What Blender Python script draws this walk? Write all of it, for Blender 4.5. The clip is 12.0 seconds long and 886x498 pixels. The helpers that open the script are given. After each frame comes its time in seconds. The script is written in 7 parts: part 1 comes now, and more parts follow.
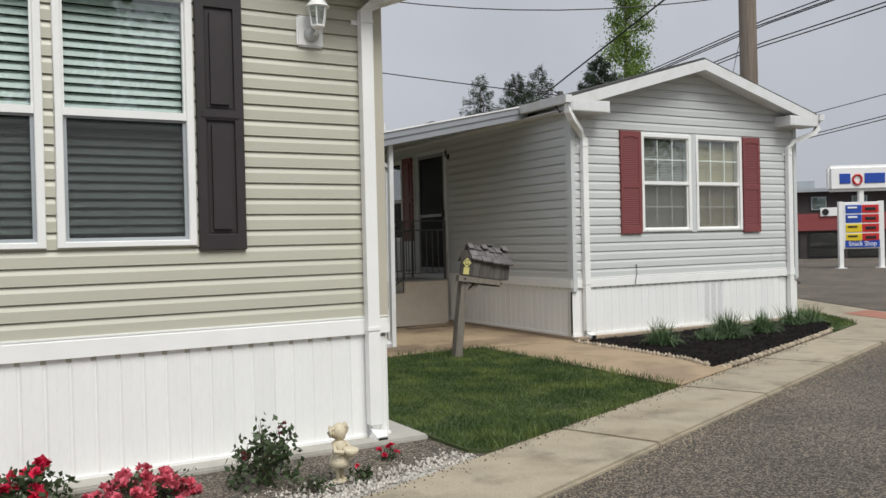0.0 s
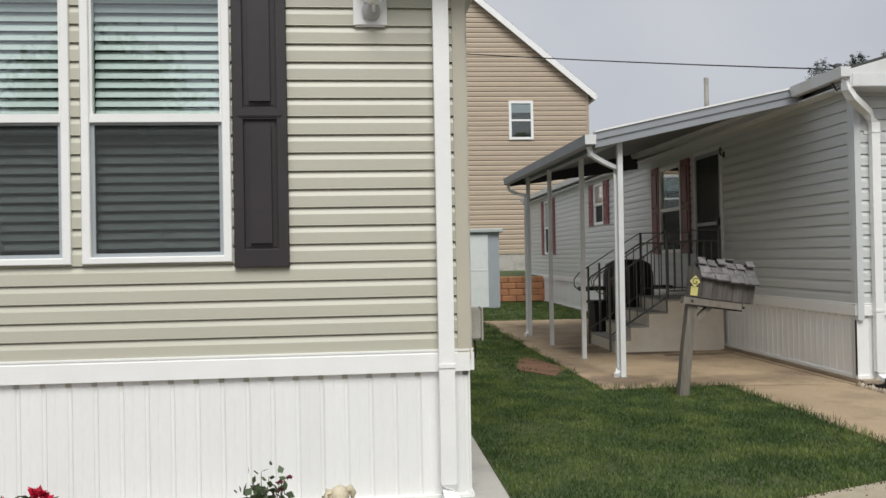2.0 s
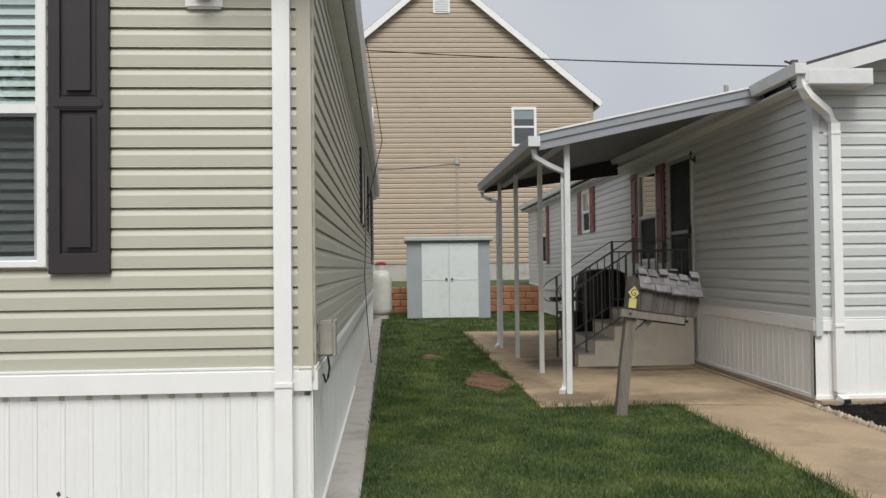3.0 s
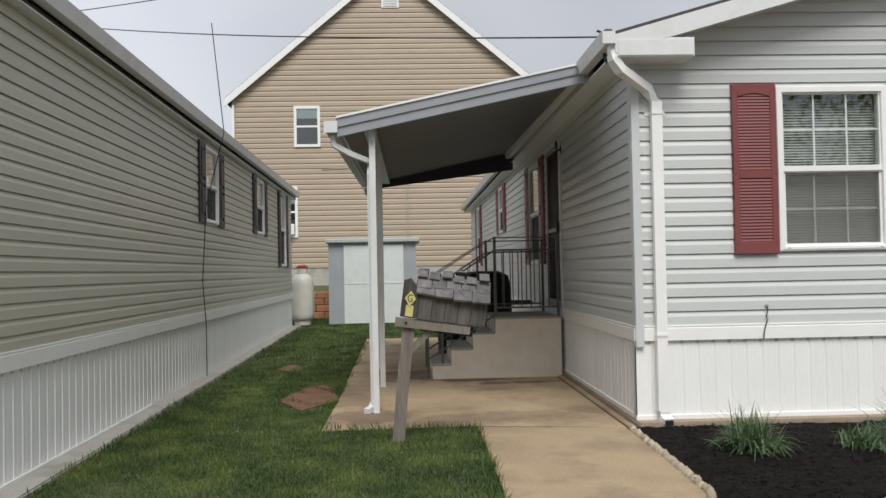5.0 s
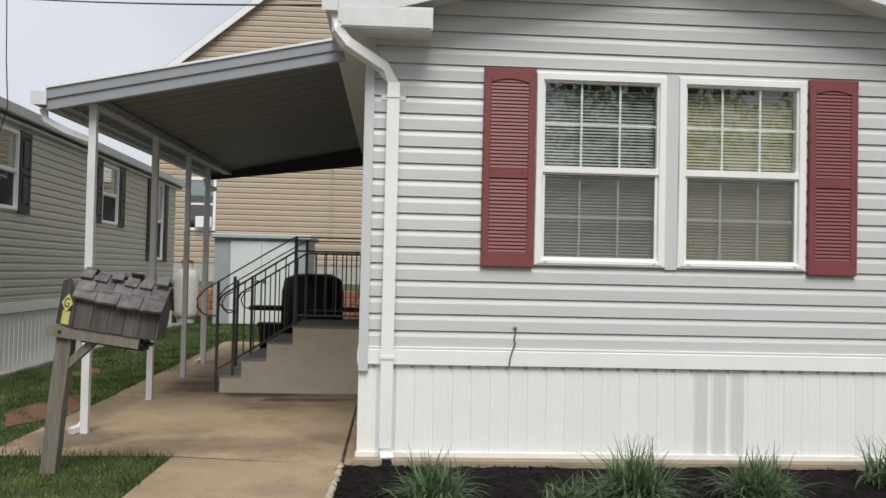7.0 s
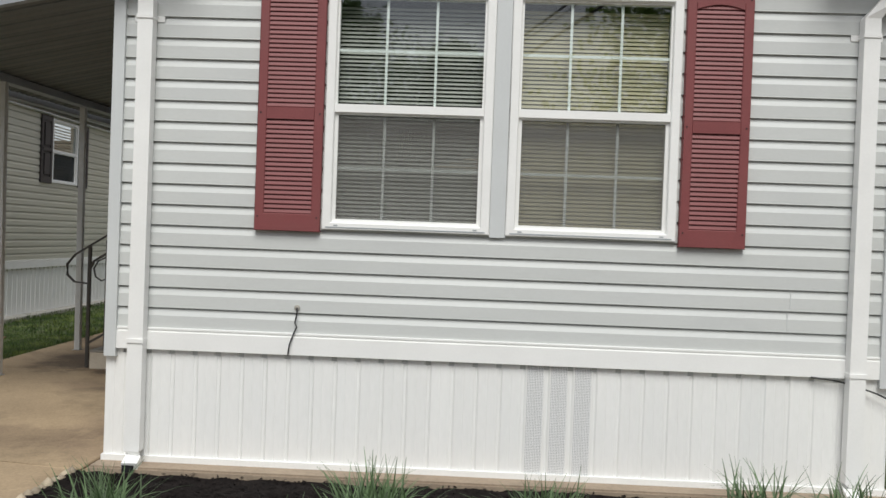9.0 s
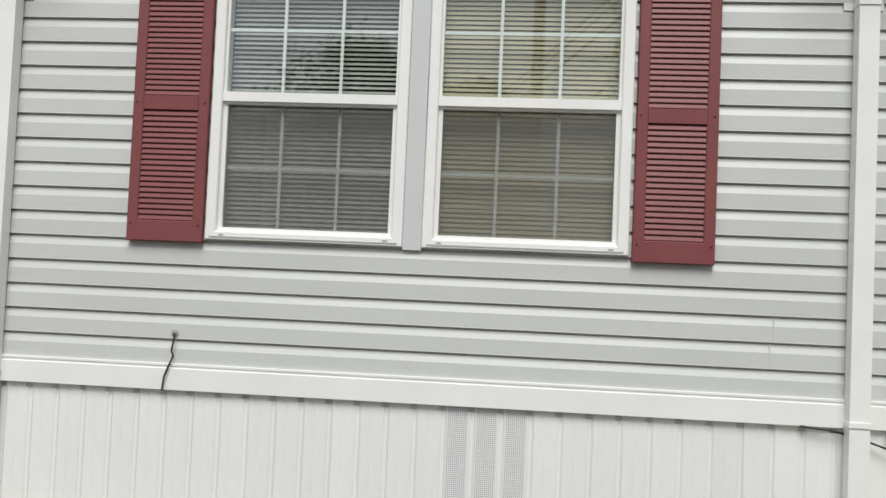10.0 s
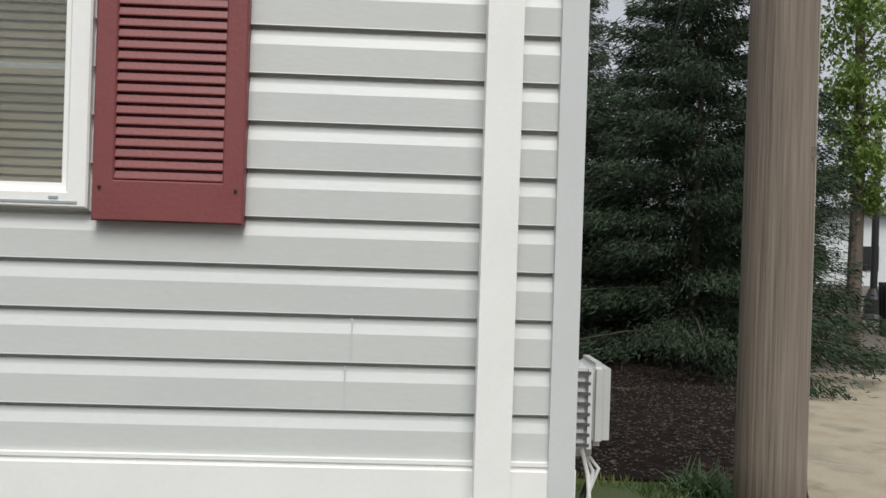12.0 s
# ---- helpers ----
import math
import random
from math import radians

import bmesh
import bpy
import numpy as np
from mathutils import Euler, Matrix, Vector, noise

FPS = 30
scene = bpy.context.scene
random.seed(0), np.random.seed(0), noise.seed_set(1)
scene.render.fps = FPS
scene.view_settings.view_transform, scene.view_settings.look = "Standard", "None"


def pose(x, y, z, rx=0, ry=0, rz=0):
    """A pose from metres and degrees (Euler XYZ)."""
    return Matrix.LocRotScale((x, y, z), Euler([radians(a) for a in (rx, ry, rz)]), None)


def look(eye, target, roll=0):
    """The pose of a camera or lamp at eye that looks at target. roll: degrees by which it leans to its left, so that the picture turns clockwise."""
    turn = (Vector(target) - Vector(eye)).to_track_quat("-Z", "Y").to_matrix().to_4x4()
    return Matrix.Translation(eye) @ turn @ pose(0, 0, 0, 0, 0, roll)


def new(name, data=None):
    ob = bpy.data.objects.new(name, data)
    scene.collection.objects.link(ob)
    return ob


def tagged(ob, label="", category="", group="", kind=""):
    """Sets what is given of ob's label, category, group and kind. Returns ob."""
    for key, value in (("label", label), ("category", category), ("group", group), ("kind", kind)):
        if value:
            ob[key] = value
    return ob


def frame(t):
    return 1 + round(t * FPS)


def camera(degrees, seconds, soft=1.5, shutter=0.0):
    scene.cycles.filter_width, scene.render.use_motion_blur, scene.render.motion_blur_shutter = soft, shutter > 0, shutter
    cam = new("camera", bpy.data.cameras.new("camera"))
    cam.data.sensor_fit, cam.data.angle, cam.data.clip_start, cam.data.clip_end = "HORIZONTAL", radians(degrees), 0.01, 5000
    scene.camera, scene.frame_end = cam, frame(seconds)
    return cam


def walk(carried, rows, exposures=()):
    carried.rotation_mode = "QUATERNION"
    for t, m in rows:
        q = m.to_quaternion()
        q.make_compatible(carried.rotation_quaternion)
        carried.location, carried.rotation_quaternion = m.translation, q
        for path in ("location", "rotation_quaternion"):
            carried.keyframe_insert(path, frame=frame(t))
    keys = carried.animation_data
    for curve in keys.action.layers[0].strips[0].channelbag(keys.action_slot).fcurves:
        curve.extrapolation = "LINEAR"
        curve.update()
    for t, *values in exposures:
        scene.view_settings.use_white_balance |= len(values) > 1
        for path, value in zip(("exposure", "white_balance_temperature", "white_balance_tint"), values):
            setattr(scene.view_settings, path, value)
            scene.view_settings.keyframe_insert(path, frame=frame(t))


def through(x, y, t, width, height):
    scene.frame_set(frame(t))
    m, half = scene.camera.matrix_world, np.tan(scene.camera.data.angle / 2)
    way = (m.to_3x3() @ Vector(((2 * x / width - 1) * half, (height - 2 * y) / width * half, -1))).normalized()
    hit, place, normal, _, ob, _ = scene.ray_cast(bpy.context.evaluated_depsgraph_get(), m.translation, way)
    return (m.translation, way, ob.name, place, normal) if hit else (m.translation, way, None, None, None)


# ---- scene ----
cam = camera(55.0, 12.0)
PATH = [
    (0, (-7.337, -9.518, 1.42), (-6.365, -7.77, 1.404), -1.4),
    (0.5, (-6.767, -9.376, 1.401), (-6.132, -7.479, 1.411), -2.2),
    (1, (-6.223, -9.265, 1.404), (-5.809, -7.308, 1.444), -1.2),
    (1.5, (-5.69, -9.059, 1.427), (-5.412, -7.079, 1.477), -0.8),
    (2, (-5.177, -8.865, 1.428), (-5.021, -6.871, 1.453), -1.1),
    (2.5, (-4.669, -8.638, 1.409), (-4.567, -6.641, 1.447), -0.5),
    (3, (-4.132, -8.403, 1.408), (-4.038, -6.406, 1.454), -0.7),
    (3.5, (-3.589, -8.165, 1.409), (-3.421, -6.173, 1.441), -1.0),
    (3.7, (-3.385, -8.07, 1.422), (-3.188, -6.081, 1.478), -1.0),
    (5.3, (-1.637, -7.258, 1.368), (-1.57, -5.26, 1.418), -1.1),
    (5.5, (-1.426, -7.178, 1.384), (-1.344, -5.18, 1.419), -1.1),
    (6, (-0.877, -6.9, 1.376), (-0.708, -4.907, 1.402), -0.0),
    (6.5, (-0.305, -6.622, 1.41), (-0.132, -4.63, 1.468), 1.0),
    (7, (0.222, -6.372, 1.417), (0.343, -4.376, 1.474), 1.3),
    (7.5, (0.753, -6.095, 1.424), (0.904, -4.101, 1.502), 1.5),
    (7.7, (0.975, -5.949, 1.418), (1.137, -3.956, 1.477), 2.3),
    (9.3, (2.46, -4.837, 1.465), (2.328, -2.842, 1.441), 2.0),
    (9.5, (2.613, -4.646, 1.419), (2.453, -2.653, 1.42), 2.1),
    (10, (2.88, -4.175, 1.325), (2.694, -2.186, 1.406), 2.5),
    (10.5, (3.244, -3.716, 1.367), (3.049, -1.725, 1.384), 2.0),
    (11, (3.593, -3.246, 1.381), (3.427, -1.253, 1.416), 1.6),
    (11.5, (3.976, -2.749, 1.403), (3.875, -0.751, 1.416), 1.9),
    (12, (4.224, -2.26, 1.42), (4.295, -0.261, 1.42), 1.8),
]
walk(cam, [(t, look(eye, target, roll)) for t, eye, target, roll in PATH], exposures=[(0, 0.06), (3, 0.1), (5.5, 0.1), (8, 0.06), (12, 0.08)])

# ---------------- world, sun, exposure ----------------
world = bpy.data.worlds.new("overcast_sky")
scene.world = world
world.use_nodes = True
wn, wl = world.node_tree.nodes, world.node_tree.links
bg = wn["Background"]
sky = wn.new("ShaderNodeTexSky")
sky.sky_type, sky.sun_disc = "NISHITA", False
sky.sun_elevation, sky.sun_rotation = radians(54), radians(184)
sky.air_density, sky.dust_density, sky.ozone_density = 1.0, 4.0, 1.0
wtc = wn.new("ShaderNodeTexCoord")
cloud = wn.new("ShaderNodeTexNoise")
cloud.inputs["Scale"].default_value, cloud.inputs["Detail"].default_value = 1.6, 5
wl.new(wtc.outputs["Generated"], cloud.inputs["Vector"])
cramp = wn.new("ShaderNodeValToRGB")
cramp.color_ramp.elements[0].position, cramp.color_ramp.elements[0].color = 0.3, (6.4, 6.75, 7.7, 1)
cramp.color_ramp.elements[1].position, cramp.color_ramp.elements[1].color = 0.72, (9.6, 9.8, 10.3, 1)
wl.new(cloud.outputs["Fac"], cramp.inputs["Fac"])
cmix = wn.new("ShaderNodeMix")
cmix.data_type = "RGBA"
cmix.inputs[0].default_value = 0.86
wl.new(sky.outputs["Color"], cmix.inputs[6])
wl.new(cramp.outputs["Color"], cmix.inputs[7])
wsep = wn.new("ShaderNodeSeparateXYZ")
wl.new(wtc.outputs["Generated"], wsep.inputs[0])
thin = wn.new("ShaderNodeMapRange")
thin.interpolation_type = "SMOOTHSTEP"
thin.inputs["From Min"].default_value, thin.inputs["From Max"].default_value = 0.1, -0.42
thin.inputs["To Min"].default_value, thin.inputs["To Max"].default_value = 1.0, 1.42
wl.new(wsep.outputs[0], thin.inputs["Value"])
wgain = wn.new("ShaderNodeVectorMath")
wgain.operation = "SCALE"
wl.new(cmix.outputs[2], wgain.inputs[0])
wl.new(thin.outputs[0], wgain.inputs["Scale"])
wl.new(wgain.outputs[0], bg.inputs["Color"])
bg.inputs["Strength"].default_value = 0.067

sun = new("sun", bpy.data.lights.new("sun", "SUN"))
sun.data.energy, sun.data.angle, sun.data.color = 2.75, radians(30), (0.975, 0.972, 0.935)
sun.matrix_world = look((0, 0, 30), (-1.5, 21.0, 0))

# ---------------- helpers ----------------


def mat(name, base, rough=0.6, var=0.15, scale=3.0, fine=60.0, bump=0.15, metal=0.0, piece=0.0, tint=None, stretch=(1, 1, 1), spec=0.5, grain=0.5):
    """A surface with two scales of variation, fine relief and a little difference from piece to piece."""
    m = bpy.data.materials.new(name)
    m.use_nodes = True
    n, l = m.node_tree.nodes, m.node_tree.links
    p = n["Principled BSDF"]
    p.inputs["Roughness"].default_value, p.inputs["Metallic"].default_value = rough, metal
    p.inputs["Specular IOR Level"].default_value = spec
    tc, mp = n.new("ShaderNodeTexCoord"), n.new("ShaderNodeMapping")
    mp.inputs["Scale"].default_value = stretch
    l.new(tc.outputs["Object"], mp.inputs["Vector"])
    info = n.new("ShaderNodeObjectInfo")
    off = n.new("ShaderNodeVectorMath")
    off.operation = "ADD"
    wide = n.new("ShaderNodeVectorMath")
    wide.operation = "SCALE"
    cmb = n.new("ShaderNodeCombineXYZ")
    l.new(info.outputs["Random"], cmb.inputs[0])
    l.new(info.outputs["Random"], cmb.inputs[1])
    l.new(cmb.outputs[0], wide.inputs[0])
    wide.inputs["Scale"].default_value = 37.0
    l.new(mp.outputs[0], off.inputs[0])
    l.new(wide.outputs[0], off.inputs[1])
    a, b = n.new("ShaderNodeTexNoise"), n.new("ShaderNodeTexNoise")
    a.inputs["Scale"].default_value, a.inputs["Detail"].default_value = scale, 4
    b.inputs["Scale"].default_value, b.inputs["Detail"].default_value = fine, 3
    l.new(off.outputs[0], a.inputs["Vector"])
    l.new(off.outputs[0], b.inputs["Vector"])
    add = n.new("ShaderNodeMath")
    add.operation = "MULTIPLY_ADD"
    l.new(b.outputs["Fac"], add.inputs[0])
    add.inputs[1].default_value = grain
    l.new(a.outputs["Fac"], add.inputs[2])
    ramp = n.new("ShaderNodeMapRange")
    mid, half = 0.5 + 0.5 * grain, 0.18 + 0.24 * grain
    ramp.inputs["From Min"].default_value, ramp.inputs["From Max"].default_value = mid - half, mid + half
    ramp.inputs["To Min"].default_value, ramp.inputs["To Max"].default_value = 1 - var, 1 + var
    l.new(add.outputs[0], ramp.inputs["Value"])
    pr = n.new("ShaderNodeMapRange")
    pr.inputs["To Min"].default_value, pr.inputs["To Max"].default_value = 1 - piece, 1 + piece
    l.new(info.outputs["Random"], pr.inputs["Value"])
    mul = n.new("ShaderNodeMath")
    mul.operation = "MULTIPLY"
    l.new(ramp.outputs[0], mul.inputs[0])
    l.new(pr.outputs[0], mul.inputs[1])
    mix = n.new("ShaderNodeMix")
    mix.data_type = "RGBA"
    mix.inputs[6].default_value = (*base, 1)
    mix.inputs[7].default_value = (*(tint or base), 1)
    tr = n.new("ShaderNodeMapRange")
    tr.inputs["From Min"].default_value, tr.inputs["From Max"].default_value = 0.5, 0.66
    l.new(a.outputs["Fac"], tr.inputs["Value"])
    l.new(tr.outputs[0], mix.inputs[0])
    sc = n.new("ShaderNodeVectorMath")
    sc.operation = "SCALE"
    l.new(mix.outputs[2], sc.inputs[0])
    l.new(mul.outputs[0], sc.inputs["Scale"])
    l.new(sc.outputs[0], p.inputs["Base Color"])
    bp = n.new("ShaderNodeBump")
    bp.inputs["Strength"].default_value, bp.inputs["Distance"].default_value = bump, 0.01
    l.new(b.outputs["Fac"], bp.inputs["Height"])
    l.new(bp.outputs[0], p.inputs["Normal"])
    return m


def glass_mat(name, tint=(0.92, 0.96, 0.95), gloss=1.0):
    m = bpy.data.materials.new(name)
    m.use_nodes = True
    n, l = m.node_tree.nodes, m.node_tree.links
    out = n["Material Output"]
    n.remove(n["Principled BSDF"])
    lw = n.new("ShaderNodeLayerWeight")
    lw.inputs["Blend"].default_value = 0.5
    pw5 = n.new("ShaderNodeMath")
    pw5.operation, pw5.inputs[1].default_value = "POWER", 4.0
    l.new(lw.outputs["Facing"], pw5.inputs[0])
    fr = n.new("ShaderNodeMapRange")
    fr.inputs["To Min"].default_value, fr.inputs["To Max"].default_value = 0.11 * gloss, 0.95
    l.new(pw5.outputs[0], fr.inputs["Value"])
    tr, gl, mx = n.new("ShaderNodeBsdfTransparent"), n.new("ShaderNodeBsdfGlossy"), n.new("ShaderNodeMixShader")
    tr.inputs["Color"].default_value = (*tint, 1)
    gl.inputs["Roughness"].default_value = 0.015
    l.new(fr.outputs[0], mx.inputs[0])
    l.new(tr.outputs[0], mx.inputs[1])
    l.new(gl.outputs[0], mx.inputs[2])
    l.new(mx.outputs[0], out.inputs["Surface"])
    return m


def screen_mat(name, cover, colour):
    m = bpy.data.materials.new(name)
    m.use_nodes = True
    n, l = m.node_tree.nodes, m.node_tree.links
    p, out = n["Principled BSDF"], n["Material Output"]
    p.inputs["Base Color"].default_value, p.inputs["Roughness"].default_value = (*colour, 1), 0.8
    tr, mx = n.new("ShaderNodeBsdfTransparent"), n.new("ShaderNodeMixShader")
    mx.inputs[0].default_value = cover
    l.new(tr.outputs[0], mx.inputs[1])
    l.new(p.outputs[0], mx.inputs[2])
    l.new(mx.outputs[0], out.inputs["Surface"])
    return m


def leaf_mat(name, base, var=0.35, rough=0.55, through=0.25, tint=None, patch=1.3):
    """Leaves: each island its own shade, with light coming through."""
    m = bpy.data.materials.new(name)
    m.use_nodes = True
    n, l = m.node_tree.nodes, m.node_tree.links
    p, out = n["Principled BSDF"], n["Material Output"]
    p.inputs["Roughness"].default_value = rough
    geo = n.new("ShaderNodeNewGeometry")
    tc, no = n.new("ShaderNodeTexCoord"), n.new("ShaderNodeTexNoise")
    no.inputs["Scale"].default_value = patch
    no.inputs["Detail"].default_value = 4
    l.new(tc.outputs["Object"], no.inputs["Vector"])
    ad = n.new("ShaderNodeMath")
    ad.operation = "ADD"
    l.new(geo.outputs["Random Per Island"], ad.inputs[0])
    l.new(no.outputs["Fac"], ad.inputs[1])
    mr = n.new("ShaderNodeMapRange")
    mr.inputs["From Min"].default_value, mr.inputs["From Max"].default_value = 0.2, 1.5
    mr.inputs["To Min"].default_value, mr.inputs["To Max"].default_value = 1 - var, 1 + var
    l.new(ad.outputs[0], mr.inputs["Value"])
    sc = n.new("ShaderNodeVectorMath")
    sc.operation = "SCALE"
    sc.inputs[0].default_value = base
    if tint:
        mixc, tr = n.new("ShaderNodeMix"), n.new("ShaderNodeMapRange")
        mixc.data_type = "RGBA"
        mixc.inputs[6].default_value, mixc.inputs[7].default_value = (*base, 1), (*tint, 1)
        tr.inputs["From Min"].default_value, tr.inputs["From Max"].default_value = 0.42, 0.66
        l.new(no.outputs["Fac"], tr.inputs["Value"])
        l.new(tr.outputs[0], mixc.inputs[0])
        l.new(mixc.outputs[2], sc.inputs[0])
    l.new(mr.outputs[0], sc.inputs["Scale"])
    l.new(sc.outputs[0], p.inputs["Base Color"])
    tl, mx = n.new("ShaderNodeBsdfTranslucent"), n.new("ShaderNodeMixShader")
    l.new(sc.outputs[0], tl.inputs["Color"])
    mx.inputs[0].default_value = through
    l.new(p.outputs[0], mx.inputs[1])
    l.new(tl.outputs[0], mx.inputs[2])
    l.new(mx.outputs[0], out.inputs["Surface"])
    return m


def empty(name, m=None, label="", category="", group="", kind=""):
    ob = new(name)
    ob.empty_display_size = 0.1
    ob.matrix_basis = m or Matrix()
    return tagged(ob, label, category, group, kind)


def mesh_of(bm, name, material, smooth=False):
    me = bpy.data.meshes.new(name)
    bmesh.ops.recalc_face_normals(bm, faces=bm.faces)
    bm.to_mesh(me)
    bm.free()
    if smooth:
        me.polygons.foreach_set("use_smooth", [True] * len(me.polygons))
    me.materials.append(material)
    return me


def part(name, bm, material, parent=None, label="", m=None, smooth=False):
    """One mesh object, under a thing or a part; bm may be a bmesh or a finished mesh."""
    me = bm if isinstance(bm, bpy.types.Mesh) else mesh_of(bm, name, material, smooth)
    ob = new(name, me)
    ob.parent = parent
    ob.matrix_basis = m or Matrix()
    return tagged(ob, label)


def box(bm, x0, x1, y0, y1, z0, z1, m=None):
    v = [bm.verts.new((x, y, z)) for x in (x0, x1) for y in (y0, y1) for z in (z0, z1)]
    for f in ((0, 1, 3, 2), (4, 6, 7, 5), (0, 4, 5, 1), (2, 3, 7, 6), (0, 2, 6, 4), (1, 5, 7, 3)):
        bm.faces.new([v[i] for i in f])
    if m is not None:
        bmesh.ops.transform(bm, matrix=m, verts=v)
    return bm


def frame_ring(x0, x1, z0, z1, wx, wb, wt, y0, y1, r=0.0):
    """One rectangular frame, with its own width at the sides, bottom and top."""
    bm = bmesh.new()
    o = [(x0, z0), (x1, z0), (x1, z1), (x0, z1)]
    i = [(x0 + wx, z0 + wb), (x1 - wx, z0 + wb), (x1 - wx, z1 - wt), (x0 + wx, z1 - wt)]
    v = {(k, y): [bm.verts.new((x, y, z)) for x, z in p] for k, p in (("o", o), ("i", i)) for y in (y0, y1)}
    for a in range(4):
        b = (a + 1) % 4
        for y in (y0, y1):
            bm.faces.new((v["o", y][a], v["o", y][b], v["i", y][b], v["i", y][a]))
        for k in "oi":
            bm.faces.new((v[k, y0][a], v[k, y0][b], v[k, y1][b], v[k, y1][a]))
    if r:
        bmesh.ops.bevel(bm, geom=[e for e in bm.edges if max(q.co.y for q in e.verts) < y0 + 0.001 and min(abs(e.verts[0].co.x - e.verts[1].co.x), abs(e.verts[0].co.z - e.verts[1].co.z)) < 1e-5], offset=r, segments=1, affect="EDGES")
    return bm


def boxes(*rows):
    bm = bmesh.new()
    for r in rows:
        box(bm, *r)
    return bm


def soft_box(x0, x1, y0, y1, z0, z1, r=0.006, seg=1):
    bm = boxes((x0, x1, y0, y1, z0, z1))
    bmesh.ops.bevel(bm, geom=bm.edges[:], offset=r, segments=seg, affect="EDGES")
    return bm


def prism(bm, pts, z0, z1):
    """A slab over a plan polygon. z1: a number or a function of x, y."""
    top = [bm.verts.new((x, y, z1(x, y) if callable(z1) else z1)) for x, y in pts]
    bot = [bm.verts.new((x, y, z0)) for x, y in pts]
    bm.faces.new(top)
    bm.faces.new(bot[::-1])
    for i in range(len(pts)):
        j = (i + 1) % len(pts)
        bm.faces.new((top[i], bot[i], bot[j], top[j]))
    return bm


def extrude_profile(bm, prof, x0, x1):
    """A closed y, z profile drawn along x."""
    a = [bm.verts.new((x0, y, z)) for y, z in prof]
    b = [bm.verts.new((x1, y, z)) for y, z in prof]
    bm.faces.new(a)
    bm.faces.new(b[::-1])
    for i in range(len(prof)):
        j = (i + 1) % len(prof)
        bm.faces.new((a[i], a[j], b[j], b[i]))
    return bm


def sweep(bm, pts, w, h=None, sides=4, taper=None):
    """A rod along points: round (sides > 4) or a flat bar w by h."""
    pts = [Vector(p) for p in pts]
    rings = []
    for i, p in enumerate(pts):
        d = (pts[min(i + 1, len(pts) - 1)] - pts[max(i - 1, 0)]).normalized()
        ref = Vector((0, 0, 1)) if abs(d.z) < 0.8 else Vector((1, 0, 0))
        if sides == 4 and abs(d.z) < 0.98:
            ref = Vector((0, 0, 1))
        s = d.cross(ref).normalized()
        if sides == 4 and abs(d.z) >= 0.98:
            s = Vector((1, 0, 0))
        u = s.cross(d).normalized()
        k = taper[i] if taper else 1.0
        if sides == 4:
            ring = [p + s * (sx * w / 2 * k) + u * (sz * (h or w) / 2 * k) for sx, sz in ((-1, -1), (1, -1), (1, 1), (-1, 1))]
        else:
            ring = [p + (s * math.cos(2 * math.pi * q / sides) + u * math.sin(2 * math.pi * q / sides)) * (w / 2 * k) for q in range(sides)]
        rings.append([bm.verts.new(v) for v in ring])
    for r0, r1 in zip(rings, rings[1:]):
        for q in range(len(r0)):
            bm.faces.new((r0[q], r0[(q + 1) % len(r0)], r1[(q + 1) % len(r0)], r1[q]))
    bm.faces.new(rings[0][::-1])
    bm.faces.new(rings[-1])
    return bm


def rod(pts, w, h=None, sides=4, taper=None):
    return sweep(bmesh.new(), pts, w, h, sides, taper)


def lathe(bm, prof, seg=24, m=None):
    """A turned shape from radius, height pairs."""
    rings = [[bm.verts.new((r * math.cos(2 * math.pi * q / seg), r * math.sin(2 * math.pi * q / seg), z)) for q in range(seg)] for r, z in prof]
    for r0, r1 in zip(rings, rings[1:]):
        for q in range(seg):
            bm.faces.new((r0[q], r0[(q + 1) % seg], r1[(q + 1) % seg], r1[q]))
    bm.faces.new(rings[0][::-1])
    bm.faces.new(rings[-1])
    if m is not None:
        bmesh.ops.transform(bm, matrix=m, verts=[v for r in rings for v in r])
    return bm


def cards(name, centres, along, across, material, parent=None, label="", droop=0.0):
    """Many small leaves: pointed quads from a base point, with a length and a width vector each."""
    c, a, w = (np.asarray(v, float) for v in (centres, along, across))
    n = len(c)
    v = np.empty((n, 4, 3))
    v[:, 0], v[:, 1], v[:, 2], v[:, 3] = c, c + a * 0.45 + w, c + a, c + a * 0.45 - w
    if droop:
        v[:, 2, 2] -= droop * np.linalg.norm(a, axis=1)
    me = bpy.data.meshes.new(name)
    me.vertices.add(4 * n)
    me.vertices.foreach_set("co", v.ravel())
    me.loops.add(4 * n)
    me.loops.foreach_set("vertex_index", np.arange(4 * n, dtype=np.int32))
    me.polygons.add(n)
    me.polygons.foreach_set("loop_start", np.arange(0, 4 * n, 4, dtype=np.int32))
    me.update(calc_edges=True)
    me.validate()
    me.materials.append(material)
    ob = new(name, me)
    ob.parent = parent
    return tagged(ob, label)


def unit(n, rng):
    v = rng.normal(size=(n, 3))
    return v / np.linalg.norm(v, axis=1, keepdims=True)


def text_part(name, words, size, material, parent, m, label="", depth=0.002):
    cu = bpy.data.curves.new(name, "FONT")
    cu.body, cu.size, cu.extrude, cu.align_x, cu.align_y = words, size, depth, "CENTER", "CENTER"
    tmp = new("tmp_text", cu)
    me = bpy.data.meshes.new_from_object(tmp.evaluated_get(bpy.context.evaluated_depsgraph_get()))
    bpy.data.objects.remove(tmp)
    me.materials.clear()
    me.materials.append(material)
    return part(name, me, material, parent, label, m)


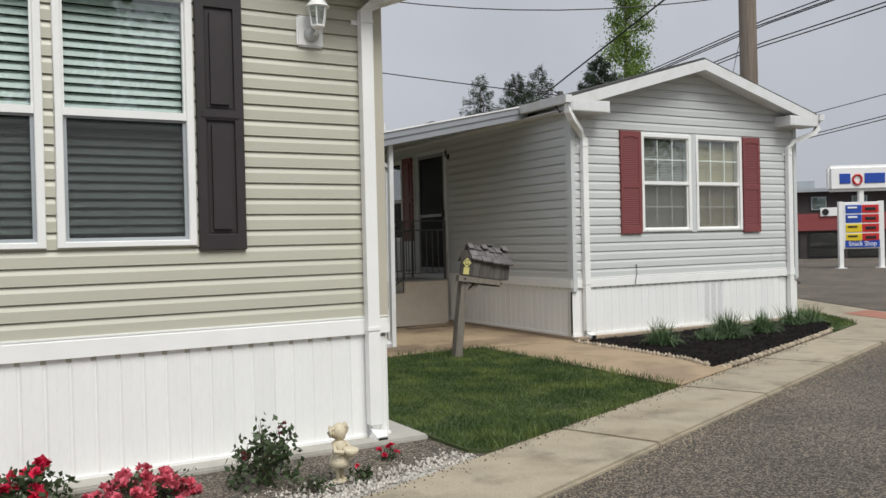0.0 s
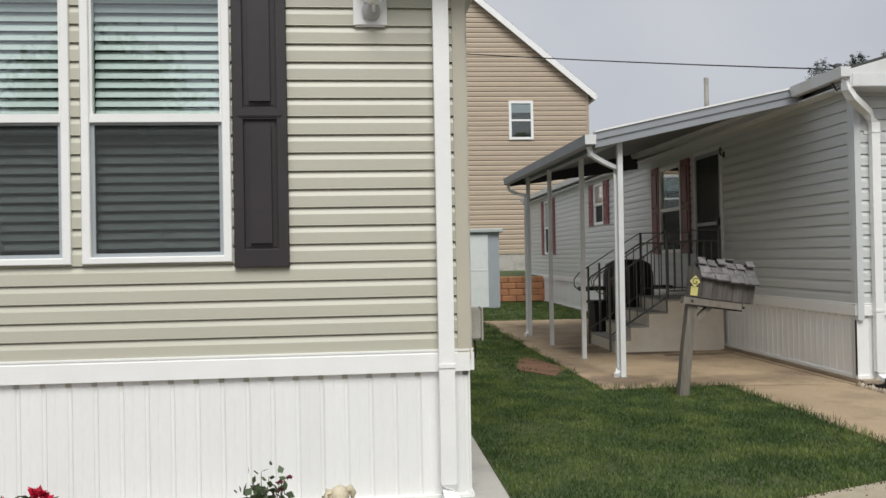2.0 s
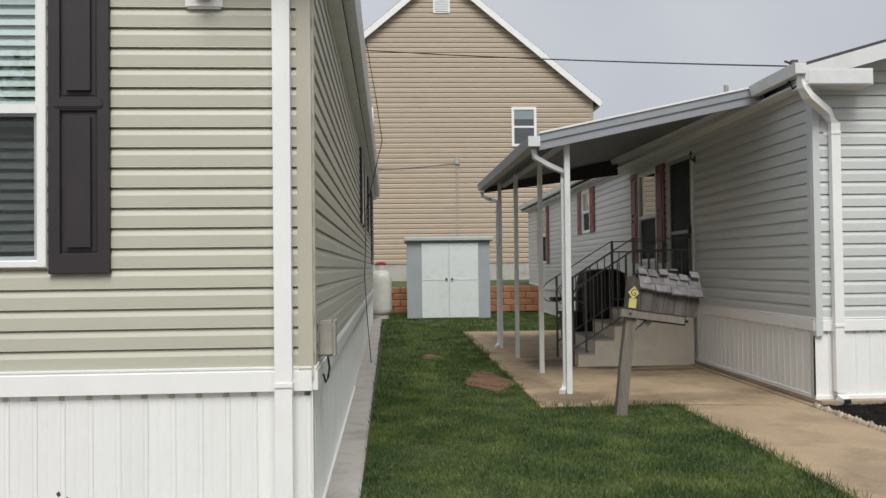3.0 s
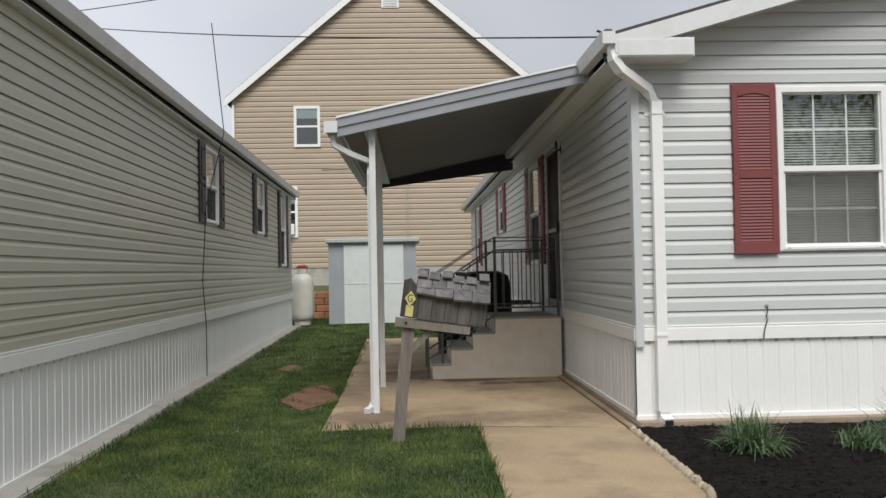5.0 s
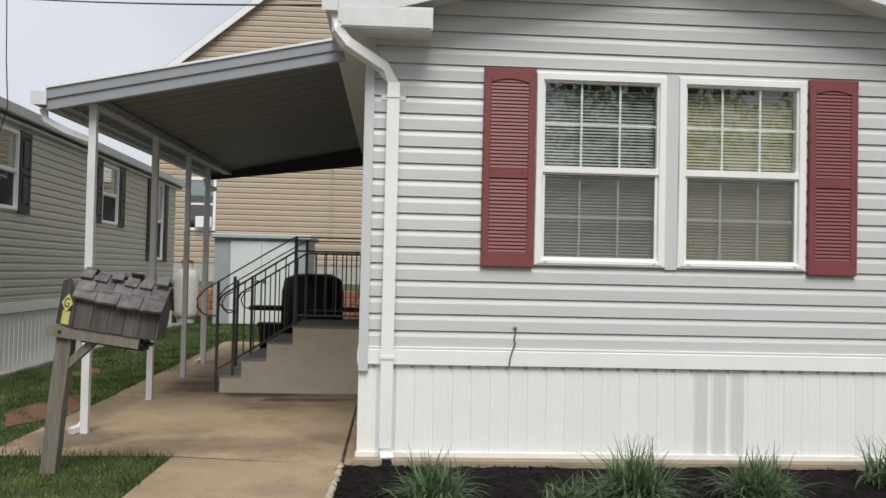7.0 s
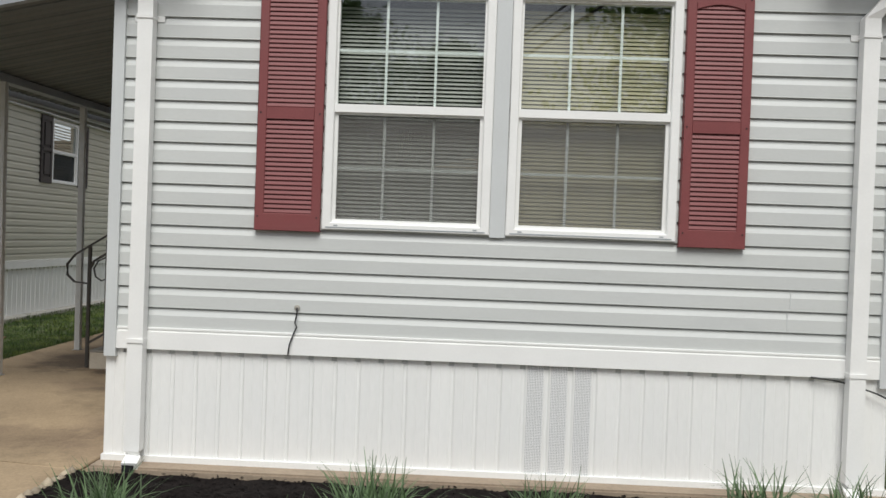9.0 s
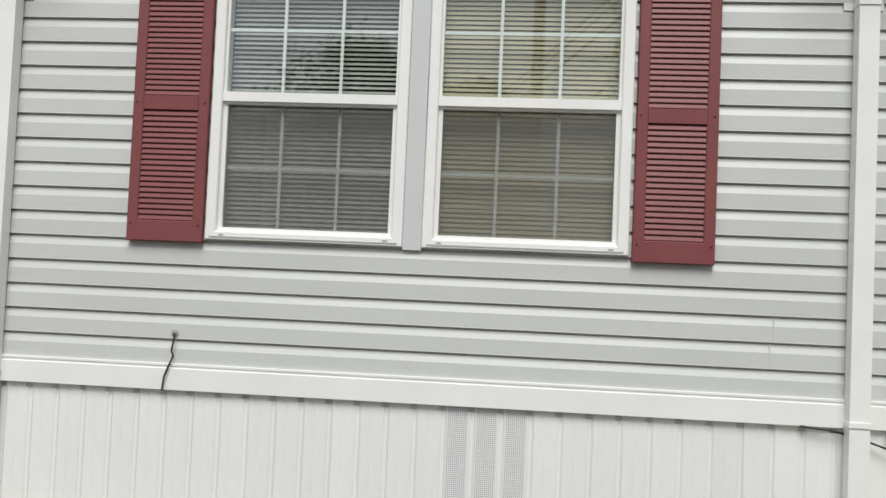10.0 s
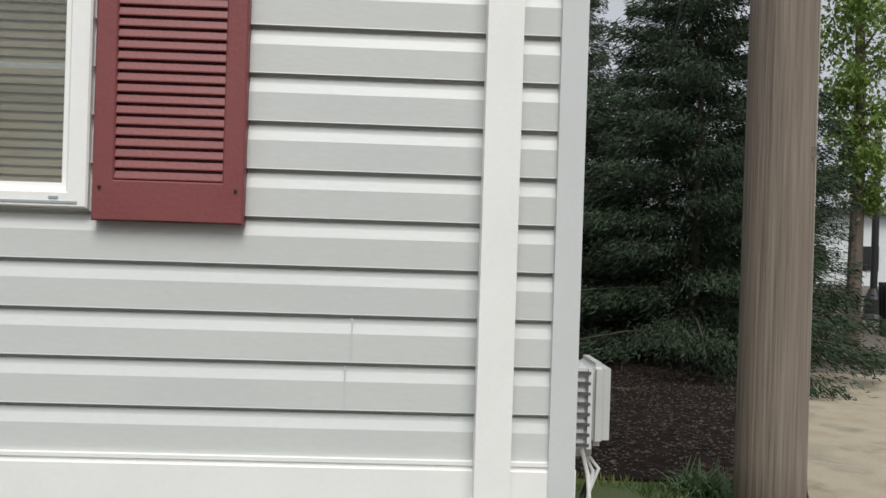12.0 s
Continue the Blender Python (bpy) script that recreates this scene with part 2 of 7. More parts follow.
# ---------------- materials ----------------
M = {}
M["siding_tan"] = mat("tan_vinyl", (0.508, 0.495, 0.408), 0.42, 0.04, 2.5, 90, 0.04, piece=0.02, stretch=(0.4, 1, 1))
M["siding_grey"] = mat("grey_vinyl", (0.60, 0.615, 0.60), 0.42, 0.05, 2.2, 90, 0.04, piece=0.025, tint=(0.565, 0.58, 0.57), stretch=(0.4, 1, 1))
M["siding_beige"] = mat("beige_vinyl", (0.42, 0.335, 0.245), 0.5, 0.06, 1.0, 30, 0.04, piece=0.04)
M["white"] = mat("white_vinyl", (0.86, 0.86, 0.84), 0.4, 0.04, 4, 80, 0.03)
M["skirt"] = mat("white_skirting_vinyl", (0.86, 0.86, 0.84), 0.42, 0.05, 1.6, 60, 0.04, piece=0.02, tint=(0.81, 0.815, 0.80), stretch=(1, 1, 0.25))
M["trim_tan"] = mat("tan_corner_vinyl", (0.50, 0.47, 0.385), 0.42, 0.04, 3, 80, 0.03)
M["trim_grey"] = mat("grey_corner_vinyl", (0.60, 0.62, 0.62), 0.42, 0.04, 3, 80, 0.03)
M["black_shutter"] = mat("dark_brown_shutter_vinyl", (0.032, 0.026, 0.028), 0.5, 0.18, 5, 120, 0.12)
M["red_shutter"] = mat("maroon_shutter_vinyl", (0.215, 0.056, 0.057), 0.5, 0.15, 5, 120, 0.1, tint=(0.19, 0.055, 0.054))
M["dark_red"] = M["red_shutter"]
M["glass"] = glass_mat("window_glass")
M["screen"] = screen_mat("insect_screen", 0.58, (0.03, 0.034, 0.034))
M["screen_light"] = screen_mat("light_insect_screen", 0.36, (0.15, 0.145, 0.135))
# white slats, dimmed towards teal to imitate reflections in the upper panes
M["blind"] = mat("reflection_tinted_blind", (0.58, 0.64, 0.62), 0.5, 0.05, 4, 40, 0.02, piece=0.04)
M["blind_grey"] = mat("grey_mini_blind", (0.36, 0.345, 0.315), 0.5, 0.06, 4, 40, 0.02, piece=0.05)
M["blind_cream"] = mat("cream_mini_blind", (0.50, 0.43, 0.29), 0.5, 0.06, 4, 40, 0.02, piece=0.05)
# near-black colour standing in for the darkness of unlit interiors
M["dark"] = mat("unlit_interior_black", (0.02, 0.02, 0.02), 0.9, 0.2)
M["rubber"] = mat("black_rubber", (0.015, 0.015, 0.016), 0.55, 0.2)
M["shingle"] = mat("asphalt_shingle", (0.06, 0.058, 0.056), 0.9, 0.35, 12, 200, 0.4)
M["concrete"] = mat("grey_concrete", (0.43, 0.41, 0.37), 0.85, 0.16, 1.4, 45, 0.3, piece=0.05, tint=(0.36, 0.34, 0.30))
M["concrete_tan"] = mat("tan_concrete", (0.40, 0.298, 0.188), 0.85, 0.32, 0.9, 50, 0.4, piece=0.05, tint=(0.25, 0.182, 0.12))
M["sidewalk"] = mat("pale_concrete", (0.37, 0.32, 0.235), 0.85, 0.36, 1.6, 70, 0.5, piece=0.07, tint=(0.26, 0.22, 0.155))
M["asphalt"] = mat("asphalt", (0.083, 0.070, 0.055), 0.9, 0.26, 0.9, 40, 0.6, tint=(0.094, 0.079, 0.062))


def add_aggregate(m, scale):
    """Small stones of their own brightness showing in the binder."""
    n, l = m.node_tree.nodes, m.node_tree.links
    p = n["Principled BSDF"]
    before = p.inputs["Base Color"].links[0].from_socket
    tc, vo, sp = n.new("ShaderNodeTexCoord"), n.new("ShaderNodeTexVoronoi"), n.new("ShaderNodeSeparateColor")
    vo.inputs["Scale"].default_value = scale
    l.new(tc.outputs["Object"], vo.inputs["Vector"])
    l.new(vo.outputs["Color"], sp.inputs[0])
    mr = n.new("ShaderNodeMapRange")
    mr.interpolation_type = "SMOOTHERSTEP"
    mr.inputs["From Min"].default_value, mr.inputs["From Max"].default_value = 0.35, 1.0
    mr.inputs["To Min"].default_value, mr.inputs["To Max"].default_value = 0.5, 2.8
    l.new(sp.outputs[0], mr.inputs["Value"])
    sc = n.new("ShaderNodeVectorMath")
    sc.operation = "SCALE"
    l.new(before, sc.inputs[0])
    l.new(mr.outputs[0], sc.inputs["Scale"])
    l.new(sc.outputs[0], p.inputs["Base Color"])


add_aggregate(M["asphalt"], 95.0)


def add_stains(m, scale, low, start, end, stretch=(1, 1, 1)):
    """Ragged darker stains over the whole surface."""
    n, l = m.node_tree.nodes, m.node_tree.links
    p = n["Principled BSDF"]
    before = p.inputs["Base Color"].links[0].from_socket
    tc, mp, no = n.new("ShaderNodeTexCoord"), n.new("ShaderNodeMapping"), n.new("ShaderNodeTexNoise")
    mp.inputs["Scale"].default_value = stretch
    no.inputs["Scale"].default_value, no.inputs["Detail"].default_value, no.inputs["Roughness"].default_value = scale, 8, 0.62
    l.new(tc.outputs["Object"], mp.inputs["Vector"])
    l.new(mp.outputs[0], no.inputs["Vector"])
    mr = n.new("ShaderNodeMapRange")
    mr.inputs["From Min"].default_value, mr.inputs["From Max"].default_value = start, end
    mr.inputs["To Min"].default_value, mr.inputs["To Max"].default_value = 1.0, low
    l.new(no.outputs["Fac"], mr.inputs["Value"])
    sc = n.new("ShaderNodeVectorMath")
    sc.operation = "SCALE"
    l.new(before, sc.inputs[0])
    l.new(mr.outputs[0], sc.inputs["Scale"])
    l.new(sc.outputs[0], p.inputs["Base Color"])


add_stains(M["concrete_tan"], 1.5, 0.62, 0.5, 0.68)


def add_spills(m, spots):
    """Ragged damp rust-brown stains: (x, y, half length, half width, strength) each."""
    n, l = m.node_tree.nodes, m.node_tree.links
    p = n["Principled BSDF"]
    colour = p.inputs["Base Color"].links[0].from_socket
    tc, no = n.new("ShaderNodeTexCoord"), n.new("ShaderNodeTexNoise")
    no.inputs["Scale"].default_value, no.inputs["Detail"].default_value, no.inputs["Roughness"].default_value = 3.2, 7, 0.65
    l.new(tc.outputs["Object"], no.inputs["Vector"])
    for x, y, rx, ry, strength in spots:
        mp, ln, ad, mr, mx = (n.new("ShaderNode" + k) for k in ("Mapping", "VectorMath", "Math", "MapRange", "MixRGB"))
        mp.vector_type = "TEXTURE"
        mp.inputs["Location"].default_value, mp.inputs["Scale"].default_value = (x, y, 0), (rx, ry, 4)
        l.new(tc.outputs["Object"], mp.inputs["Vector"])
        ln.operation, ad.operation = "LENGTH", "MULTIPLY_ADD"
        l.new(mp.outputs[0], ln.inputs[0])
        l.new(no.outputs["Fac"], ad.inputs[0])
        ad.inputs[1].default_value = 2.4
        l.new(ln.outputs["Value"], ad.inputs[2])
        mr.inputs["From Min"].default_value, mr.inputs["From Max"].default_value = 1.75, 2.3
        mr.inputs["To Min"].default_value, mr.inputs["To Max"].default_value = strength, 0.0
        l.new(ad.outputs[0], mr.inputs["Value"])
        l.new(mr.outputs[0], mx.inputs["Fac"])
        l.new(colour, mx.inputs["Color1"])
        mx.inputs["Color2"].default_value = (0.085, 0.055, 0.038, 1)
        colour = mx.outputs["Color"]
    l.new(colour, p.inputs["Base Color"])


add_spills(M["concrete_tan"], [(-1.2, 3.36, 0.6, 0.22, 0.8), (-0.5, 3.02, 0.36, 0.14, 0.75), (-0.95, 3.0, 0.2, 0.16, 0.75), (-2.0, 4.0, 0.45, 0.75, 0.6),
                               (-2.35, 0.7, 0.5, 0.5, 0.55), (-1.0, 0.6, 0.8, 0.35, 0.35), (-2.6, 2.2, 0.25, 1.2, 0.4), (-0.3, 0.9, 0.3, 0.3, 0.3)])
add_stains(M["sidewalk"], 2.6, 0.66, 0.52, 0.68)
add_stains(M["concrete"], 2.2, 0.7, 0.5, 0.68)
M["footing"] = mat("stained_footing_concrete", (0.33, 0.26, 0.19), 0.9, 0.3, 2, 50, 0.4, tint=(0.24, 0.185, 0.135))
M["steps"] = mat("painted_concrete_steps", (0.76, 0.69, 0.58), 0.8, 0.16, 2.5, 60, 0.2, tint=(0.64, 0.57, 0.47))
M["treads"] = mat("grey_tread_concrete", (0.36, 0.34, 0.30), 0.85, 0.2, 4, 60, 0.3)
M["iron"] = mat("grey_painted_iron", (0.11, 0.105, 0.10), 0.5, 0.2, 10, 80, 0.1, metal=0.3)
M["alu_grey"] = mat("grey_aluminium_fascia", (0.33, 0.345, 0.37), 0.45, 0.08, 3, 60, 0.05, metal=0.1)
# near-black base carries the shade at the canopy's back
M["alu_shaded"] = mat("shade_dark_aluminium", (0.035, 0.036, 0.04), 0.5, 0.1, 3, 60, 0.05)
M["alu_white"] = mat("white_aluminium", (0.74, 0.75, 0.75), 0.4, 0.07, 4, 60, 0.05, tint=(0.66, 0.66, 0.64))
# pan colour lowered well below pale to deepen the shade under the canopy
M["alu_under_shaded"] = mat("shade_darkened_canopy_panel", (0.17, 0.178, 0.18), 0.5, 0.1, 2, 40, 0.05)
M["old_wood"] = mat("weathered_wood", (0.085, 0.075, 0.068), 0.85, 0.6, 8, 60, 0.5, piece=0.2, stretch=(1, 1, 0.12))
M["post_wood"] = mat("weathered_post_wood", (0.21, 0.185, 0.155), 0.85, 0.5, 8, 60, 0.6, tint=(0.14, 0.122, 0.102), stretch=(2, 2, 0.12))
M["old_shingle"] = mat("weathered_shingle_wood", (0.12, 0.112, 0.112), 0.85, 0.55, 10, 70, 0.5, piece=0.25, tint=(0.13, 0.115, 0.11))
M["pole_wood"] = mat("utility_pole_wood", (0.225, 0.185, 0.15), 0.9, 0.46, 5, 34, 1.0, tint=(0.15, 0.118, 0.092), stretch=(2.0, 2.0, 0.05), grain=1.0)
M["mulch"] = mat("dark_bark_mulch", (0.011, 0.0085, 0.008), 0.95, 0.5, 14, 90, 0.9, spec=0.12)
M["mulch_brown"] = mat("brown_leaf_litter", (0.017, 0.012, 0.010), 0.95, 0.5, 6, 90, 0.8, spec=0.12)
M["soil"] = mat("red_bare_soil", (0.17, 0.088, 0.052), 0.95, 0.4, 4, 60, 0.6)
M["turf"] = mat("turf_soil", (0.06, 0.085, 0.025), 0.95, 0.4, 3, 60, 0.6, tint=(0.06, 0.065, 0.03))
M["grass"] = leaf_mat("grass_blades", (0.046, 0.085, 0.018), 0.8, tint=(0.112, 0.145, 0.035), patch=2.2)
M["lily"] = leaf_mat("daylily_leaves", (0.105, 0.165, 0.075), 0.55)
M["rose_leaf"] = leaf_mat("rose_leaves", (0.05, 0.075, 0.03), 0.6)
M["petal_red"] = leaf_mat("red_petals", (0.58, 0.02, 0.07), 0.45)
M["bud"] = leaf_mat("dark_red_buds", (0.16, 0.03, 0.04), 0.5)
M["petal_pink"] = leaf_mat("coral_petals", (0.62, 0.13, 0.18), 0.5)
M["fir"] = leaf_mat("dark_needles", (0.024, 0.042, 0.02), 0.8, rough=0.85, through=0.1)
M["leaf_light"] = leaf_mat("young_leaves", (0.16, 0.24, 0.05), 0.45, through=0.4)
M["leaf_mid"] = leaf_mat("green_leaves", (0.07, 0.12, 0.03), 0.5, through=0.3)
M["bark"] = mat("bark", (0.12, 0.095, 0.075), 0.9, 0.4, 8, 50, 0.8, stretch=(1, 1, 0.2))
M["block"] = mat("orange_retaining_block", (0.36, 0.17, 0.085), 0.9, 0.25, 3, 40, 0.5, piece=0.15)
M["gravel"] = leaf_mat("pebbles", (0.40, 0.37, 0.33), 0.5, 0.8, 0.0)
M["grit"] = leaf_mat("kerb_grit", (0.20, 0.165, 0.12), 0.7, 0.9, 0.0)
M["soil_dark"] = leaf_mat("dark_soil_crumbs", (0.075, 0.05, 0.03), 0.6, 0.95, 0.0)
M["litter"] = leaf_mat("dry_leaf_litter", (0.05, 0.036, 0.028), 0.95, 0.9, 0.0)
M["steel_white"] = mat("white_painted_steel", (0.70, 0.73, 0.72), 0.45, 0.06, 3, 50, 0.05, tint=(0.63, 0.66, 0.65))
M["steel_grey"] = mat("grey_painted_steel", (0.36, 0.39, 0.41), 0.45, 0.08, 3, 50, 0.05)
M["steel_sage"] = mat("sage_painted_steel", (0.42, 0.46, 0.44), 0.45, 0.08, 3, 50, 0.05)
M["tank"] = mat("off_white_tank_paint", (0.74, 0.72, 0.65), 0.4, 0.1, 4, 60, 0.05)
M["red_plastic"] = mat("red_plastic", (0.35, 0.03, 0.03), 0.5, 0.1)
M["box_grey"] = mat("pale_grey_plastic", (0.50, 0.51, 0.50), 0.5, 0.06, 5, 60, 0.05)
M["stone"] = mat("tan_edging_stone", (0.36, 0.30, 0.22), 0.9, 0.3, 12, 80, 0.6, piece=0.25)
M["resin"] = mat("cream_resin", (0.62, 0.55, 0.40), 0.6, 0.3, 12, 80, 0.3, tint=(0.40, 0.34, 0.22))
M["yellow"] = mat("pale_yellow_card", (0.62, 0.56, 0.20), 0.6, 0.1)
M["black"] = mat("black_paint", (0.012, 0.012, 0.013), 0.5, 0.2)
M["cover"] = mat("black_vinyl_cover", (0.010, 0.010, 0.011), 0.5, 0.3, 6, 40, 0.2)
M["blue"] = mat("blue_sign", (0.02, 0.07, 0.38), 0.4, 0.05)
M["blue_dark"] = mat("dark_blue_sign", (0.015, 0.03, 0.20), 0.4, 0.05)
M["red"] = mat("red_sign", (0.55, 0.02, 0.02), 0.4, 0.05)
M["sign_yellow"] = mat("yellow_sign", (0.75, 0.55, 0.02), 0.4, 0.05)
M["brick_red"] = mat("dull_red_cladding", (0.26, 0.055, 0.055), 0.7, 0.15, 2, 30)
M["dark_clad"] = mat("dark_brown_cladding", (0.045, 0.035, 0.035), 0.7, 0.2, 2, 30)
M["pavers"] = mat("red_pavers", (0.36, 0.16, 0.11), 0.85, 0.25, 4, 60, 0.3)
M["chrome"] = mat("dull_zinc", (0.55, 0.55, 0.55), 0.3, 0.15, 10, 60, 0.1, metal=0.9)
M["car"] = mat("dark_car_paint", (0.012, 0.013, 0.016), 0.2, 0.1)
M["line"] = mat("white_road_paint", (0.55, 0.55, 0.52), 0.8, 0.2, 5, 60)


# ---------------- ground ----------------
def zg(x, y):
    """The yard rises a little towards the back."""
    return 0.006 * max(0.0, min(y, 17.0) - 3.0)


LANE = 0.396
def walk_in(x):
    return -5.01 + LANE * (x + 5.2)


def ring(a, b, step):
    return list(np.arange(a, b, step)) + [b]


gx = [-2500, -400, -80] + ring(-30, 40, 2.0) + [80, 400, 2500]
gy = [-2500, -400, -80] + ring(-30, 17, 1.5) + [40, 90, 400, 2500]
bm = bmesh.new()
gv = [[bm.verts.new((x, y, -0.032 + zg(x, y))) for x in gx] for y in gy]
for r0, r1 in zip(gv, gv[1:]):
    for i in range(len(gx) - 1):
        bm.faces.new((r0[i], r0[i + 1], r1[i + 1], r1[i]))
tagged(part("ground", bm, M["asphalt"]), "worn grey asphalt ground reaching the horizon", "ground", kind="structure")

# main road behind the corner lot, with a kerb on either side
RD, RN = Vector((0.47, 0.883, 0)), Vector((0.883, -0.47, 0))
def road_pt(s, d):
    p = Vector((7.0, 0.3, 0)) + RD * s + RN * d
    return p.x, p.y


tagged(part("road", prism(bmesh.new(), [road_pt(-60, 0.2), road_pt(-60, 7.6), road_pt(120, 7.6), road_pt(120, 0.2)], -0.2, -0.024), M["asphalt"]),
       "grey asphalt main road", "road", kind="structure")
for d in (6.4,):
    tagged(part("road_line", prism(bmesh.new(), [road_pt(3, d), road_pt(3, d + 0.12), road_pt(120, d + 0.12), road_pt(120, d)], -0.06, -0.02), M["line"]),
           "faded white painted road line", "road line", kind="structure")
tagged(part("pavement_far", prism(bmesh.new(), [road_pt(-60, 7.7), road_pt(-60, 9.4), road_pt(120, 9.4), road_pt(120, 7.7)], -0.2, -0.03), M["sidewalk"]),
       "pale concrete pavement across the main road", "pavement", kind="structure")
plaza = tagged(part("pavement_corner", prism(bmesh.new(), [(4.64, -1.1), (4.97, -1.85), (6.4, -1.1), road_pt(0, 0.0), road_pt(40, 0.0), road_pt(40, -4.2), (9.2, 8.3), (6.7, 2.9), (5.6, 0.2)], -0.2, 0.0), M["sidewalk"]),
               "pale concrete corner pavement with scored joints", "pavement", kind="structure")
part("brick_inlay", prism(bmesh.new(), [(5.5, -1.2), (6.3, -0.95), (6.85, 0.2), (6.0, 0.1)], -0.1, 0.006), M["pavers"], plaza, "red brick ramp inlay")

# sidewalk slabs along the lane
UD, UN = Vector((1, LANE, 0)).normalized(), Vector((LANE, -1, 0)).normalized()
walkway = empty("sidewalk", None, "pale concrete sidewalk slabs beside the lane", "sidewalk", kind="structure")
for i in range(-6, 4):
    a = Vector((-3.5, walk_in(-3.5), 0)) + UD * (2.2 * i + 0.006)
    b = a + UD * (2.2 - 0.012)
    bm = prism(bmesh.new(), [(a.x, a.y), (b.x, b.y), (b.x + UN.x * 0.82, b.y + UN.y * 0.82), (a.x + UN.x * 0.82, a.y + UN.y * 0.82)], -0.2, lambda x, y: 0.006 * noise.noise((x, y, 4.0)))
    bmesh.ops.bevel(bm, geom=bm.edges[:], offset=0.018, segments=2, affect="EDGES")
    part("slab", bm, M["sidewalk"], walkway)

# concrete path and pad beside the grey home
pad = empty("path", None, "tan stained concrete path and carport pad", "path", kind="structure")
rows = [[(-1.42, walk_in(-1.42) + 0.02), (-0.16, walk_in(-0.16) + 0.02), (-0.12, -0.1), (-1.38, 0.13)],
        [(-2.76, 0.15), (-1.38, 0.15), (-0.115, -0.09), (-0.105, 3.34), (-2.76, 3.34)],
        [(-2.78, 3.352), (-0.105, 3.352), (-0.105, 6.55), (-2.82, 6.55)],
        [(-2.82, 6.562), (-0.105, 6.562), (-0.105, 9.9), (-2.86, 9.9)],
        [(-0.09, -0.12), (0.1, -0.12), (0.1, 9.9), (-0.09, 9.9)]]
for r in rows:
    bm = prism(bmesh.new(), r, -0.2, lambda x, y: zg(x, y) + 0.004)
    bmesh.ops.bevel(bm, geom=bm.edges[:], offset=0.008, segments=1, affect="EDGES")
    part("slab", bm, M["concrete_tan"], pad)
tagged(part("slab_ledge", soft_box(-9.6, -4.40, -3.95, 14.4, -0.3, 0.0, 0.012, 2), M["concrete"], None, "", Matrix.Translation((-4.42, -3.89, 0)) @ pose(0, 0, 0, 0.25, 0, 1.0) @ Matrix.Translation((4.42, 3.89, 0))),
       "grey concrete foundation ledge under the tan home", "foundation", kind="structure")
tagged(part("slab_footing", soft_box(-0.03, 4.76, -0.16, 19.6, -0.2, 0.05, 0.012, 2), M["footing"], None, "", pose(0, 0, 0, 0.15)),
       "stained concrete footing under the grey home", "foundation", kind="structure")

# lawn soil, bare patches
lawn_polys = [[(-4.40, -4.0), (-4.38, walk_in(-4.38) + 0.2), (-4.2, walk_in(-4.2)), (-1.44, walk_in(-1.44)), (-1.39, 0.14), (-2.77, 0.16), (-2.78, 3.3), (-2.86, 9.9), (0.0, 9.92), (0.1, 17.0), (-6.5, 17.0), (-4.6, 14.5)]]
def lawn_height(x, y):
    return zg(x, y) - 0.012 + 0.02 * noise.noise((x * 0.9, y * 0.9, 0.3))


def fill_poly(pts, zf, depth=-0.18, cell=0.45):
    """A slab whose top is cut into cells so that it can be uneven."""
    bm = bmesh.new()
    bm.faces.new([bm.verts.new((x, y, 0)) for x, y in pts])
    bmesh.ops.triangulate(bm, faces=bm.faces)
    for _ in range(6):
        long = [e for e in bm.edges if e.calc_length() > cell]
        if not long:
            break
        bmesh.ops.subdivide_edges(bm, edges=long, cuts=1)
        bmesh.ops.triangulate(bm, faces=[f for f in bm.faces if len(f.verts) > 3])
    border = [e for e in bm.edges if e.is_boundary]
    for v in bm.verts:
        v.co.z = zf(v.co.x, v.co.y)
    out = bmesh.ops.extrude_edge_only(bm, edges=border)
    for v in out["geom"]:
        if isinstance(v, bmesh.types.BMVert):
            v.co.z = depth
    return bm


tagged(part("lawn_soil", fill_poly(lawn_polys[0], lawn_height), M["turf"]), "dark lawn soil between the two homes", "lawn", kind="structure")
verge = [(4.72, -0.3), (4.3, -0.9), (3.6, -1.42), (3.7, -1.5), (4.6, -1.14), (5.55, 0.2), (6.65, 2.9), (4.78, 3.0)]
tagged(part("verge_soil", fill_poly(verge, lambda x, y: 0.02 + 0.015 * noise.noise((x * 2, y * 2, 5))), M["turf"]), "grassy verge beside the grey home", "lawn", kind="structure")
litter = [(4.78, 3.02), (6.66, 2.92), (9.15, 8.3), (13.5, 17.0), (4.78, 17.0)]
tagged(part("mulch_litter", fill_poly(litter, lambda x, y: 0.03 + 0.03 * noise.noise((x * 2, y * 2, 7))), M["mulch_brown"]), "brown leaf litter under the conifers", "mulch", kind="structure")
for cx, cy, rx_, ry_ in ((-3.08, 2.3, 0.28, 0.9), (-3.72, 5.1, 0.15, 0.35)):
    pts = [(cx + rx_ * math.cos(a) * (1 + 0.25 * math.sin(3 * a + cx)), cy + ry_ * math.sin(a) * (1 + 0.2 * math.cos(4 * a))) for a in np.linspace(0, 2 * math.pi, 18)[:-1]]
    tagged(part("soil_patch", fill_poly(pts, lambda x, y: lawn_height(x, y) + 0.014, -0.1, 0.2), M["soil"]), "bare red soil patch in the lawn", "soil", kind="structure")

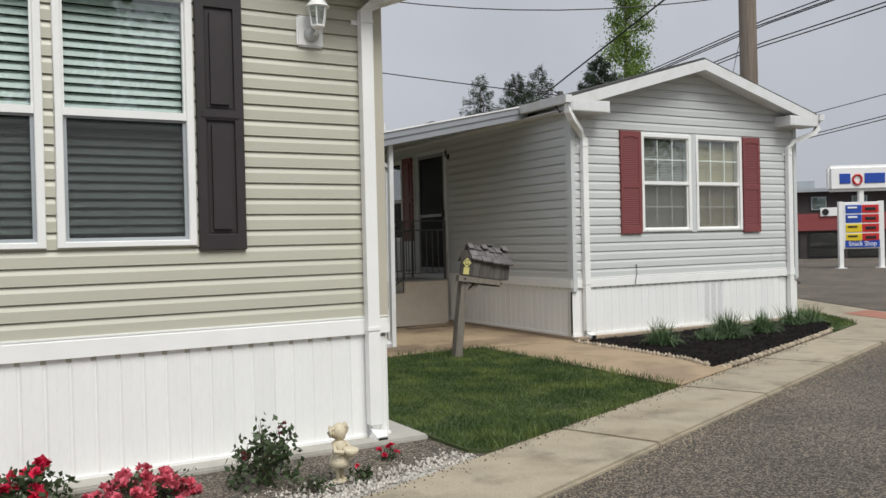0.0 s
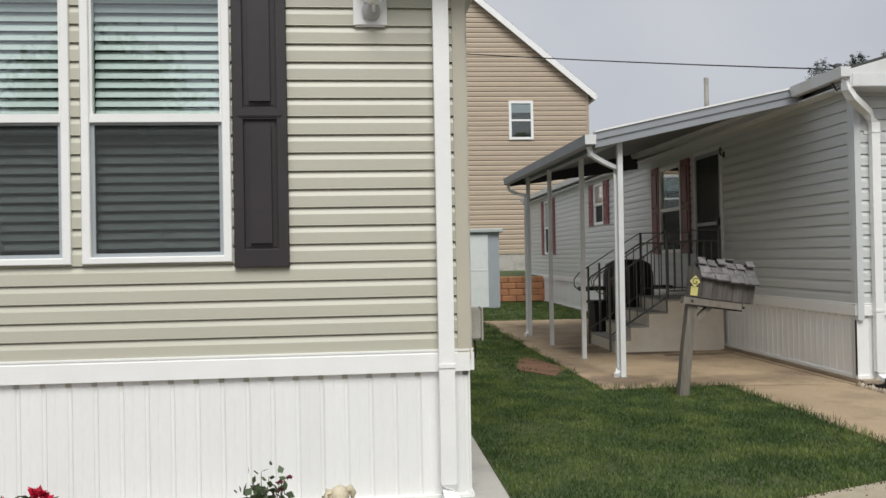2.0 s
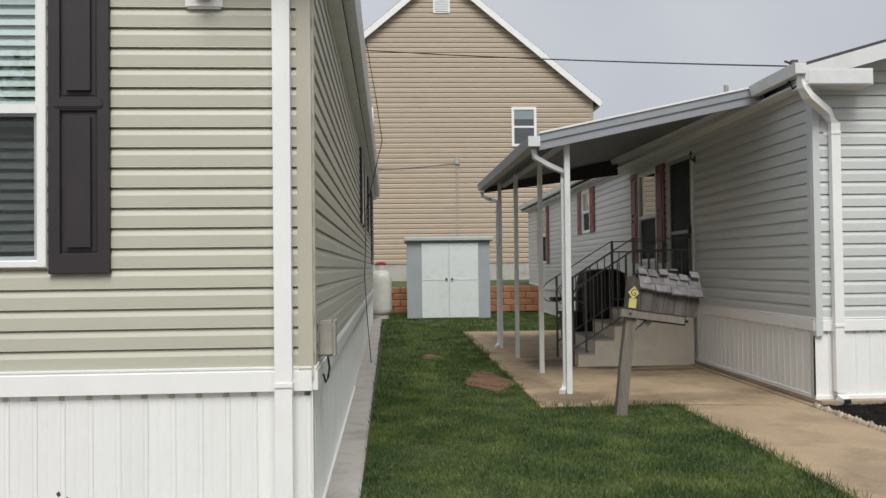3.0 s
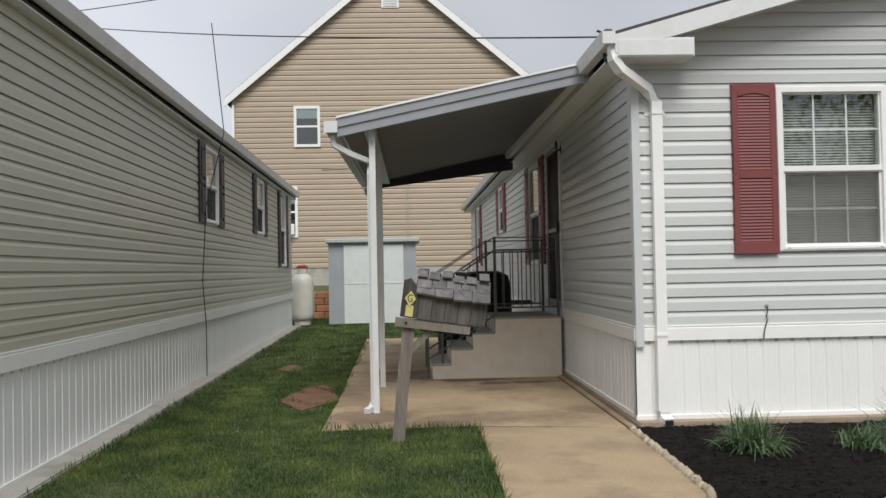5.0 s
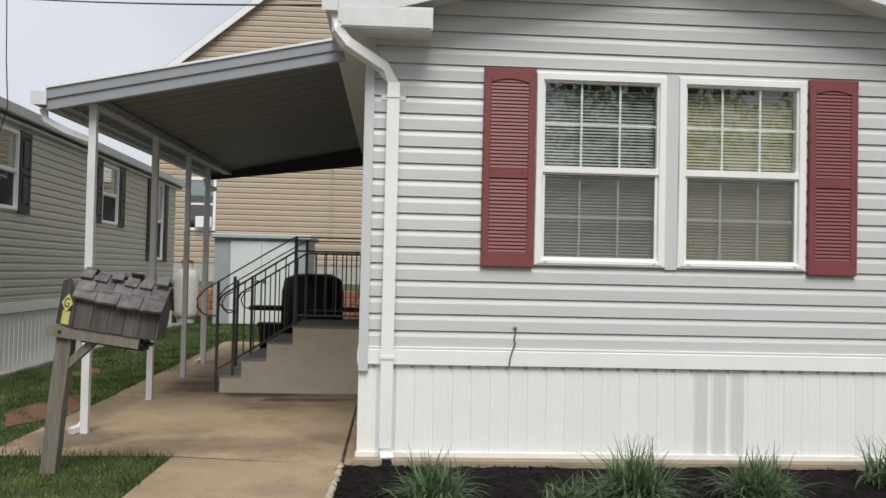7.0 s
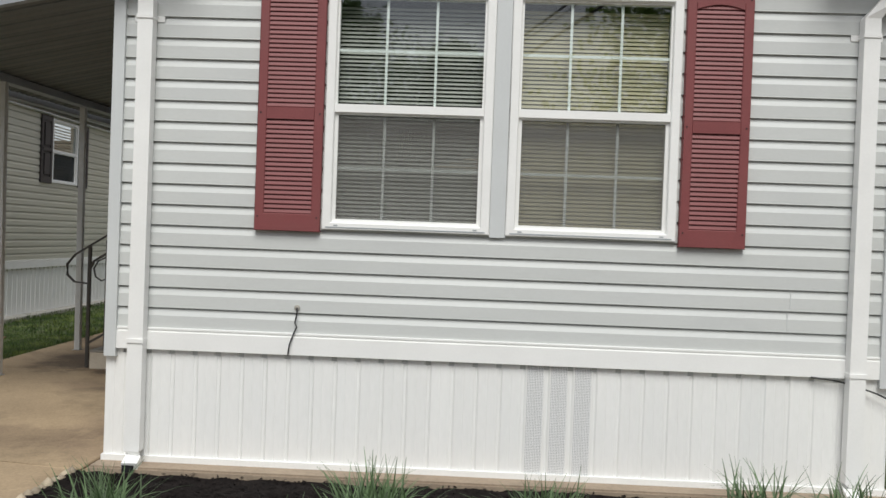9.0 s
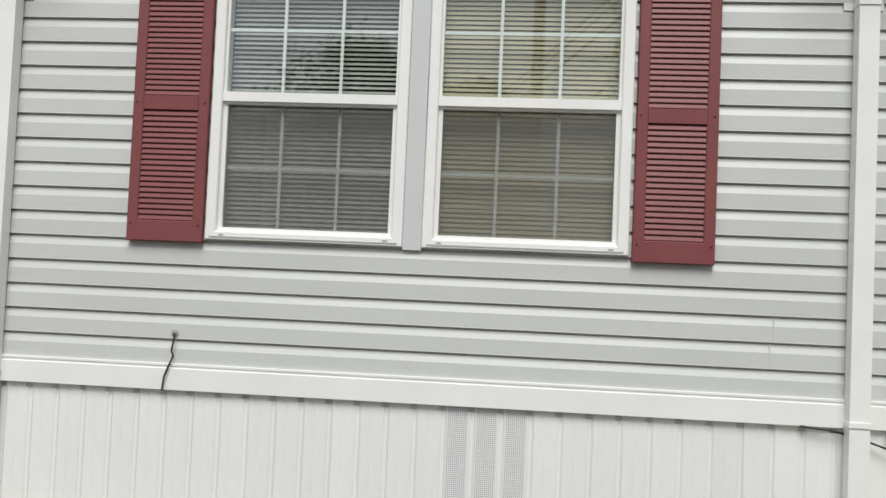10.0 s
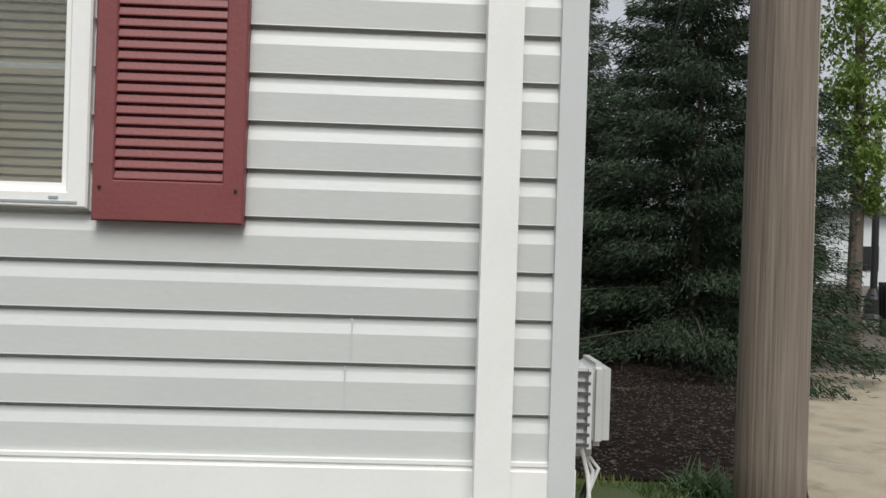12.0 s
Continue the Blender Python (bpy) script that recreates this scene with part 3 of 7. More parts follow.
# terrace behind, with its block retaining wall
terrace = [(-40, 17.6), (5.5, 17.6), (7.0, 60), (-40, 60)]
tagged(part("terrace_lawn", prism(bmesh.new(), terrace, -0.2, lambda x, y: 0.86 if y < 20 else 1.36), M["turf"]), "raised grassy terrace behind the yard", "lawn", kind="structure")
wall = empty("retaining_wall", None, "low retaining wall of orange split-face blocks", "wall", kind="structure")
blk = mesh_of(soft_box(0.004, 0.441, 0, 0.3, 0.003, 0.192, 0.02, 1), "block", M["block"])
for k in range(4):
    for i in range(34):
        x = -8.0 + 0.445 * i + (0.22 if k % 2 else 0)
        part("block", blk, M["block"], wall, "", pose(x, 17.3 + 0.012 * k, 0.08 + 0.195 * k))


# ---------------- houses ----------------
def lap(c, lo=0.0, hi=None):
    """The dutch-lap profile of a siding course between two heights."""
    hi = c + 0.006 if hi is None else hi
    line = [(-0.0225, 0), (-0.0218, 0.003), (-0.021, c * 0.60), (-0.018, c * 0.67), (-0.0125, c * 0.80), (-0.0098, c - 0.0105), (-0.001, c - 0.0095), (-0.0005, c + 0.006)]
    zs = sorted({lo, hi, *[z for _, z in line if lo < z < hi]})
    yy = [float(np.interp(z, [p[1] for p in line], [p[0] for p in line])) for z in zs]
    return [(0.0, lo)] + list(zip(yy, zs)) + [(0.0, hi)]


def siding_wall(house, m, name, W, z0, eave, c, holes, ms, ridge=None, boards_label=""):
    """A backing wall with real openings, and lapped boards cut round them."""
    xs = sorted({0.0, W, *[h[0] for h in holes], *[h[1] for h in holes]})
    zs = sorted({0.03, eave, *[h[2] for h in holes], *[h[3] for h in holes]})
    bm = bmesh.new()
    for xa, xb in zip(xs, xs[1:]):
        for za, zb in zip(zs, zs[1:]):
            if not any(h[0] < (xa + xb) / 2 < h[1] and h[2] < (za + zb) / 2 < h[3] for h in holes):
                box(bm, xa, xb, 0.0, 0.1, za, zb)
    if ridge:
        v = [bm.verts.new(p) for y in (0.0, 0.1) for p in ((0, y, eave), (W, y, eave), (W / 2, y, ridge))]
        for f in ((0, 1, 2), (5, 4, 3), (0, 3, 4, 1), (1, 4, 5, 2), (2, 5, 3, 0)):
            bm.faces.new([v[i] for i in f])
    bmesh.ops.remove_doubles(bm, verts=bm.verts, dist=0.0005)
    w = part(name, bm, ms, house, boards_label, m)
    cache, top, i = {}, ridge or eave, 0
    while z0 + c * i < top - 0.02:
        za = z0 + c * i
        i += 1
        x0, x1 = 0.0, W
        if ridge and za + 0.5 * c > eave:
            x0 = (za + 0.4 * c - eave) / (ridge - eave) * W / 2
            x1 = W - x0
        elif not ridge:
            pass
        if x1 - x0 < 0.1:
            break
        cut = [h for h in holes if h[2] < za + c and h[3] > za]
        edges = [x0] + [v for h in sorted(cut) for v in (h[0], h[1])] + [x1]
        spans = [(edges[k], edges[k + 1], 0.0, None) for k in range(0, len(edges), 2)]
        for h in cut:
            if h[2] > za + 0.004:
                spans.append((h[0], h[1], 0.0, h[2] - za))
            if h[3] < za + c - 0.004:
                spans.append((h[0], h[1], h[3] - za, None))
        for a, b, lo, hi in spans:
            if b - a < 0.01:
                continue
            key = (round(b - a, 3), round(lo, 3), hi and round(hi, 3))
            if key not in cache:
                cache[key] = mesh_of(extrude_profile(bmesh.new(), lap(c, lo, hi), 0, b - a), "siding_board", ms)
            part("siding_board", cache[key], ms, w, "", pose(a, 0, za))
    return w


PANEL, NOTCH = {}, 0.04
def skirting(house, m, W, z1, vent=None, zb=0.045):
    """Skirting panels with a shallow channel at each joint, under the belly band."""
    s = part("skirting", boxes((0, W, 0.016, 0.034, zb + 0.01, z1)), M["skirt"], house, "white ribbed vinyl skirting", m)
    n = round(W / 0.1425)
    wd = W / n
    key = (round(wd, 4), round(z1, 3))
    if key not in PANEL:
        bm = bmesh.new()
        for za, zc, deep in ((zb + 0.015, z1 - NOTCH, -0.002), (z1 - NOTCH, z1, 0.015)):
            prof = [(0.0, 0.016), (0.0, -0.007), (wd * 0.33, -0.006), (wd * 0.36, -0.0045), (wd * 0.40, -0.006), (wd - 0.030 - max(0, deep), -0.007), (wd - 0.023, deep), (wd - 0.010, deep), (wd - 0.004, -0.009), (wd - 0.001, -0.009), (wd - 0.001, 0.016)]
            a = [bm.verts.new((x, y, za)) for x, y in prof]
            b = [bm.verts.new((x, y, zc)) for x, y in prof]
            bm.faces.new(a)
            bm.faces.new(b[::-1])
            for q in range(len(prof)):
                r = (q + 1) % len(prof)
                bm.faces.new((a[q], a[r], b[r], b[q]))
        PANEL[key] = mesh_of(bm, "skirting_panel", M["skirt"])
    vented = None
    for i in range(n):
        if vent and vent[0] <= i * wd + wd / 2 <= vent[1]:
            if vented is None:
                vented = PANEL[key].copy()
                vented.materials.clear()
                vented.materials.append(M["perforated"])
            part("vent_panel", vented, M["perforated"], s, "perforated grey vent panel", pose(i * wd, 0, 0))
        else:
            part("skirting_panel", PANEL[key], M["skirt"], s, "", pose(i * wd, 0, 0))
    part("ground_channel", boxes((-0.01, W + 0.01, -0.022, 0.016, zb, zb + 0.04)), M["skirt"], s, "white bottom channel")
    return s


def belly_band(house, m, W, z1, h=0.125):
    prof = [(0.0, z1 - h), (-0.034, z1 - h), (-0.034, z1 - 0.024), (-0.026, z1 - 0.022), (-0.026, z1 - 0.012), (-0.031, z1 - 0.01), (-0.031, z1), (0.0, z1 + 0.004)]
    return part("belly_band", extrude_profile(bmesh.new(), prof, -0.004, W + 0.004), M["white"], house, "white trim band above the skirting", m)


SLAT = {}
def window(house, m, x0, x1, z0, z1, fw=0.055, grid=False, blind=None, pitch=0.056, screen="screen", rail=None, tilt=35, lock=False, frame_mat="white"):
    """A double-hung window: frame, two sashes, panes, insect screen, glazing bars and blind slats."""
    zm = rail or (z0 + z1) / 2
    fm = M[frame_mat]
    bm = frame_ring(x0, x1, z0, z1, fw, fw * 0.8, fw, -0.042, 0.08, 0.005)
    w = part("window", bm, fm, house, "white double-hung vinyl window", m)
    a, b = x0 + fw, x1 - fw
    part("meeting_rail", boxes((a, b, -0.03, 0.03, zm - 0.024, zm + 0.024)), fm, w)
    s = 0.022
    part("upper_sash", frame_ring(a, b, zm + 0.02, z1 - fw, s * 0.6, 0.006, s * 0.6, -0.018, 0.02), fm, w)
    lo = z0 + fw * 0.8
    part("screen_frame", frame_ring(a, b, lo, zm - 0.022, s, s, s * 0.7, -0.012, 0.014), M["steel_grey"] if lock else fm, w, "grey screen frame" if lock else "")
    part("pane", boxes((a, b, -0.004, 0.0, zm + 0.02, z1 - fw)), M["glass"], w, "clear glass").visible_shadow = False
    part("pane", boxes((a, b, 0.018, 0.022, lo, zm - 0.02)), M["glass"], w, "clear glass").visible_shadow = False
    part("insect_screen", boxes((a + s, b - s, -0.001, 0.0, lo + s, zm - 0.024 - s * 0.7)), M[screen], w, "fine dark insect screen").visible_shadow = False
    if grid:
        for za, zb, y in ((zm + 0.024, z1 - fw, 0.001), (lo, zm - 0.024, 0.023)):
            for k in (1, 2):
                x = a + (b - a) * k / 3
                part("muntin", boxes((x - 0.008, x + 0.008, y, y + 0.008, za, zb)), fm, w)
            z = (za + zb) / 2
            part("muntin", boxes((a, b, y + 0.001, y + 0.007, z - 0.008, z + 0.008)), fm, w)
    if grid:
        part("sill_track", boxes((a - 0.03, b + 0.03, -0.0445, -0.042, z0 + 0.012, z0 + 0.018)), M["steel_grey"], w, "dark sill track")
        for x in (a + 0.03, b - 0.03):
            part("weep_slot", boxes((x - 0.012, x + 0.012, -0.0448, -0.042, z0 + 0.024, z0 + 0.03)), M["steel_grey"], w)
    if lock:
        for x in ((a + b) / 2,):
            part("blind_cord", boxes((x - 0.006, x + 0.006, 0.05, 0.055, lo + 0.03, lo + 0.22), (x - 0.018, x + 0.018, 0.045, 0.056, lo + 0.05, lo + 0.09)), M["blind"], w)
    if blind:
        key = (round(b - a, 3), blind, tilt, pitch)
        if key not in SLAT:
            hw = pitch * 0.53
            bm = bmesh.new()
            extrude_profile(bm, [(-hw, -0.001), (0, 0.0025), (hw, -0.001), (hw, 0.0006), (0, 0.0045), (-hw, 0.0006)], 0.0, b - a - 0.01)
            bmesh.ops.rotate(bm, cent=(0, 0, 0), matrix=Matrix.Rotation(radians(tilt), 3, "X"), verts=bm.verts)
            SLAT[key] = mesh_of(bm, "blind_slat", M[blind])
        z = z1 - fw - 0.05
        while z > lo + 0.02:
            part("blind_slat", SLAT[key], M[blind], w, "", pose(a + 0.005, 0.085, z))
            z -= pitch
    return w


def panel_shutter(house, m, x0, x1, z0, z1, ms, split=0.5):
    """A raised-panel shutter."""
    zm = z0 + (z1 - z0) * split
    st = 0.062
    s = part("shutter", frame_ring(x0, x1, z0, z1, st, 0.105, 0.085, -0.05, -0.004, 0.003), ms, house, "dark raised-panel vinyl shutter", m)
    part("field", boxes((x0 + st - 0.002, x1 - st + 0.002, -0.03, -0.005, z0 + 0.1, z1 - 0.08)), ms, s)
    part("middle_rail", boxes((x0 + st, x1 - st, -0.049, -0.03, zm - 0.035, zm + 0.035)), ms, s)
    for a, b in ((z0 + 0.11, zm - 0.04), (zm + 0.04, z1 - 0.09)):
        bm = boxes((x0 + 0.074, x1 - 0.074, -0.056, -0.028, a + 0.008, b - 0.008))
        bmesh.ops.bevel(bm, geom=[e for e in bm.edges if max(v.co.y for v in e.verts) < -0.04], offset=0.022, segments=2, affect="EDGES")
        part("raised_panel", bm, ms, s)
    part("lock_rail", soft_box(x0 + 0.03, x1 - 0.03, -0.058, -0.046, zm - 0.025, zm + 0.025, 0.008, 2), ms, s)
    return s


LOUV = {}
def louvre_shutter(house, m, x0, x1, z0, z1, ms, fine=True):
    """A louvred shutter: stiles, rails, an arched top rail and its slats."""
    st = 0.055
    zm = z0 + (z1 - z0) * 0.47
    m = m @ pose(0, -0.013, 0)
    s = part("shutter", frame_ring(x0, x1, z0, z1, st, 0.105, 0.075, -0.042, 0.012, 0.004), ms, house, "maroon louvred vinyl shutter", m)
    part("back_panel", boxes((x0 + st - 0.002, x1 - st + 0.002, -0.016, -0.01, z0 + 0.1, z1 - 0.07)), ms, s)
    part("middle_rail", boxes((x0 + st, x1 - st, -0.041, -0.016, zm - 0.035, zm + 0.035)), ms, s)
    key = round(x1 - x0, 3)
    if key not in LOUV:
        bm = bmesh.new()
        extrude_profile(bm, [(-0.037, 0.0), (-0.0375, 0.003), (-0.032, 0.0205), (-0.016, 0.0215), (-0.016, 0.012)], x0 + st - x0, x1 - st - x0)
        LOUV[key] = mesh_of(bm, "louvre", ms)
    for a, b in ((z0 + 0.108, zm - 0.038), (zm + 0.038, z1 - 0.08)):
        k = int((b - a) / 0.0268)
        for i in range(k):
            part("louvre", LOUV[key], ms, s, "", pose(x0, 0, a + (b - a) * i / k))
    arch = bmesh.new()
    n = 9
    xa, xb = x0 + st, x1 - st
    lows = [(xa + (xb - xa) * i / (n - 1), z1 - 0.108 + 0.028 * math.sin(math.pi * i / (n - 1))) for i in range(n)]
    f0 = [arch.verts.new((x, -0.043, z)) for x, z in lows] + [arch.verts.new((xb, -0.043, z1 - 0.07)), arch.verts.new((xa, -0.043, z1 - 0.07))]
    f1 = [arch.verts.new((v.co.x, -0.03, v.co.z)) for v in f0]
    arch.faces.new(f0)
    arch.faces.new(f1[::-1])
    for i in range(len(f0)):
        j = (i + 1) % len(f0)
        arch.faces.new((f0[i], f1[i], f1[j], f0[j]))
    part("arched_rail", arch, ms, s)
    for x in (x0 + 0.02, x1 - 0.02):
        for z in (z0 + 0.085, zm, z1 - 0.05):
            part("screw", boxes((x - 0.004, x + 0.004, -0.045, -0.04, z - 0.004, z + 0.004)), M["black"], s)
    return s


def gable_roof(house, W, L, eave, ridge, over=0.2, front=0.32, m=None):
    """Two shingled slopes, white rake boards, soffits, side fascias and gutters."""
    slope = (ridge - eave) / (W / 2)
    th = 0.06
    for side in (0, 1):
        bm = bmesh.new()
        xe = -over if side == 0 else W + over
        ze = eave - over * slope
        pr = [(xe, ze), (W / 2, ridge), (W / 2, ridge + th), (xe, ze + th)]
        a = [bm.verts.new((x, -front + 0.026, z)) for x, z in pr]
        b = [bm.verts.new((x, L + 0.168, z)) for x, z in pr]
        bm.faces.new(a)
        bm.faces.new(b[::-1])
        for i in range(4):
            j = (i + 1) % 4
            bm.faces.new((a[i], a[j], b[j], b[i]))
        part("roof", bm, M["shingle"], house, "dark asphalt shingle roof slope")
        for y0, y1, nm in ((-front, -front + 0.025, "rake_board"), (L + 0.17, L + 0.195, "rake_board")):
            bm = bmesh.new()
            pr = [(xe, ze - 0.13), (W / 2, ridge - 0.13), (W / 2, ridge + th * 0.45), (xe, ze + th * 0.45)]
            a = [bm.verts.new((x, y0, z)) for x, z in pr]
            b = [bm.verts.new((x, y1, z)) for x, z in pr]
            bm.faces.new(a)
            bm.faces.new(b[::-1])
            for i in range(4):
                j = (i + 1) % 4
                bm.faces.new((a[i], a[j], b[j], b[i]))
            part(nm, bm, M["alu_white"], house, "white rake board")
        bm = bmesh.new()
        pr = [(xe, ze - 0.10), (W / 2, ridge - 0.10), (W / 2, ridge - 0.085), (xe, ze - 0.085)]
        a = [bm.verts.new((x, -front + 0.025, z)) for x, z in pr]
        b = [bm.verts.new((x, 0.02, z)) for x, z in pr]
        bm.faces.new(a)
        bm.faces.new(b[::-1])
        for i in range(4):
            j = (i + 1) % 4
            bm.faces.new((a[i], a[j], b[j], b[i]))
        part("soffit", bm, M["alu_white"], house, "white vented soffit")
        x0, x1 = (-over, 0.0) if side == 0 else (W, W + over)
        part("eave_soffit", boxes((x0, x1, -front + 0.03, L + 0.15, ze - 0.13, ze - 0.115)), M["alu_white"], house)
        # return box at the foot of the rake
        rx0, rx1 = (-over + 0.02, 0.48) if side == 0 else (W - 0.48, W + over - 0.02)
        part("cornice_return", boxes((rx0, rx1, -front + 0.002, -0.0, ze - 0.16, ze + 0.0), (rx0 + 0.01, rx1 - 0.01, -front - 0.006, -front + 0.002, ze - 0.15, ze - 0.02)), M["alu_white"], house, "white cornice return")
        # gutter with an open trough
        gx_ = -over - 0.115 if side == 0 else W + over
        g = [(0.0, 0.0), (0.115, 0.0), (0.115, 0.11), (0.109, 0.11), (0.109, 0.006), (0.03, 0.006), (0.008, 0.11), (0.0, 0.11)] if side == 0 else [(0.0, 0.0), (0.085, 0.0), (0.115, 0.11), (0.107, 0.11), (0.08, 0.006), (0.006, 0.006), (0.006, 0.11), (0.0, 0.11)]
        if side == 0:
            g = [(0.115 - x, z) for x, z in [(0.0, 0.0), (0.085, 0.0), (0.115, 0.11), (0.107, 0.11), (0.08, 0.006), (0.006, 0.006), (0.006, 0.11), (0.0, 0.11)]]
        bm = bmesh.new()
        a = [bm.verts.new((gx_ + x, -front - 0.03, ze - 0.06 + z)) for x, z in g]
        b = [bm.verts.new((gx_ + x, L + 0.2, ze - 0.06 + z)) for x, z in g]
        for i in range(len(g)):
            j = (i + 1) % len(g)
            bm.faces.new((a[i], a[j], b[j], b[i]))
        bm.faces.new(a)
        bm.faces.new(b[::-1])
        part("gutter", bm, M["alu_white"], house, "white aluminium gutter")
        part("gutter_cap", boxes((gx_ + 0.004, gx_ + 0.111, -front - 0.034, -front - 0.031, ze - 0.056, ze + 0.046)), M["alu_white"], house)


def downspout(house, pts, z_straps, w=0.092, d=0.07, ms="white"):
    s = part("downspout", rod(pts, w, d), M[ms], house, "white aluminium downspout")
    x, y = pts[-3][0], pts[-3][1]
    for z in z_straps:
        part("strap", boxes((x - w / 2 - 0.045, x + w / 2 + 0.045, -0.025, -0.02, z - 0.018, z + 0.018), (x - w / 2 - 0.004, x + w / 2 + 0.004, y - d / 2 - 0.006, -0.02, z - 0.012, z + 0.012)), M[ms], s)
    # the spout is solid; a black plate draws the dark of its mouth
    part("outlet", boxes((pts[-1][0] - 0.036, pts[-1][0] + 0.036, pts[-1][1] - 0.028, pts[-1][1] - 0.026, pts[-1][2] - 0.02, pts[-1][2] + 0.025)), M["black"], s, "black plate imitating the outlet's dark opening")
    return s


M["perforated"] = mat("perforated_grey_vinyl", (0.52, 0.52, 0.51), 0.5, 0.1, 3, 90, 0.1)
nt = M["perforated"].node_tree
vor, vtc, vmr, vmx = nt.nodes.new("ShaderNodeTexVoronoi"), nt.nodes.new("ShaderNodeTexCoord"), nt.nodes.new("ShaderNodeMapRange"), nt.nodes.new("ShaderNodeMix")
vor.inputs["Scale"].default_value, vor.inputs["Randomness"].default_value = 105.0, 0.0
vmr.inputs["From Min"].default_value, vmr.inputs["From Max"].default_value = 0.28, 0.34
vmp = nt.nodes.new("ShaderNodeMapping")
vmp.inputs["Scale"].default_value = (1, 0, 1)
nt.links.new(vtc.outputs["Object"], vmp.inputs["Vector"])
nt.links.new(vmp.outputs[0], vor.inputs["Vector"])
vsx, vlo, vhi, vmn = nt.nodes.new("ShaderNodeSeparateXYZ"), nt.nodes.new("ShaderNodeMath"), nt.nodes.new("ShaderNodeMath"), nt.nodes.new("ShaderNodeMix")
nt.links.new(vtc.outputs["Object"], vsx.inputs[0])
vlo.operation, vlo.inputs[1].default_value = "GREATER_THAN", 0.006
vhi.operation, vhi.inputs[1].default_value = "LESS_THAN", 0.104
nt.links.new(vsx.outputs[0], vlo.inputs[0])
nt.links.new(vsx.outputs[0], vhi.inputs[0])
vin = nt.nodes.new("ShaderNodeMath")
vin.operation = "MULTIPLY"
nt.links.new(vlo.outputs[0], vin.inputs[0])
nt.links.new(vhi.outputs[0], vin.inputs[1])
nt.links.new(vor.outputs["Distance"], vmr.inputs["Value"])
vmx.data_type = "RGBA"
vmx.inputs[6].default_value, vmx.inputs[7].default_value = (0.36, 0.365, 0.365, 1), (0.80, 0.805, 0.80, 1)
nt.links.new(vmr.outputs[0], vmx.inputs[0])
vmn.data_type = "RGBA"
vmn.inputs[6].default_value = (0.84, 0.84, 0.82, 1)
nt.links.new(vin.outputs[0], vmn.inputs[0])
nt.links.new(vmx.outputs[2], vmn.inputs[7])
nt.links.new(vmn.outputs[2], nt.nodes["Principled BSDF"].inputs["Base Color"])

# ---- grey home ----
BW, BL, BZ, BE, BR = 4.665, 19.4, 0.865, 3.345, 3.985
grey = empty("mobile_home", pose(0, 0, 0, 0.15, 0, 0), "grey vinyl mobile home with maroon shutters and white skirting", "house")
FRONT, LEFT, RIGHT, BACK = Matrix(), pose(0.022, BL, 0, 0, 0, -90), pose(BW - 0.022, 0, 0, 0, 0, 90), pose(BW, BL, 0, 0, 0, 180)
bw = [(1.29, 2.29, 1.495, 2.95), (2.385, 3.385, 1.495, 2.952)]
def hole(w, k=0.02):
    return (w[0] + k, w[1] - k, w[2] + k, w[3] - k)


siding_wall(grey, FRONT, "wall_front", BW, BZ, BE, 0.125, [hole(w) for w in bw], M["siding_grey"], BR, "grey dutch-lap vinyl siding")
def by(y):
    return BL - y


door_b = (by(4.58), by(3.56), 0.80, 3.0)
side_b = [(by(6.3), by(5.22), 1.45, 3.0), (by(11.0), by(10.15), 2.14, 3.1), (by(17.0), by(15.9), 1.48, 3.1)]
siding_wall(grey, LEFT, "wall_side", BL, BZ, BE, 0.125, [hole(w) for w in side_b] + [door_b], M["siding_grey"], None, "grey dutch-lap vinyl siding in the canopy's shade")
siding_wall(grey, RIGHT, "wall_side", BL, BZ, BE, 0.125, [], M["siding_grey"], None, "grey dutch-lap vinyl siding")
part("wall_back", boxes((0, BW, 0, 0.1, 0.03, BE)), M["siding_grey"], grey, "", BACK)
part("floor_deck", boxes((0.1, BW - 0.1, 0.1, BL - 0.1, 0.72, 0.8)), M["dark"], grey)
for mm, ln in ((FRONT, BW), (LEFT, BL), (RIGHT, BL)):
    belly_band(grey, mm, ln, BZ, 0.13)
    skirting(grey, mm, ln, 0.745, (2.5, 2.95) if mm is FRONT else None)
for x, d in ((0, 1), (BW, -1)):
    a, b = sorted((x - 0.002 * d, x + 0.068 * d))
    part("corner_post", boxes((a, b, -0.041, 0.0, BZ - 0.18, BE + 0.02), (*sorted((x - 0.004 * d, x + 0.03 * d)), 0.0, 0.075, BZ - 0.18, BE - 0.05)), M["trim_grey"], grey, "grey vinyl corner post")
gable_roof(grey, BW, BL, BE + 0.03, BR + 0.045)
window(grey, FRONT, *bw[0], grid=True, blind="blind_grey", pitch=0.0245, screen="screen_light", tilt=48)
window(grey, FRONT, *bw[1], grid=True, blind="blind_cream", pitch=0.0245, screen="screen_light", tilt=62)
part("mullion", boxes((2.292, 2.383, -0.032, 0.0, 1.482, 2.97)), M["trim_grey"], grey)
louvre_shutter(grey, FRONT, 0.888, 1.282, 1.476, 2.97, M["red_shutter"])
louvre_shutter(grey, FRONT, 3.40, 3.785, 1.466, 2.967, M["red_shutter"])
for w in side_b:
    window(grey, LEFT, *w, blind="blind_grey" if w[1] - w[0] > 0.9 else None, pitch=0.05, tilt=55)
for w, sw in zip(side_b, (0.4, 0.42, 0.4)):
    for a in (w[0] - sw - 0.02, w[1] + 0.02):
        panel_shutter(grey, LEFT, a, a + sw, w[2] - 0.01, w[3] + 0.02, M["red_shutter"]).data.materials[0] = M["red_shutter"]
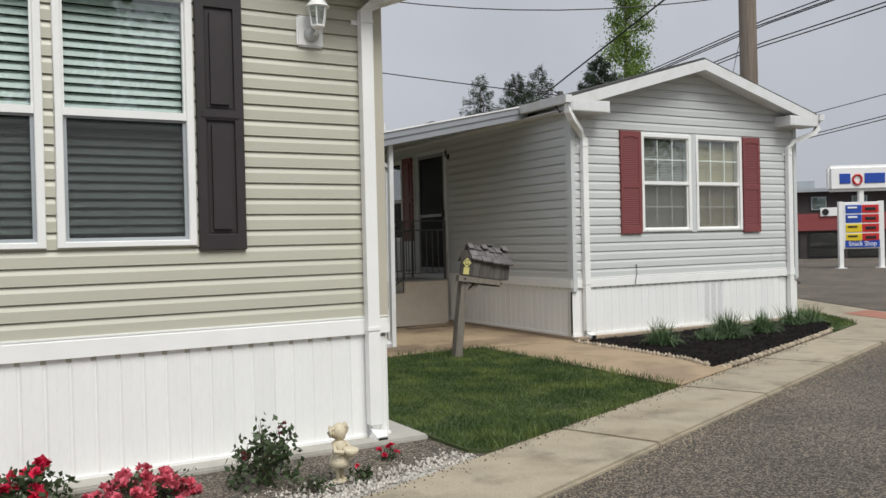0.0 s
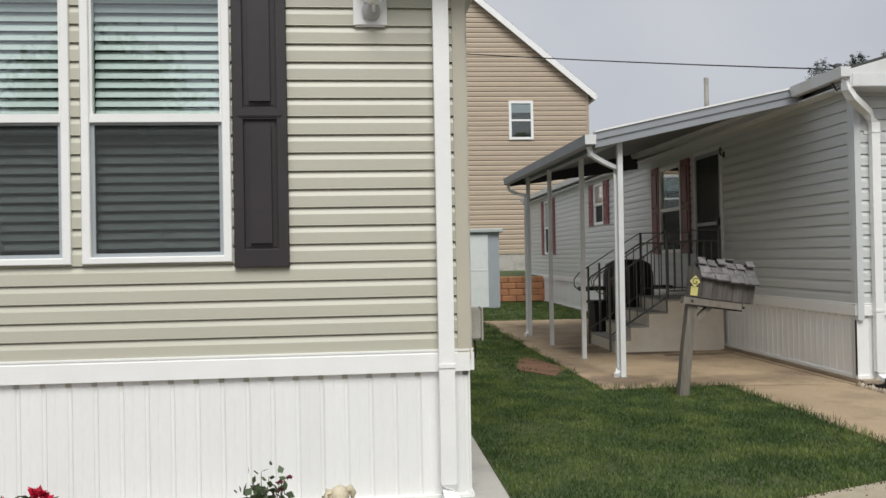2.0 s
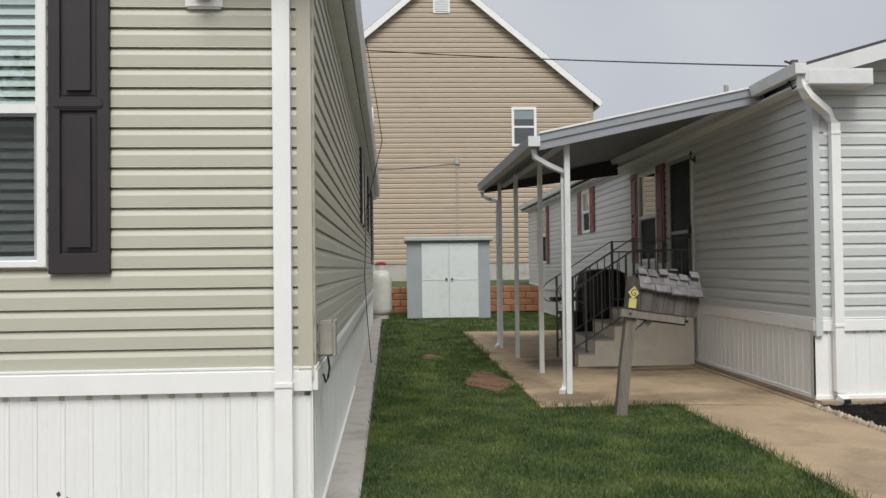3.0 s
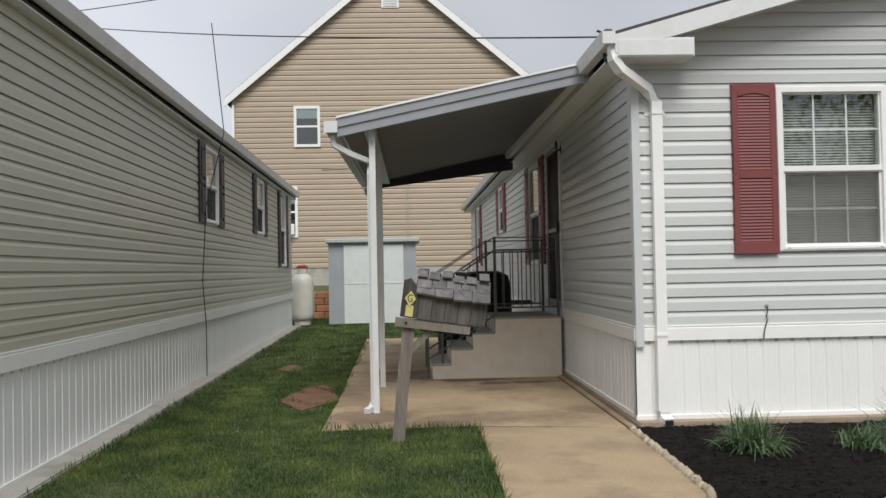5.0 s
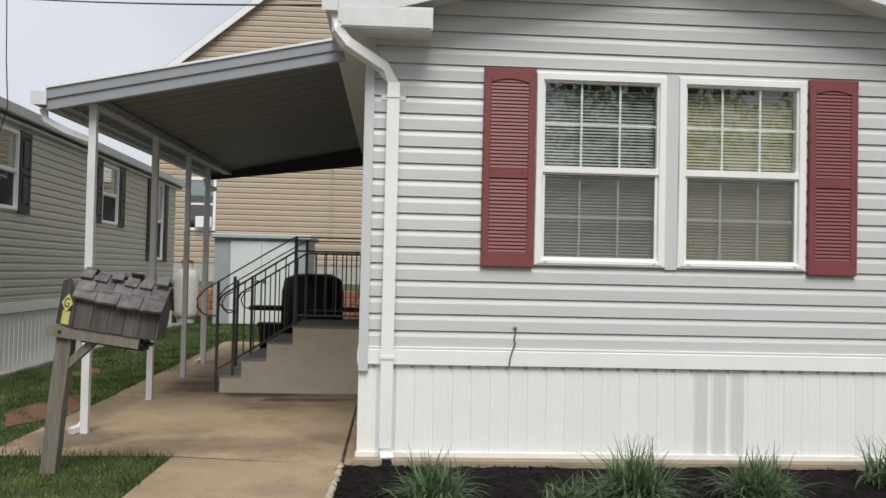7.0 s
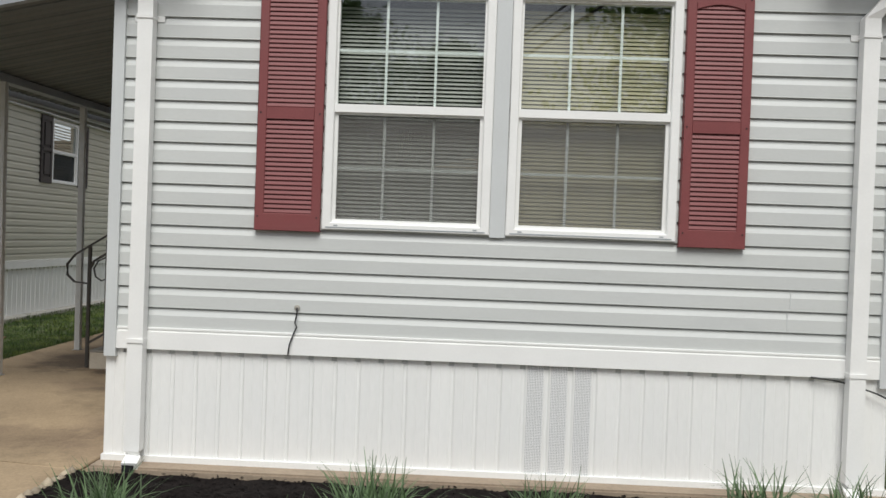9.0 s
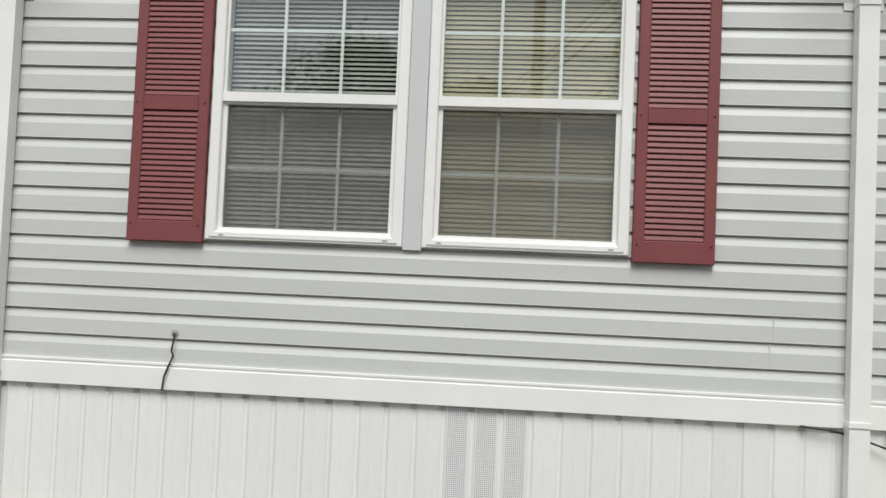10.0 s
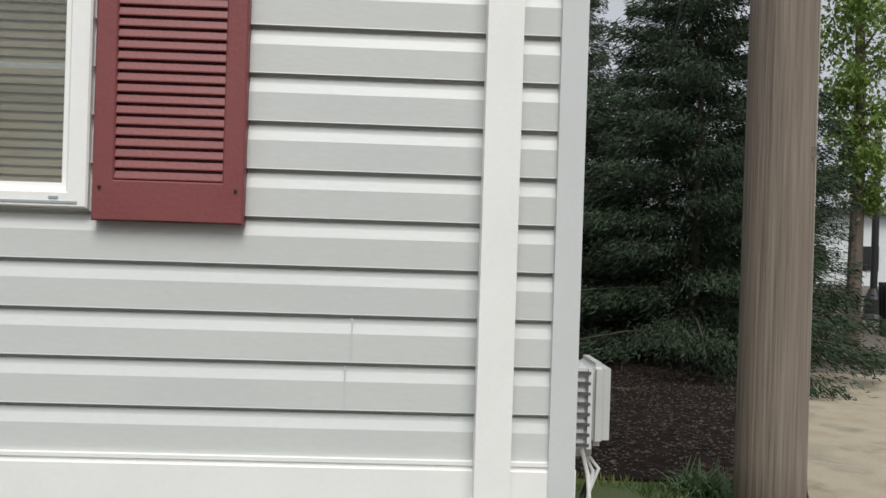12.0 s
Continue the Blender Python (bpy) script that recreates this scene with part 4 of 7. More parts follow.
# storm door
d0, d1, d2, d3 = door_b
# frame and rail take the grey aluminium to imitate the canopy's shade
dr = part("door", frame_ring(d0, d1, d2, d3, 0.055, 0.16, 0.06, -0.03, 0.05), M["alu_grey"], grey, "storm door greyed for the canopy's shade, with two glass panels", LEFT)
part("mid_rail", boxes((d0 + 0.055, d1 - 0.055, -0.025, 0.045, 1.87, 1.92)), M["alu_grey"], dr)
part("jamb", boxes((d1, d1 + 0.07, -0.035, 0.0, d2, d3), (d0 - 0.03, d0, -0.035, 0.0, d2, d3), (d0 - 0.03, d1 + 0.07, -0.035, 0.0, d3, d3 + 0.06)), M["alu_white"], dr, "white door casing")
for za, zb_ in ((d2 + 0.16, 1.87), (1.92, d3 - 0.06)):
    part("pane", boxes((d0 + 0.055, d1 - 0.055, 0.0, 0.004, za, zb_)), M["glass"], dr).visible_shadow = False
# backing closes the doorway; its colour imitates the dark behind the glass
part("inner_door", boxes((d0, d1, 0.06, 0.1, d2, d3)), M["dark"], dr, "inner door coloured near-black as unlit depth")
part("door_screen", boxes((d0 + 0.055, d1 - 0.055, -0.02, -0.019, d2 + 0.16, d3 - 0.06)), M["screen"], dr, "dark insect screen").visible_shadow = False
part("door_handle", boxes((door_b[1] - 0.075, door_b[1] - 0.03, -0.07, -0.03, 1.85, 1.98)), M["black"], dr)
# downspouts
downspout(grey, [(-0.2, -0.27, 3.26), (-0.2, -0.27, 3.14), (-0.14, -0.25, 3.06), (0.13, -0.08, 2.93), (0.21, -0.065, 2.82), (0.21, -0.065, 0.13), (0.215, -0.075, 0.075), (0.225, -0.16, 0.045)], (2.72, 0.79))
downspout(grey, [(BW + 0.24, -0.27, 3.26), (BW + 0.24, -0.27, 3.14), (BW + 0.18, -0.25, 3.06), (4.54, -0.08, 2.93), (4.444, -0.065, 2.82), (4.444, -0.065, 0.13), (4.44, -0.075, 0.075), (4.43, -0.16, 0.045)], (2.72, 0.76))

# ---- tan home ----
AW, AL, AZ, AE, AR = 4.9, 17.95, 0.89, 3.38, 4.05
tan = empty("mobile_home", Matrix.Translation((-4.635, -3.745, 0)) @ pose(0, 0, 0, 0.05, 0, 1.0) @ Matrix.Translation((-AW, 0, 0)), "tan vinyl mobile home with dark brown shutters", "house")
aw = [(1.757, 2.607, 1.438, 3.11), (2.667, 3.517, 1.438, 3.11)]
ARIGHT, ALEFT, ABACK = pose(AW, 0, 0, 0, 0, 90), pose(0, AL, 0, 0, 0, -90), pose(AW, AL, 0, 0, 0, 180)
siding_wall(tan, FRONT, "wall_front", AW, AZ, AE, 0.1081, [hole(w) for w in aw], M["siding_tan"], AR, "tan dutch-lap vinyl siding")
side_a = [(8.14, 9.0, 2.11, 3.17), (12.47, 13.41, 2.15, 3.21), (15.83, 16.75, 1.55, 3.26)]
siding_wall(tan, ARIGHT, "wall_side", AL, AZ, AE, 0.1081, [hole(w) for w in side_a], M["siding_tan"], None, "tan dutch-lap vinyl siding")
part("wall_side", boxes((0, AL, 0, 0.1, 0.03, AE)), M["siding_tan"], tan, "", ALEFT)
part("wall_back", boxes((0, AW, 0, 0.1, 0.03, AE)), M["siding_tan"], tan, "", ABACK)
part("floor_deck", boxes((0.1, AW - 0.1, 0.1, AL - 0.1, 0.8, 0.88)), M["dark"], tan)
for mm, ln in ((FRONT, AW), (ARIGHT, AL)):
    belly_band(tan, mm, ln, AZ, 0.13)
    skirting(tan, mm, ln, 0.77, None, -0.02)
part("corner_post", boxes((AW - 0.066, AW + 0.012, -0.028, 0.0, AZ - 0.06, AE + 0.02), (AW, AW + 0.024, 0.0, 0.075, AZ - 0.06, AE - 0.05)), M["trim_tan"], tan, "tan vinyl corner post")
gable_roof(tan, AW, AL, AE + 0.03, AR + 0.045, over=0.12)
for w in aw:
    window(tan, FRONT, *w, fw=0.05, blind="blind", pitch=0.056, tilt=61, rail=2.285, lock=True)
panel_shutter(tan, FRONT, 3.53, 3.847, 1.405, 3.11, M["black_shutter"], 0.53)
for w in side_a:
    window(tan, ARIGHT, *w, fw=0.045, blind="blind_grey", pitch=0.05)
    for a in (w[0] - 0.385, w[1] + 0.015):
        panel_shutter(tan, ARIGHT, a, a + 0.37, w[2] - 0.02, w[3] + 0.02, M["black_shutter"])
downspout(tan, [(AW + 0.18, -0.27, 3.33), (AW + 0.17, -0.27, 3.28), (AW + 0.1, -0.25, 3.23), (4.85, -0.1, 3.19), (4.76, -0.065, 3.12), (4.76, -0.065, 0.1), (4.765, -0.075, 0.03), (4.775, -0.15, -0.01)], (3.04, 0.80))


# ---------------- carport canopy ----------------
canopy = empty("carport_canopy", pose(-0.12, 0.8, 3.3, 0.9, 0, 0), "grey aluminium carport canopy with corrugated pans and white posts", "canopy")
CS = 0.208
def cz(x):
    return CS * x


pan = bmesh.new()
pw = 0.31
prof = [(0.0, 0.0), (0.02, 0.045), (0.045, 0.05), (0.06, 0.006), (0.12, 0.0), (0.15, 0.012), (0.18, 0.0), (0.24, 0.0), (0.27, 0.012), (0.3, 0.0), (pw, 0.0)]
for x0, x1 in ((-2.5, -0.02),):
    lo = [[pan.verts.new((x, y, cz(x) + z + dz)) for y, z in prof] for x, dz in ((x0, 0), (x1, 0))]
    hi = [[pan.verts.new((x, y, cz(x) + z + 0.006)) for y, z in prof] for x in (x0, x1)]
    for i in range(len(prof) - 1):
        pan.faces.new((lo[0][i], lo[0][i + 1], lo[1][i + 1], lo[1][i]))
        pan.faces.new((hi[0][i], hi[1][i], hi[1][i + 1], hi[0][i + 1]))
pan_me = mesh_of(pan, "roof_pan", M["alu_under_shaded"])
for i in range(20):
    part("roof_pan", pan_me, M["alu_under_shaded"], canopy, "", pose(0, 0.03 + pw * i, 0.0))
CL = 0.03 + pw * 20
def slanted(x0, x1, y0, y1, zlo, zhi):
    bm = bmesh.new()
    v = [bm.verts.new((x, y, cz(x) + z)) for x in (x0, x1) for y in (y0, y1) for z in (zlo, zhi)]
    for f in ((0, 1, 3, 2), (4, 6, 7, 5), (0, 4, 5, 1), (2, 3, 7, 6), (0, 2, 6, 4), (1, 5, 7, 3)):
        bm.faces.new([v[i] for i in f])
    return bm


part("fascia", slanted(-2.52, -0.02, -0.03, 0.03, -0.09, 0.0), M["alu_grey"], canopy, "grey stepped front fascia")
part("fascia", slanted(-2.52, -0.02, -0.045, 0.03, 0.0, 0.085), M["alu_grey"], canopy, "grey stepped front fascia")
part("drip_edge", slanted(-2.52, -0.02, -0.06, 0.06, 0.085, 0.105), M["white"], canopy, "white top flashing")
# rear wedge: deep shade under the last pan, built as a dark sheet
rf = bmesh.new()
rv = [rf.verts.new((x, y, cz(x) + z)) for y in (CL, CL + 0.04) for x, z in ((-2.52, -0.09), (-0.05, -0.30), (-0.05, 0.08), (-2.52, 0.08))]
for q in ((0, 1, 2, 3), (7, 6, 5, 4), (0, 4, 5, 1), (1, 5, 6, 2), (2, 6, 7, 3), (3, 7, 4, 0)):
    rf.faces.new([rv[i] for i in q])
part("rear_fascia", rf, M["alu_shaded"], canopy, "rear valance coloured as dark as the shade there")
gt = [(0.02, 0.02), (0.13, 0.02), (0.13, 0.13), (0.12, 0.13), (0.12, 0.03), (0.032, 0.03), (0.01, 0.13), (0.0, 0.13)]
bm = bmesh.new()
a = [bm.verts.new((-2.64 + x, -0.05, cz(-2.52) - 0.07 + z)) for x, z in gt]
b = [bm.verts.new((-2.64 + x, CL + 0.05, cz(-2.52) - 0.07 + z)) for x, z in gt]
for i in range(len(gt)):
    j = (i + 1) % len(gt)
    bm.faces.new((a[i], a[j], b[j], b[i]))
bm.faces.new(a)
bm.faces.new(b[::-1])
part("gutter", bm, M["alu_grey"], canopy, "grey canopy gutter")
part("gutter_end", boxes((-2.64, -2.51, -0.056, -0.05, cz(-2.52) - 0.05, cz(-2.52) + 0.06)), M["alu_white"], canopy, "white gutter end cap")
part("beam", boxes((-2.27, -2.15, 0.02, CL - 0.1, cz(-2.2) - 0.075, cz(-2.2) - 0.002)), M["alu_grey"], canopy, "grey carrying beam")
part("ledger", boxes((-0.06, 0.0, 0.0, CL, -0.12, -0.01)), M["alu_white"], canopy, "white ledger along the wall")
ci = canopy.matrix_basis.inverted()
for px, py in ((-2.308, 0.98), (-2.304, 2.87), (-2.385, 4.68), (-2.46, 6.2)):
    foot, top = ci @ Vector((px, py, zg(px, py))), ci @ Vector((px, py, 3.3))
    po = part("post", boxes((foot.x - 0.03, foot.x + 0.03, foot.y - 0.03, foot.y + 0.03, foot.z, cz(-2.2) - 0.06)), M["alu_white"], canopy, "white square aluminium post")
    part("base_plate", boxes((foot.x - 0.045, foot.x + 0.045, foot.y - 0.045, foot.y + 0.045, foot.z + 0.0, foot.z + 0.012)), M["chrome"], po)
for py, px, k in ((0.98, -2.335, 1), (6.2, -2.49, -1)):
    base = ci @ Vector((px, py + 0.062, zg(px, py)))
    g0 = Vector((-2.57, 0.05 if k > 0 else CL - 0.05, cz(-2.52) - 0.07))
    part("downpipe", rod([g0, g0 + Vector((0.02, 0.0, -0.09)), g0 + Vector((0.17, 0.05 * k, -0.17)), Vector((base.x + 0.005, base.y, g0.z - 0.24)), Vector((base.x, base.y, g0.z - 0.36)), Vector((base.x, base.y, base.z + 0.12)), Vector((base.x - 0.02, base.y - 0.03, base.z + 0.05)), Vector((base.x - 0.07, base.y - 0.12, base.z + 0.035))], 0.06, 0.05), M["alu_white"], canopy, "dented white downpipe")

# ---------------- porch steps and rails ----------------
steps = empty("porch_steps", pose(0, 0, zg(0, 4)), "cream painted concrete porch steps with grey treads", "steps")
YS0, YS1 = 3.47, 4.85
sx = [-1.69, -1.45, -1.17, -0.88]
prof = [(-0.035, 0.0), (sx[0], 0.0), (sx[0], 0.165), (sx[1], 0.165), (sx[1], 0.36), (sx[2], 0.36), (sx[2], 0.555), (sx[3], 0.555), (sx[3], 0.745), (-0.035, 0.745)]
bm = bmesh.new()
a = [bm.verts.new((x, YS0, z)) for x, z in prof]
b = [bm.verts.new((x, YS1, z)) for x, z in prof]
bm.faces.new(a)
bm.faces.new(b[::-1])
for i in range(len(prof)):
    j = (i + 1) % len(prof)
    bm.faces.new((a[i], a[j], b[j], b[i]))
part("body", bm, M["steps"], steps)
for x0, x1, z in ((sx[0] - 0.008, sx[1], 0.165), (sx[1] - 0.008, sx[2], 0.36), (sx[2] - 0.008, sx[3], 0.555), (sx[3] - 0.012, -0.035, 0.745)):
    part("tread", soft_box(x0, x1 - 0.002, YS0 - (0.012 if z > 0.7 else -0.004), YS1 + 0.01, z + 0.001, z + 0.026, 0.006), M["treads"], steps, "grey tread")


def railing(y, wall_post):
    r = empty("iron_railing", pose(0, y, zg(0, 4)), "grey wrought-iron porch railing with curled handrail end", "railing", "porch railings")
    part("post", rod([(-1.745, 0, 0.0), (-1.745, 0, 1.255)], 0.03), M["iron"], r)
    part("post", rod([(-1.56, 0, 0.17), (-1.56, 0, 1.32)], 0.03), M["iron"], r)
    part("post", rod([(-0.87, -0.02, 0.56), (-0.87, -0.02, 1.8)], 0.034), M["iron"], r)
    if wall_post:
        part("post", rod([(-0.06, -0.02, 0.56), (-0.06, -0.02, 1.8)], 0.034), M["iron"], r)
    part("handrail", rod([(-0.06, 0, 1.79), (-0.88, 0, 1.79), (-1.2, 0, 1.60), (-1.76, 0, 1.25), (-1.90, 0, 1.16), (-1.98, 0, 1.06), (-1.975, 0, 0.95), (-1.90, 0, 0.88), (-1.75, 0, 0.865)], 0.034, 0.014), M["iron"], r)
    part("rail", rod([(-0.06, 0, 1.63), (-0.87, 0, 1.63), (-1.56, 0, 1.19), (-1.70, 0, 1.10), (-1.74, 0, 1.02)], 0.022), M["iron"], r)
    part("scroll", rod([(-1.56, 0, 1.15), (-1.66, 0, 1.10), (-1.70, 0, 1.02), (-1.68, 0, 0.94), (-1.62, 0, 0.90), (-1.56, 0, 0.92)], 0.014), M["iron"], r)
    part("rail", rod([(-0.06, 0, 0.89), (-0.87, 0, 0.89)], 0.022), M["iron"], r)
    part("rail", rod([(-0.87, 0, 0.80), (-1.56, 0, 0.36), (-1.745, 0, 0.25)], 0.022), M["iron"], r)
    me = mesh_of(rod([(0, 0, 0), (0, 0, 0.74)], 0.014), "baluster", M["iron"])
    for i in range(1, 7):
        part("baluster", me, M["iron"], r, "", pose(-0.06 - 0.1157 * i, 0, 0.89))
    me = mesh_of(rod([(0, 0, 0), (0, 0, 0.83)], 0.014), "baluster", M["iron"])
    for i in range(1, 6):
        part("baluster", me, M["iron"], r, "", pose(-0.87 - 0.115 * i, 0, 0.80 - 0.0733 * i))


railing(3.53, True)
railing(4.78, True)

# covered grill behind the steps
grill = empty("covered_grill", pose(-0.85, 5.55, zg(0, 5.5)), "grill under a black vinyl cover beside the steps", "grill")
bm = bmesh.new()
lathe(bm, [(0.36, 0.08), (0.38, 0.3), (0.40, 0.72), (0.39, 1.1), (0.34, 1.28), (0.22, 1.345), (0.02, 1.36)], 20)
for v in bm.verts:
    v.co.y *= 0.72
    v.co.x = math.copysign(min(abs(v.co.x) * 1.15, 0.42), v.co.x)
    v.co += Vector(noise.noise_vector(v.co * 5)) * 0.015
part("cover", bm, M["cover"], grill, "", None, True)
part("side_shelf", soft_box(-0.86, -0.34, -0.2, 0.2, 0.84, 0.9, 0.02, 2), M["cover"], grill)
part("side_shelf", soft_box(0.34, 0.74, -0.2, 0.2, 0.84, 0.9, 0.02, 2), M["cover"], grill)
for x in (-0.28, 0.28):
    part("wheel", lathe(bmesh.new(), [(0.02, -0.025), (0.08, -0.025), (0.09, 0.0), (0.08, 0.025), (0.02, 0.025)], 16, pose(x, 0, 0.09, 0, 90, 0)), M["rubber"], grill)
bin_ = empty("waste_bin", pose(-1.36, 5.4, zg(0, 5.4) + 0.004, 0, 0, 8), "black plastic waste bin beside the covered grill", "bin")
bm = bmesh.new()
bv = [bm.verts.new((sx_ * w, sy_ * w * 0.85, z)) for w, z in ((0.15, 0.0), (0.20, 0.62)) for sx_, sy_ in ((-1, -1), (1, -1), (1, 1), (-1, 1))]
for q in ((3, 2, 1, 0), (4, 5, 6, 7), (0, 1, 5, 4), (1, 2, 6, 5), (2, 3, 7, 6), (3, 0, 4, 7)):
    bm.faces.new([bv[i] for i in q])
bmesh.ops.bevel(bm, geom=bm.edges[:], offset=0.02, segments=2, affect="EDGES")
part("body", bm, M["cover"], bin_)
part("lid", soft_box(-0.225, 0.225, -0.195, 0.195, 0.62, 0.67, 0.015, 2), M["cover"], bin_)

# wall lantern by the storm door
def lantern(parent_m, name, label, body, s=1.0, sensor=True):
    t = empty(name, parent_m, label, "wall lamp")
    part("back_plate", soft_box(-0.1 * s, 0.1 * s, -0.022, 0.0, -0.11 * s, 0.11 * s, 0.012, 2), M[body], t)
    if sensor:
        part("motion_sensor", lathe(bmesh.new(), [(0.055, 0.0), (0.055, 0.02), (0.045, 0.035), (0.02, 0.042)], 20, pose(0.005, -0.022, -0.02, 90, 0, 0)), M["box_grey"], t, "grey round motion sensor", None, True)
    part("arm", rod([(0.02, -0.02, 0.0), (0.02, -0.08, -0.03 * s), (0.02, -0.12, 0.0)], 0.02), M[body], t)
    bm = bmesh.new()
    lathe(bm, [(0.035 * s, 0.0), (0.05 * s, 0.012), (0.05 * s, 0.024)], 6, pose(0.02, -0.12, 0))
    part("lantern_base", bm, M[body], t)
    for q in range(6):
        a = math.pi / 3 * q
        part("lantern_bar", rod([(0.02 + 0.045 * s * math.cos(a), -0.12 + 0.045 * s * math.sin(a), 0.02), (0.02 + 0.068 * s * math.cos(a), -0.12 + 0.068 * s * math.sin(a), 0.15 * s)], 0.008), M[body], t)
    part("lantern_glass", lathe(bmesh.new(), [(0.04 * s, 0.022), (0.06 * s, 0.148 * s)], 6, pose(0.02, -0.12, 0)), M["glass"], t).visible_shadow = False
    part("lantern_cap", lathe(bmesh.new(), [(0.085 * s, 0.15 * s), (0.078 * s, 0.16 * s), (0.04 * s, 0.21 * s), (0.035 * s, 0.235 * s), (0.012, 0.25 * s), (0.01, 0.27 * s)], 12, pose(0.02, -0.12, 0)), M[body], t)
    return t


lantern(tan.matrix_basis @ pose(4.345, -0.018, 2.935), "wall_lantern", "white coach lantern with motion sensor on tan siding", "white", 1.0)
lantern(grey.matrix_basis @ LEFT @ pose(by(3.42), -0.018, 2.9) @ Matrix.Diagonal((1, 0.55, 1, 1)), "wall_lantern", "small black lantern beside the storm door", "black", 0.45, False)

# small boxes and cables on the homes
mb = empty("meter_box", tan.matrix_basis @ ARIGHT @ pose(0.25, -0.02, 1.02), "small brown outdoor socket box on tan siding", "electric box")
part("body", soft_box(-0.07, 0.07, -0.09, 0.0, -0.1, 0.1, 0.012, 2), M["treads"], mb)
part("lid", soft_box(-0.075, 0.075, -0.1, -0.088, -0.105, 0.105, 0.004), M["treads"], mb)
part("cord", rod([(0.0, -0.05, -0.1), (0.0, -0.06, -0.17), (0.02, -0.05, -0.23), (-0.03, -0.04, -0.25), (-0.06, -0.03, -0.2)], 0.012, None, 6), M["black"], mb)
ub = empty("utility_box", grey.matrix_basis @ RIGHT @ pose(0.16, -0.025, 0.998) @ Matrix.Diagonal((1, 1.45, 0.9, 1)), "pale grey cable box on the grey home's side wall", "utility box")
part("back_box", soft_box(-0.12, 0.11, -0.03, 0.0, -0.125, 0.13, 0.006, 2), M["trim_grey"], ub, "grey ribbed back box")
part("cover", soft_box(-0.105, 0.105, -0.078, -0.03, -0.12, 0.135, 0.018, 3), M["box_grey"], ub, "pale grey rounded cover")
for i in range(8):
    part("fin", boxes((-0.13, -0.119, -0.034, -0.002, -0.112 + 0.031 * i, -0.104 + 0.031 * i)), M["iron"], ub)
part("hinge", boxes((-0.128, -0.108, -0.038, -0.03, -0.12, 0.12)), M["trim_grey"], ub)
part("gland", soft_box(-0.03, 0.03, -0.055, -0.015, -0.17, -0.12, 0.006), M["box_grey"], ub)
for k, (x, dx) in enumerate(((-0.055, 0.0), (-0.02, 0.012), (0.0, -0.01), (0.02, 0.02), (0.035, -0.014))):
    part("cable", rod([(x, -0.03, -0.13), (x + dx, -0.045 - 0.008 * k, -0.22), (x + 2 * dx, -0.05, -0.32), (x - 0.03, -0.035, -0.42), (x - 0.07, -0.03, -0.56), (x - 0.06, -0.03, -0.85)], 0.008, None, 6), M["black"] if k % 2 else M["white"], ub)
cb = empty("cable_stub", grey.matrix_basis @ pose(1.16, -0.02, 1.02), "short black cable hanging from a hole in the siding", "cable")
part("grommet", lathe(bmesh.new(), [(0.016, 0.0), (0.018, 0.008), (0.008, 0.012)], 12, pose(0, 0, 0, 90, 0, 0)), M["treads"], cb)
part("cord", rod([(0, -0.01, 0), (0.004, -0.022, -0.03), (-0.008, -0.02, -0.09), (0.004, -0.02, -0.115), (-0.015, -0.022, -0.16), (-0.035, -0.03, -0.22), (-0.042, -0.03, -0.285)], 0.009, None, 6), M["black"], cb)

dl = empty("service_cable", grey.matrix_basis @ pose(-0.2, -0.1, 3.36), "black service cable looping under the canopy corner", "cable")
part("cord", rod([(-0.1, 0.0, 0.08), (0.02, -0.02, 0.03), (0.06, -0.03, -0.06), (0.03, -0.03, -0.15), (-0.02, 0.0, -0.2), (-0.03, 0.06, -0.12), (0.0, 0.16, -0.06)], 0.024, None, 7), M["black"], dl)
part("clamp", soft_box(-0.04, 0.03, -0.03, 0.03, 0.02, 0.09, 0.008), M["iron"], dl)
gc = empty("ground_cable", grey.matrix_basis @ pose(0, 0, 0), "black cable sagging below the trim band at the corner", "cable")
part("cord", rod([(4.2, -0.04, 0.735), (4.32, -0.05, 0.725), (4.44, -0.025, 0.70), (4.58, -0.05, 0.655), (4.7, -0.05, 0.60), (4.78, 0.05, 0.58), (4.74, 0.18, 0.66)], 0.011, None, 6), M["black"], gc)
for x, z in ((4.07, BZ + 0.125 * 2), (4.055, BZ + 0.125)):
    part("siding_seam", boxes((x, x + 0.003, -0.0238, -0.0205, z + 0.004, z + 0.118)), M["trim_grey"], grey, "lapped board end")

# ---------------- mailbox ----------------
mail = empty("wooden_mailbox", pose(-2.085, -0.29, 0), "weathered wooden house-shaped mailbox on a leaning post", "mailbox")
part("post", rod([(-0.005, -0.05, -0.15), (0.05, -0.075, 0.45), (0.112, -0.10, 0.985)], 0.1, 0.1), M["post_wood"], mail, "weathered grey square post")
ex = Matrix.Translation((0.177, -0.049, 1.005)) @ Euler((0, radians(8), radians(1))).to_matrix().to_4x4() @ Matrix.Diagonal((0.88, 0.86, 1.07, 1))
part("arm", boxes((-0.2, 0.5, -0.145, -0.055, -0.085, -0.018)), M["post_wood"], mail, "weathered carrying arm", ex)
part("arm_bolt", lathe(bmesh.new(), [(0.012, 0.0), (0.012, 0.006), (0.004, 0.008)], 10, pose(-0.1, -0.145, -0.05, 90, 0, 0)), M["black"], mail, "", ex)
part("brace", rod([(0.085, -0.095, 0.70), (0.32, -0.10, 0.925)], 0.07, 0.05), M["post_wood"], mail, "diagonal wooden brace")
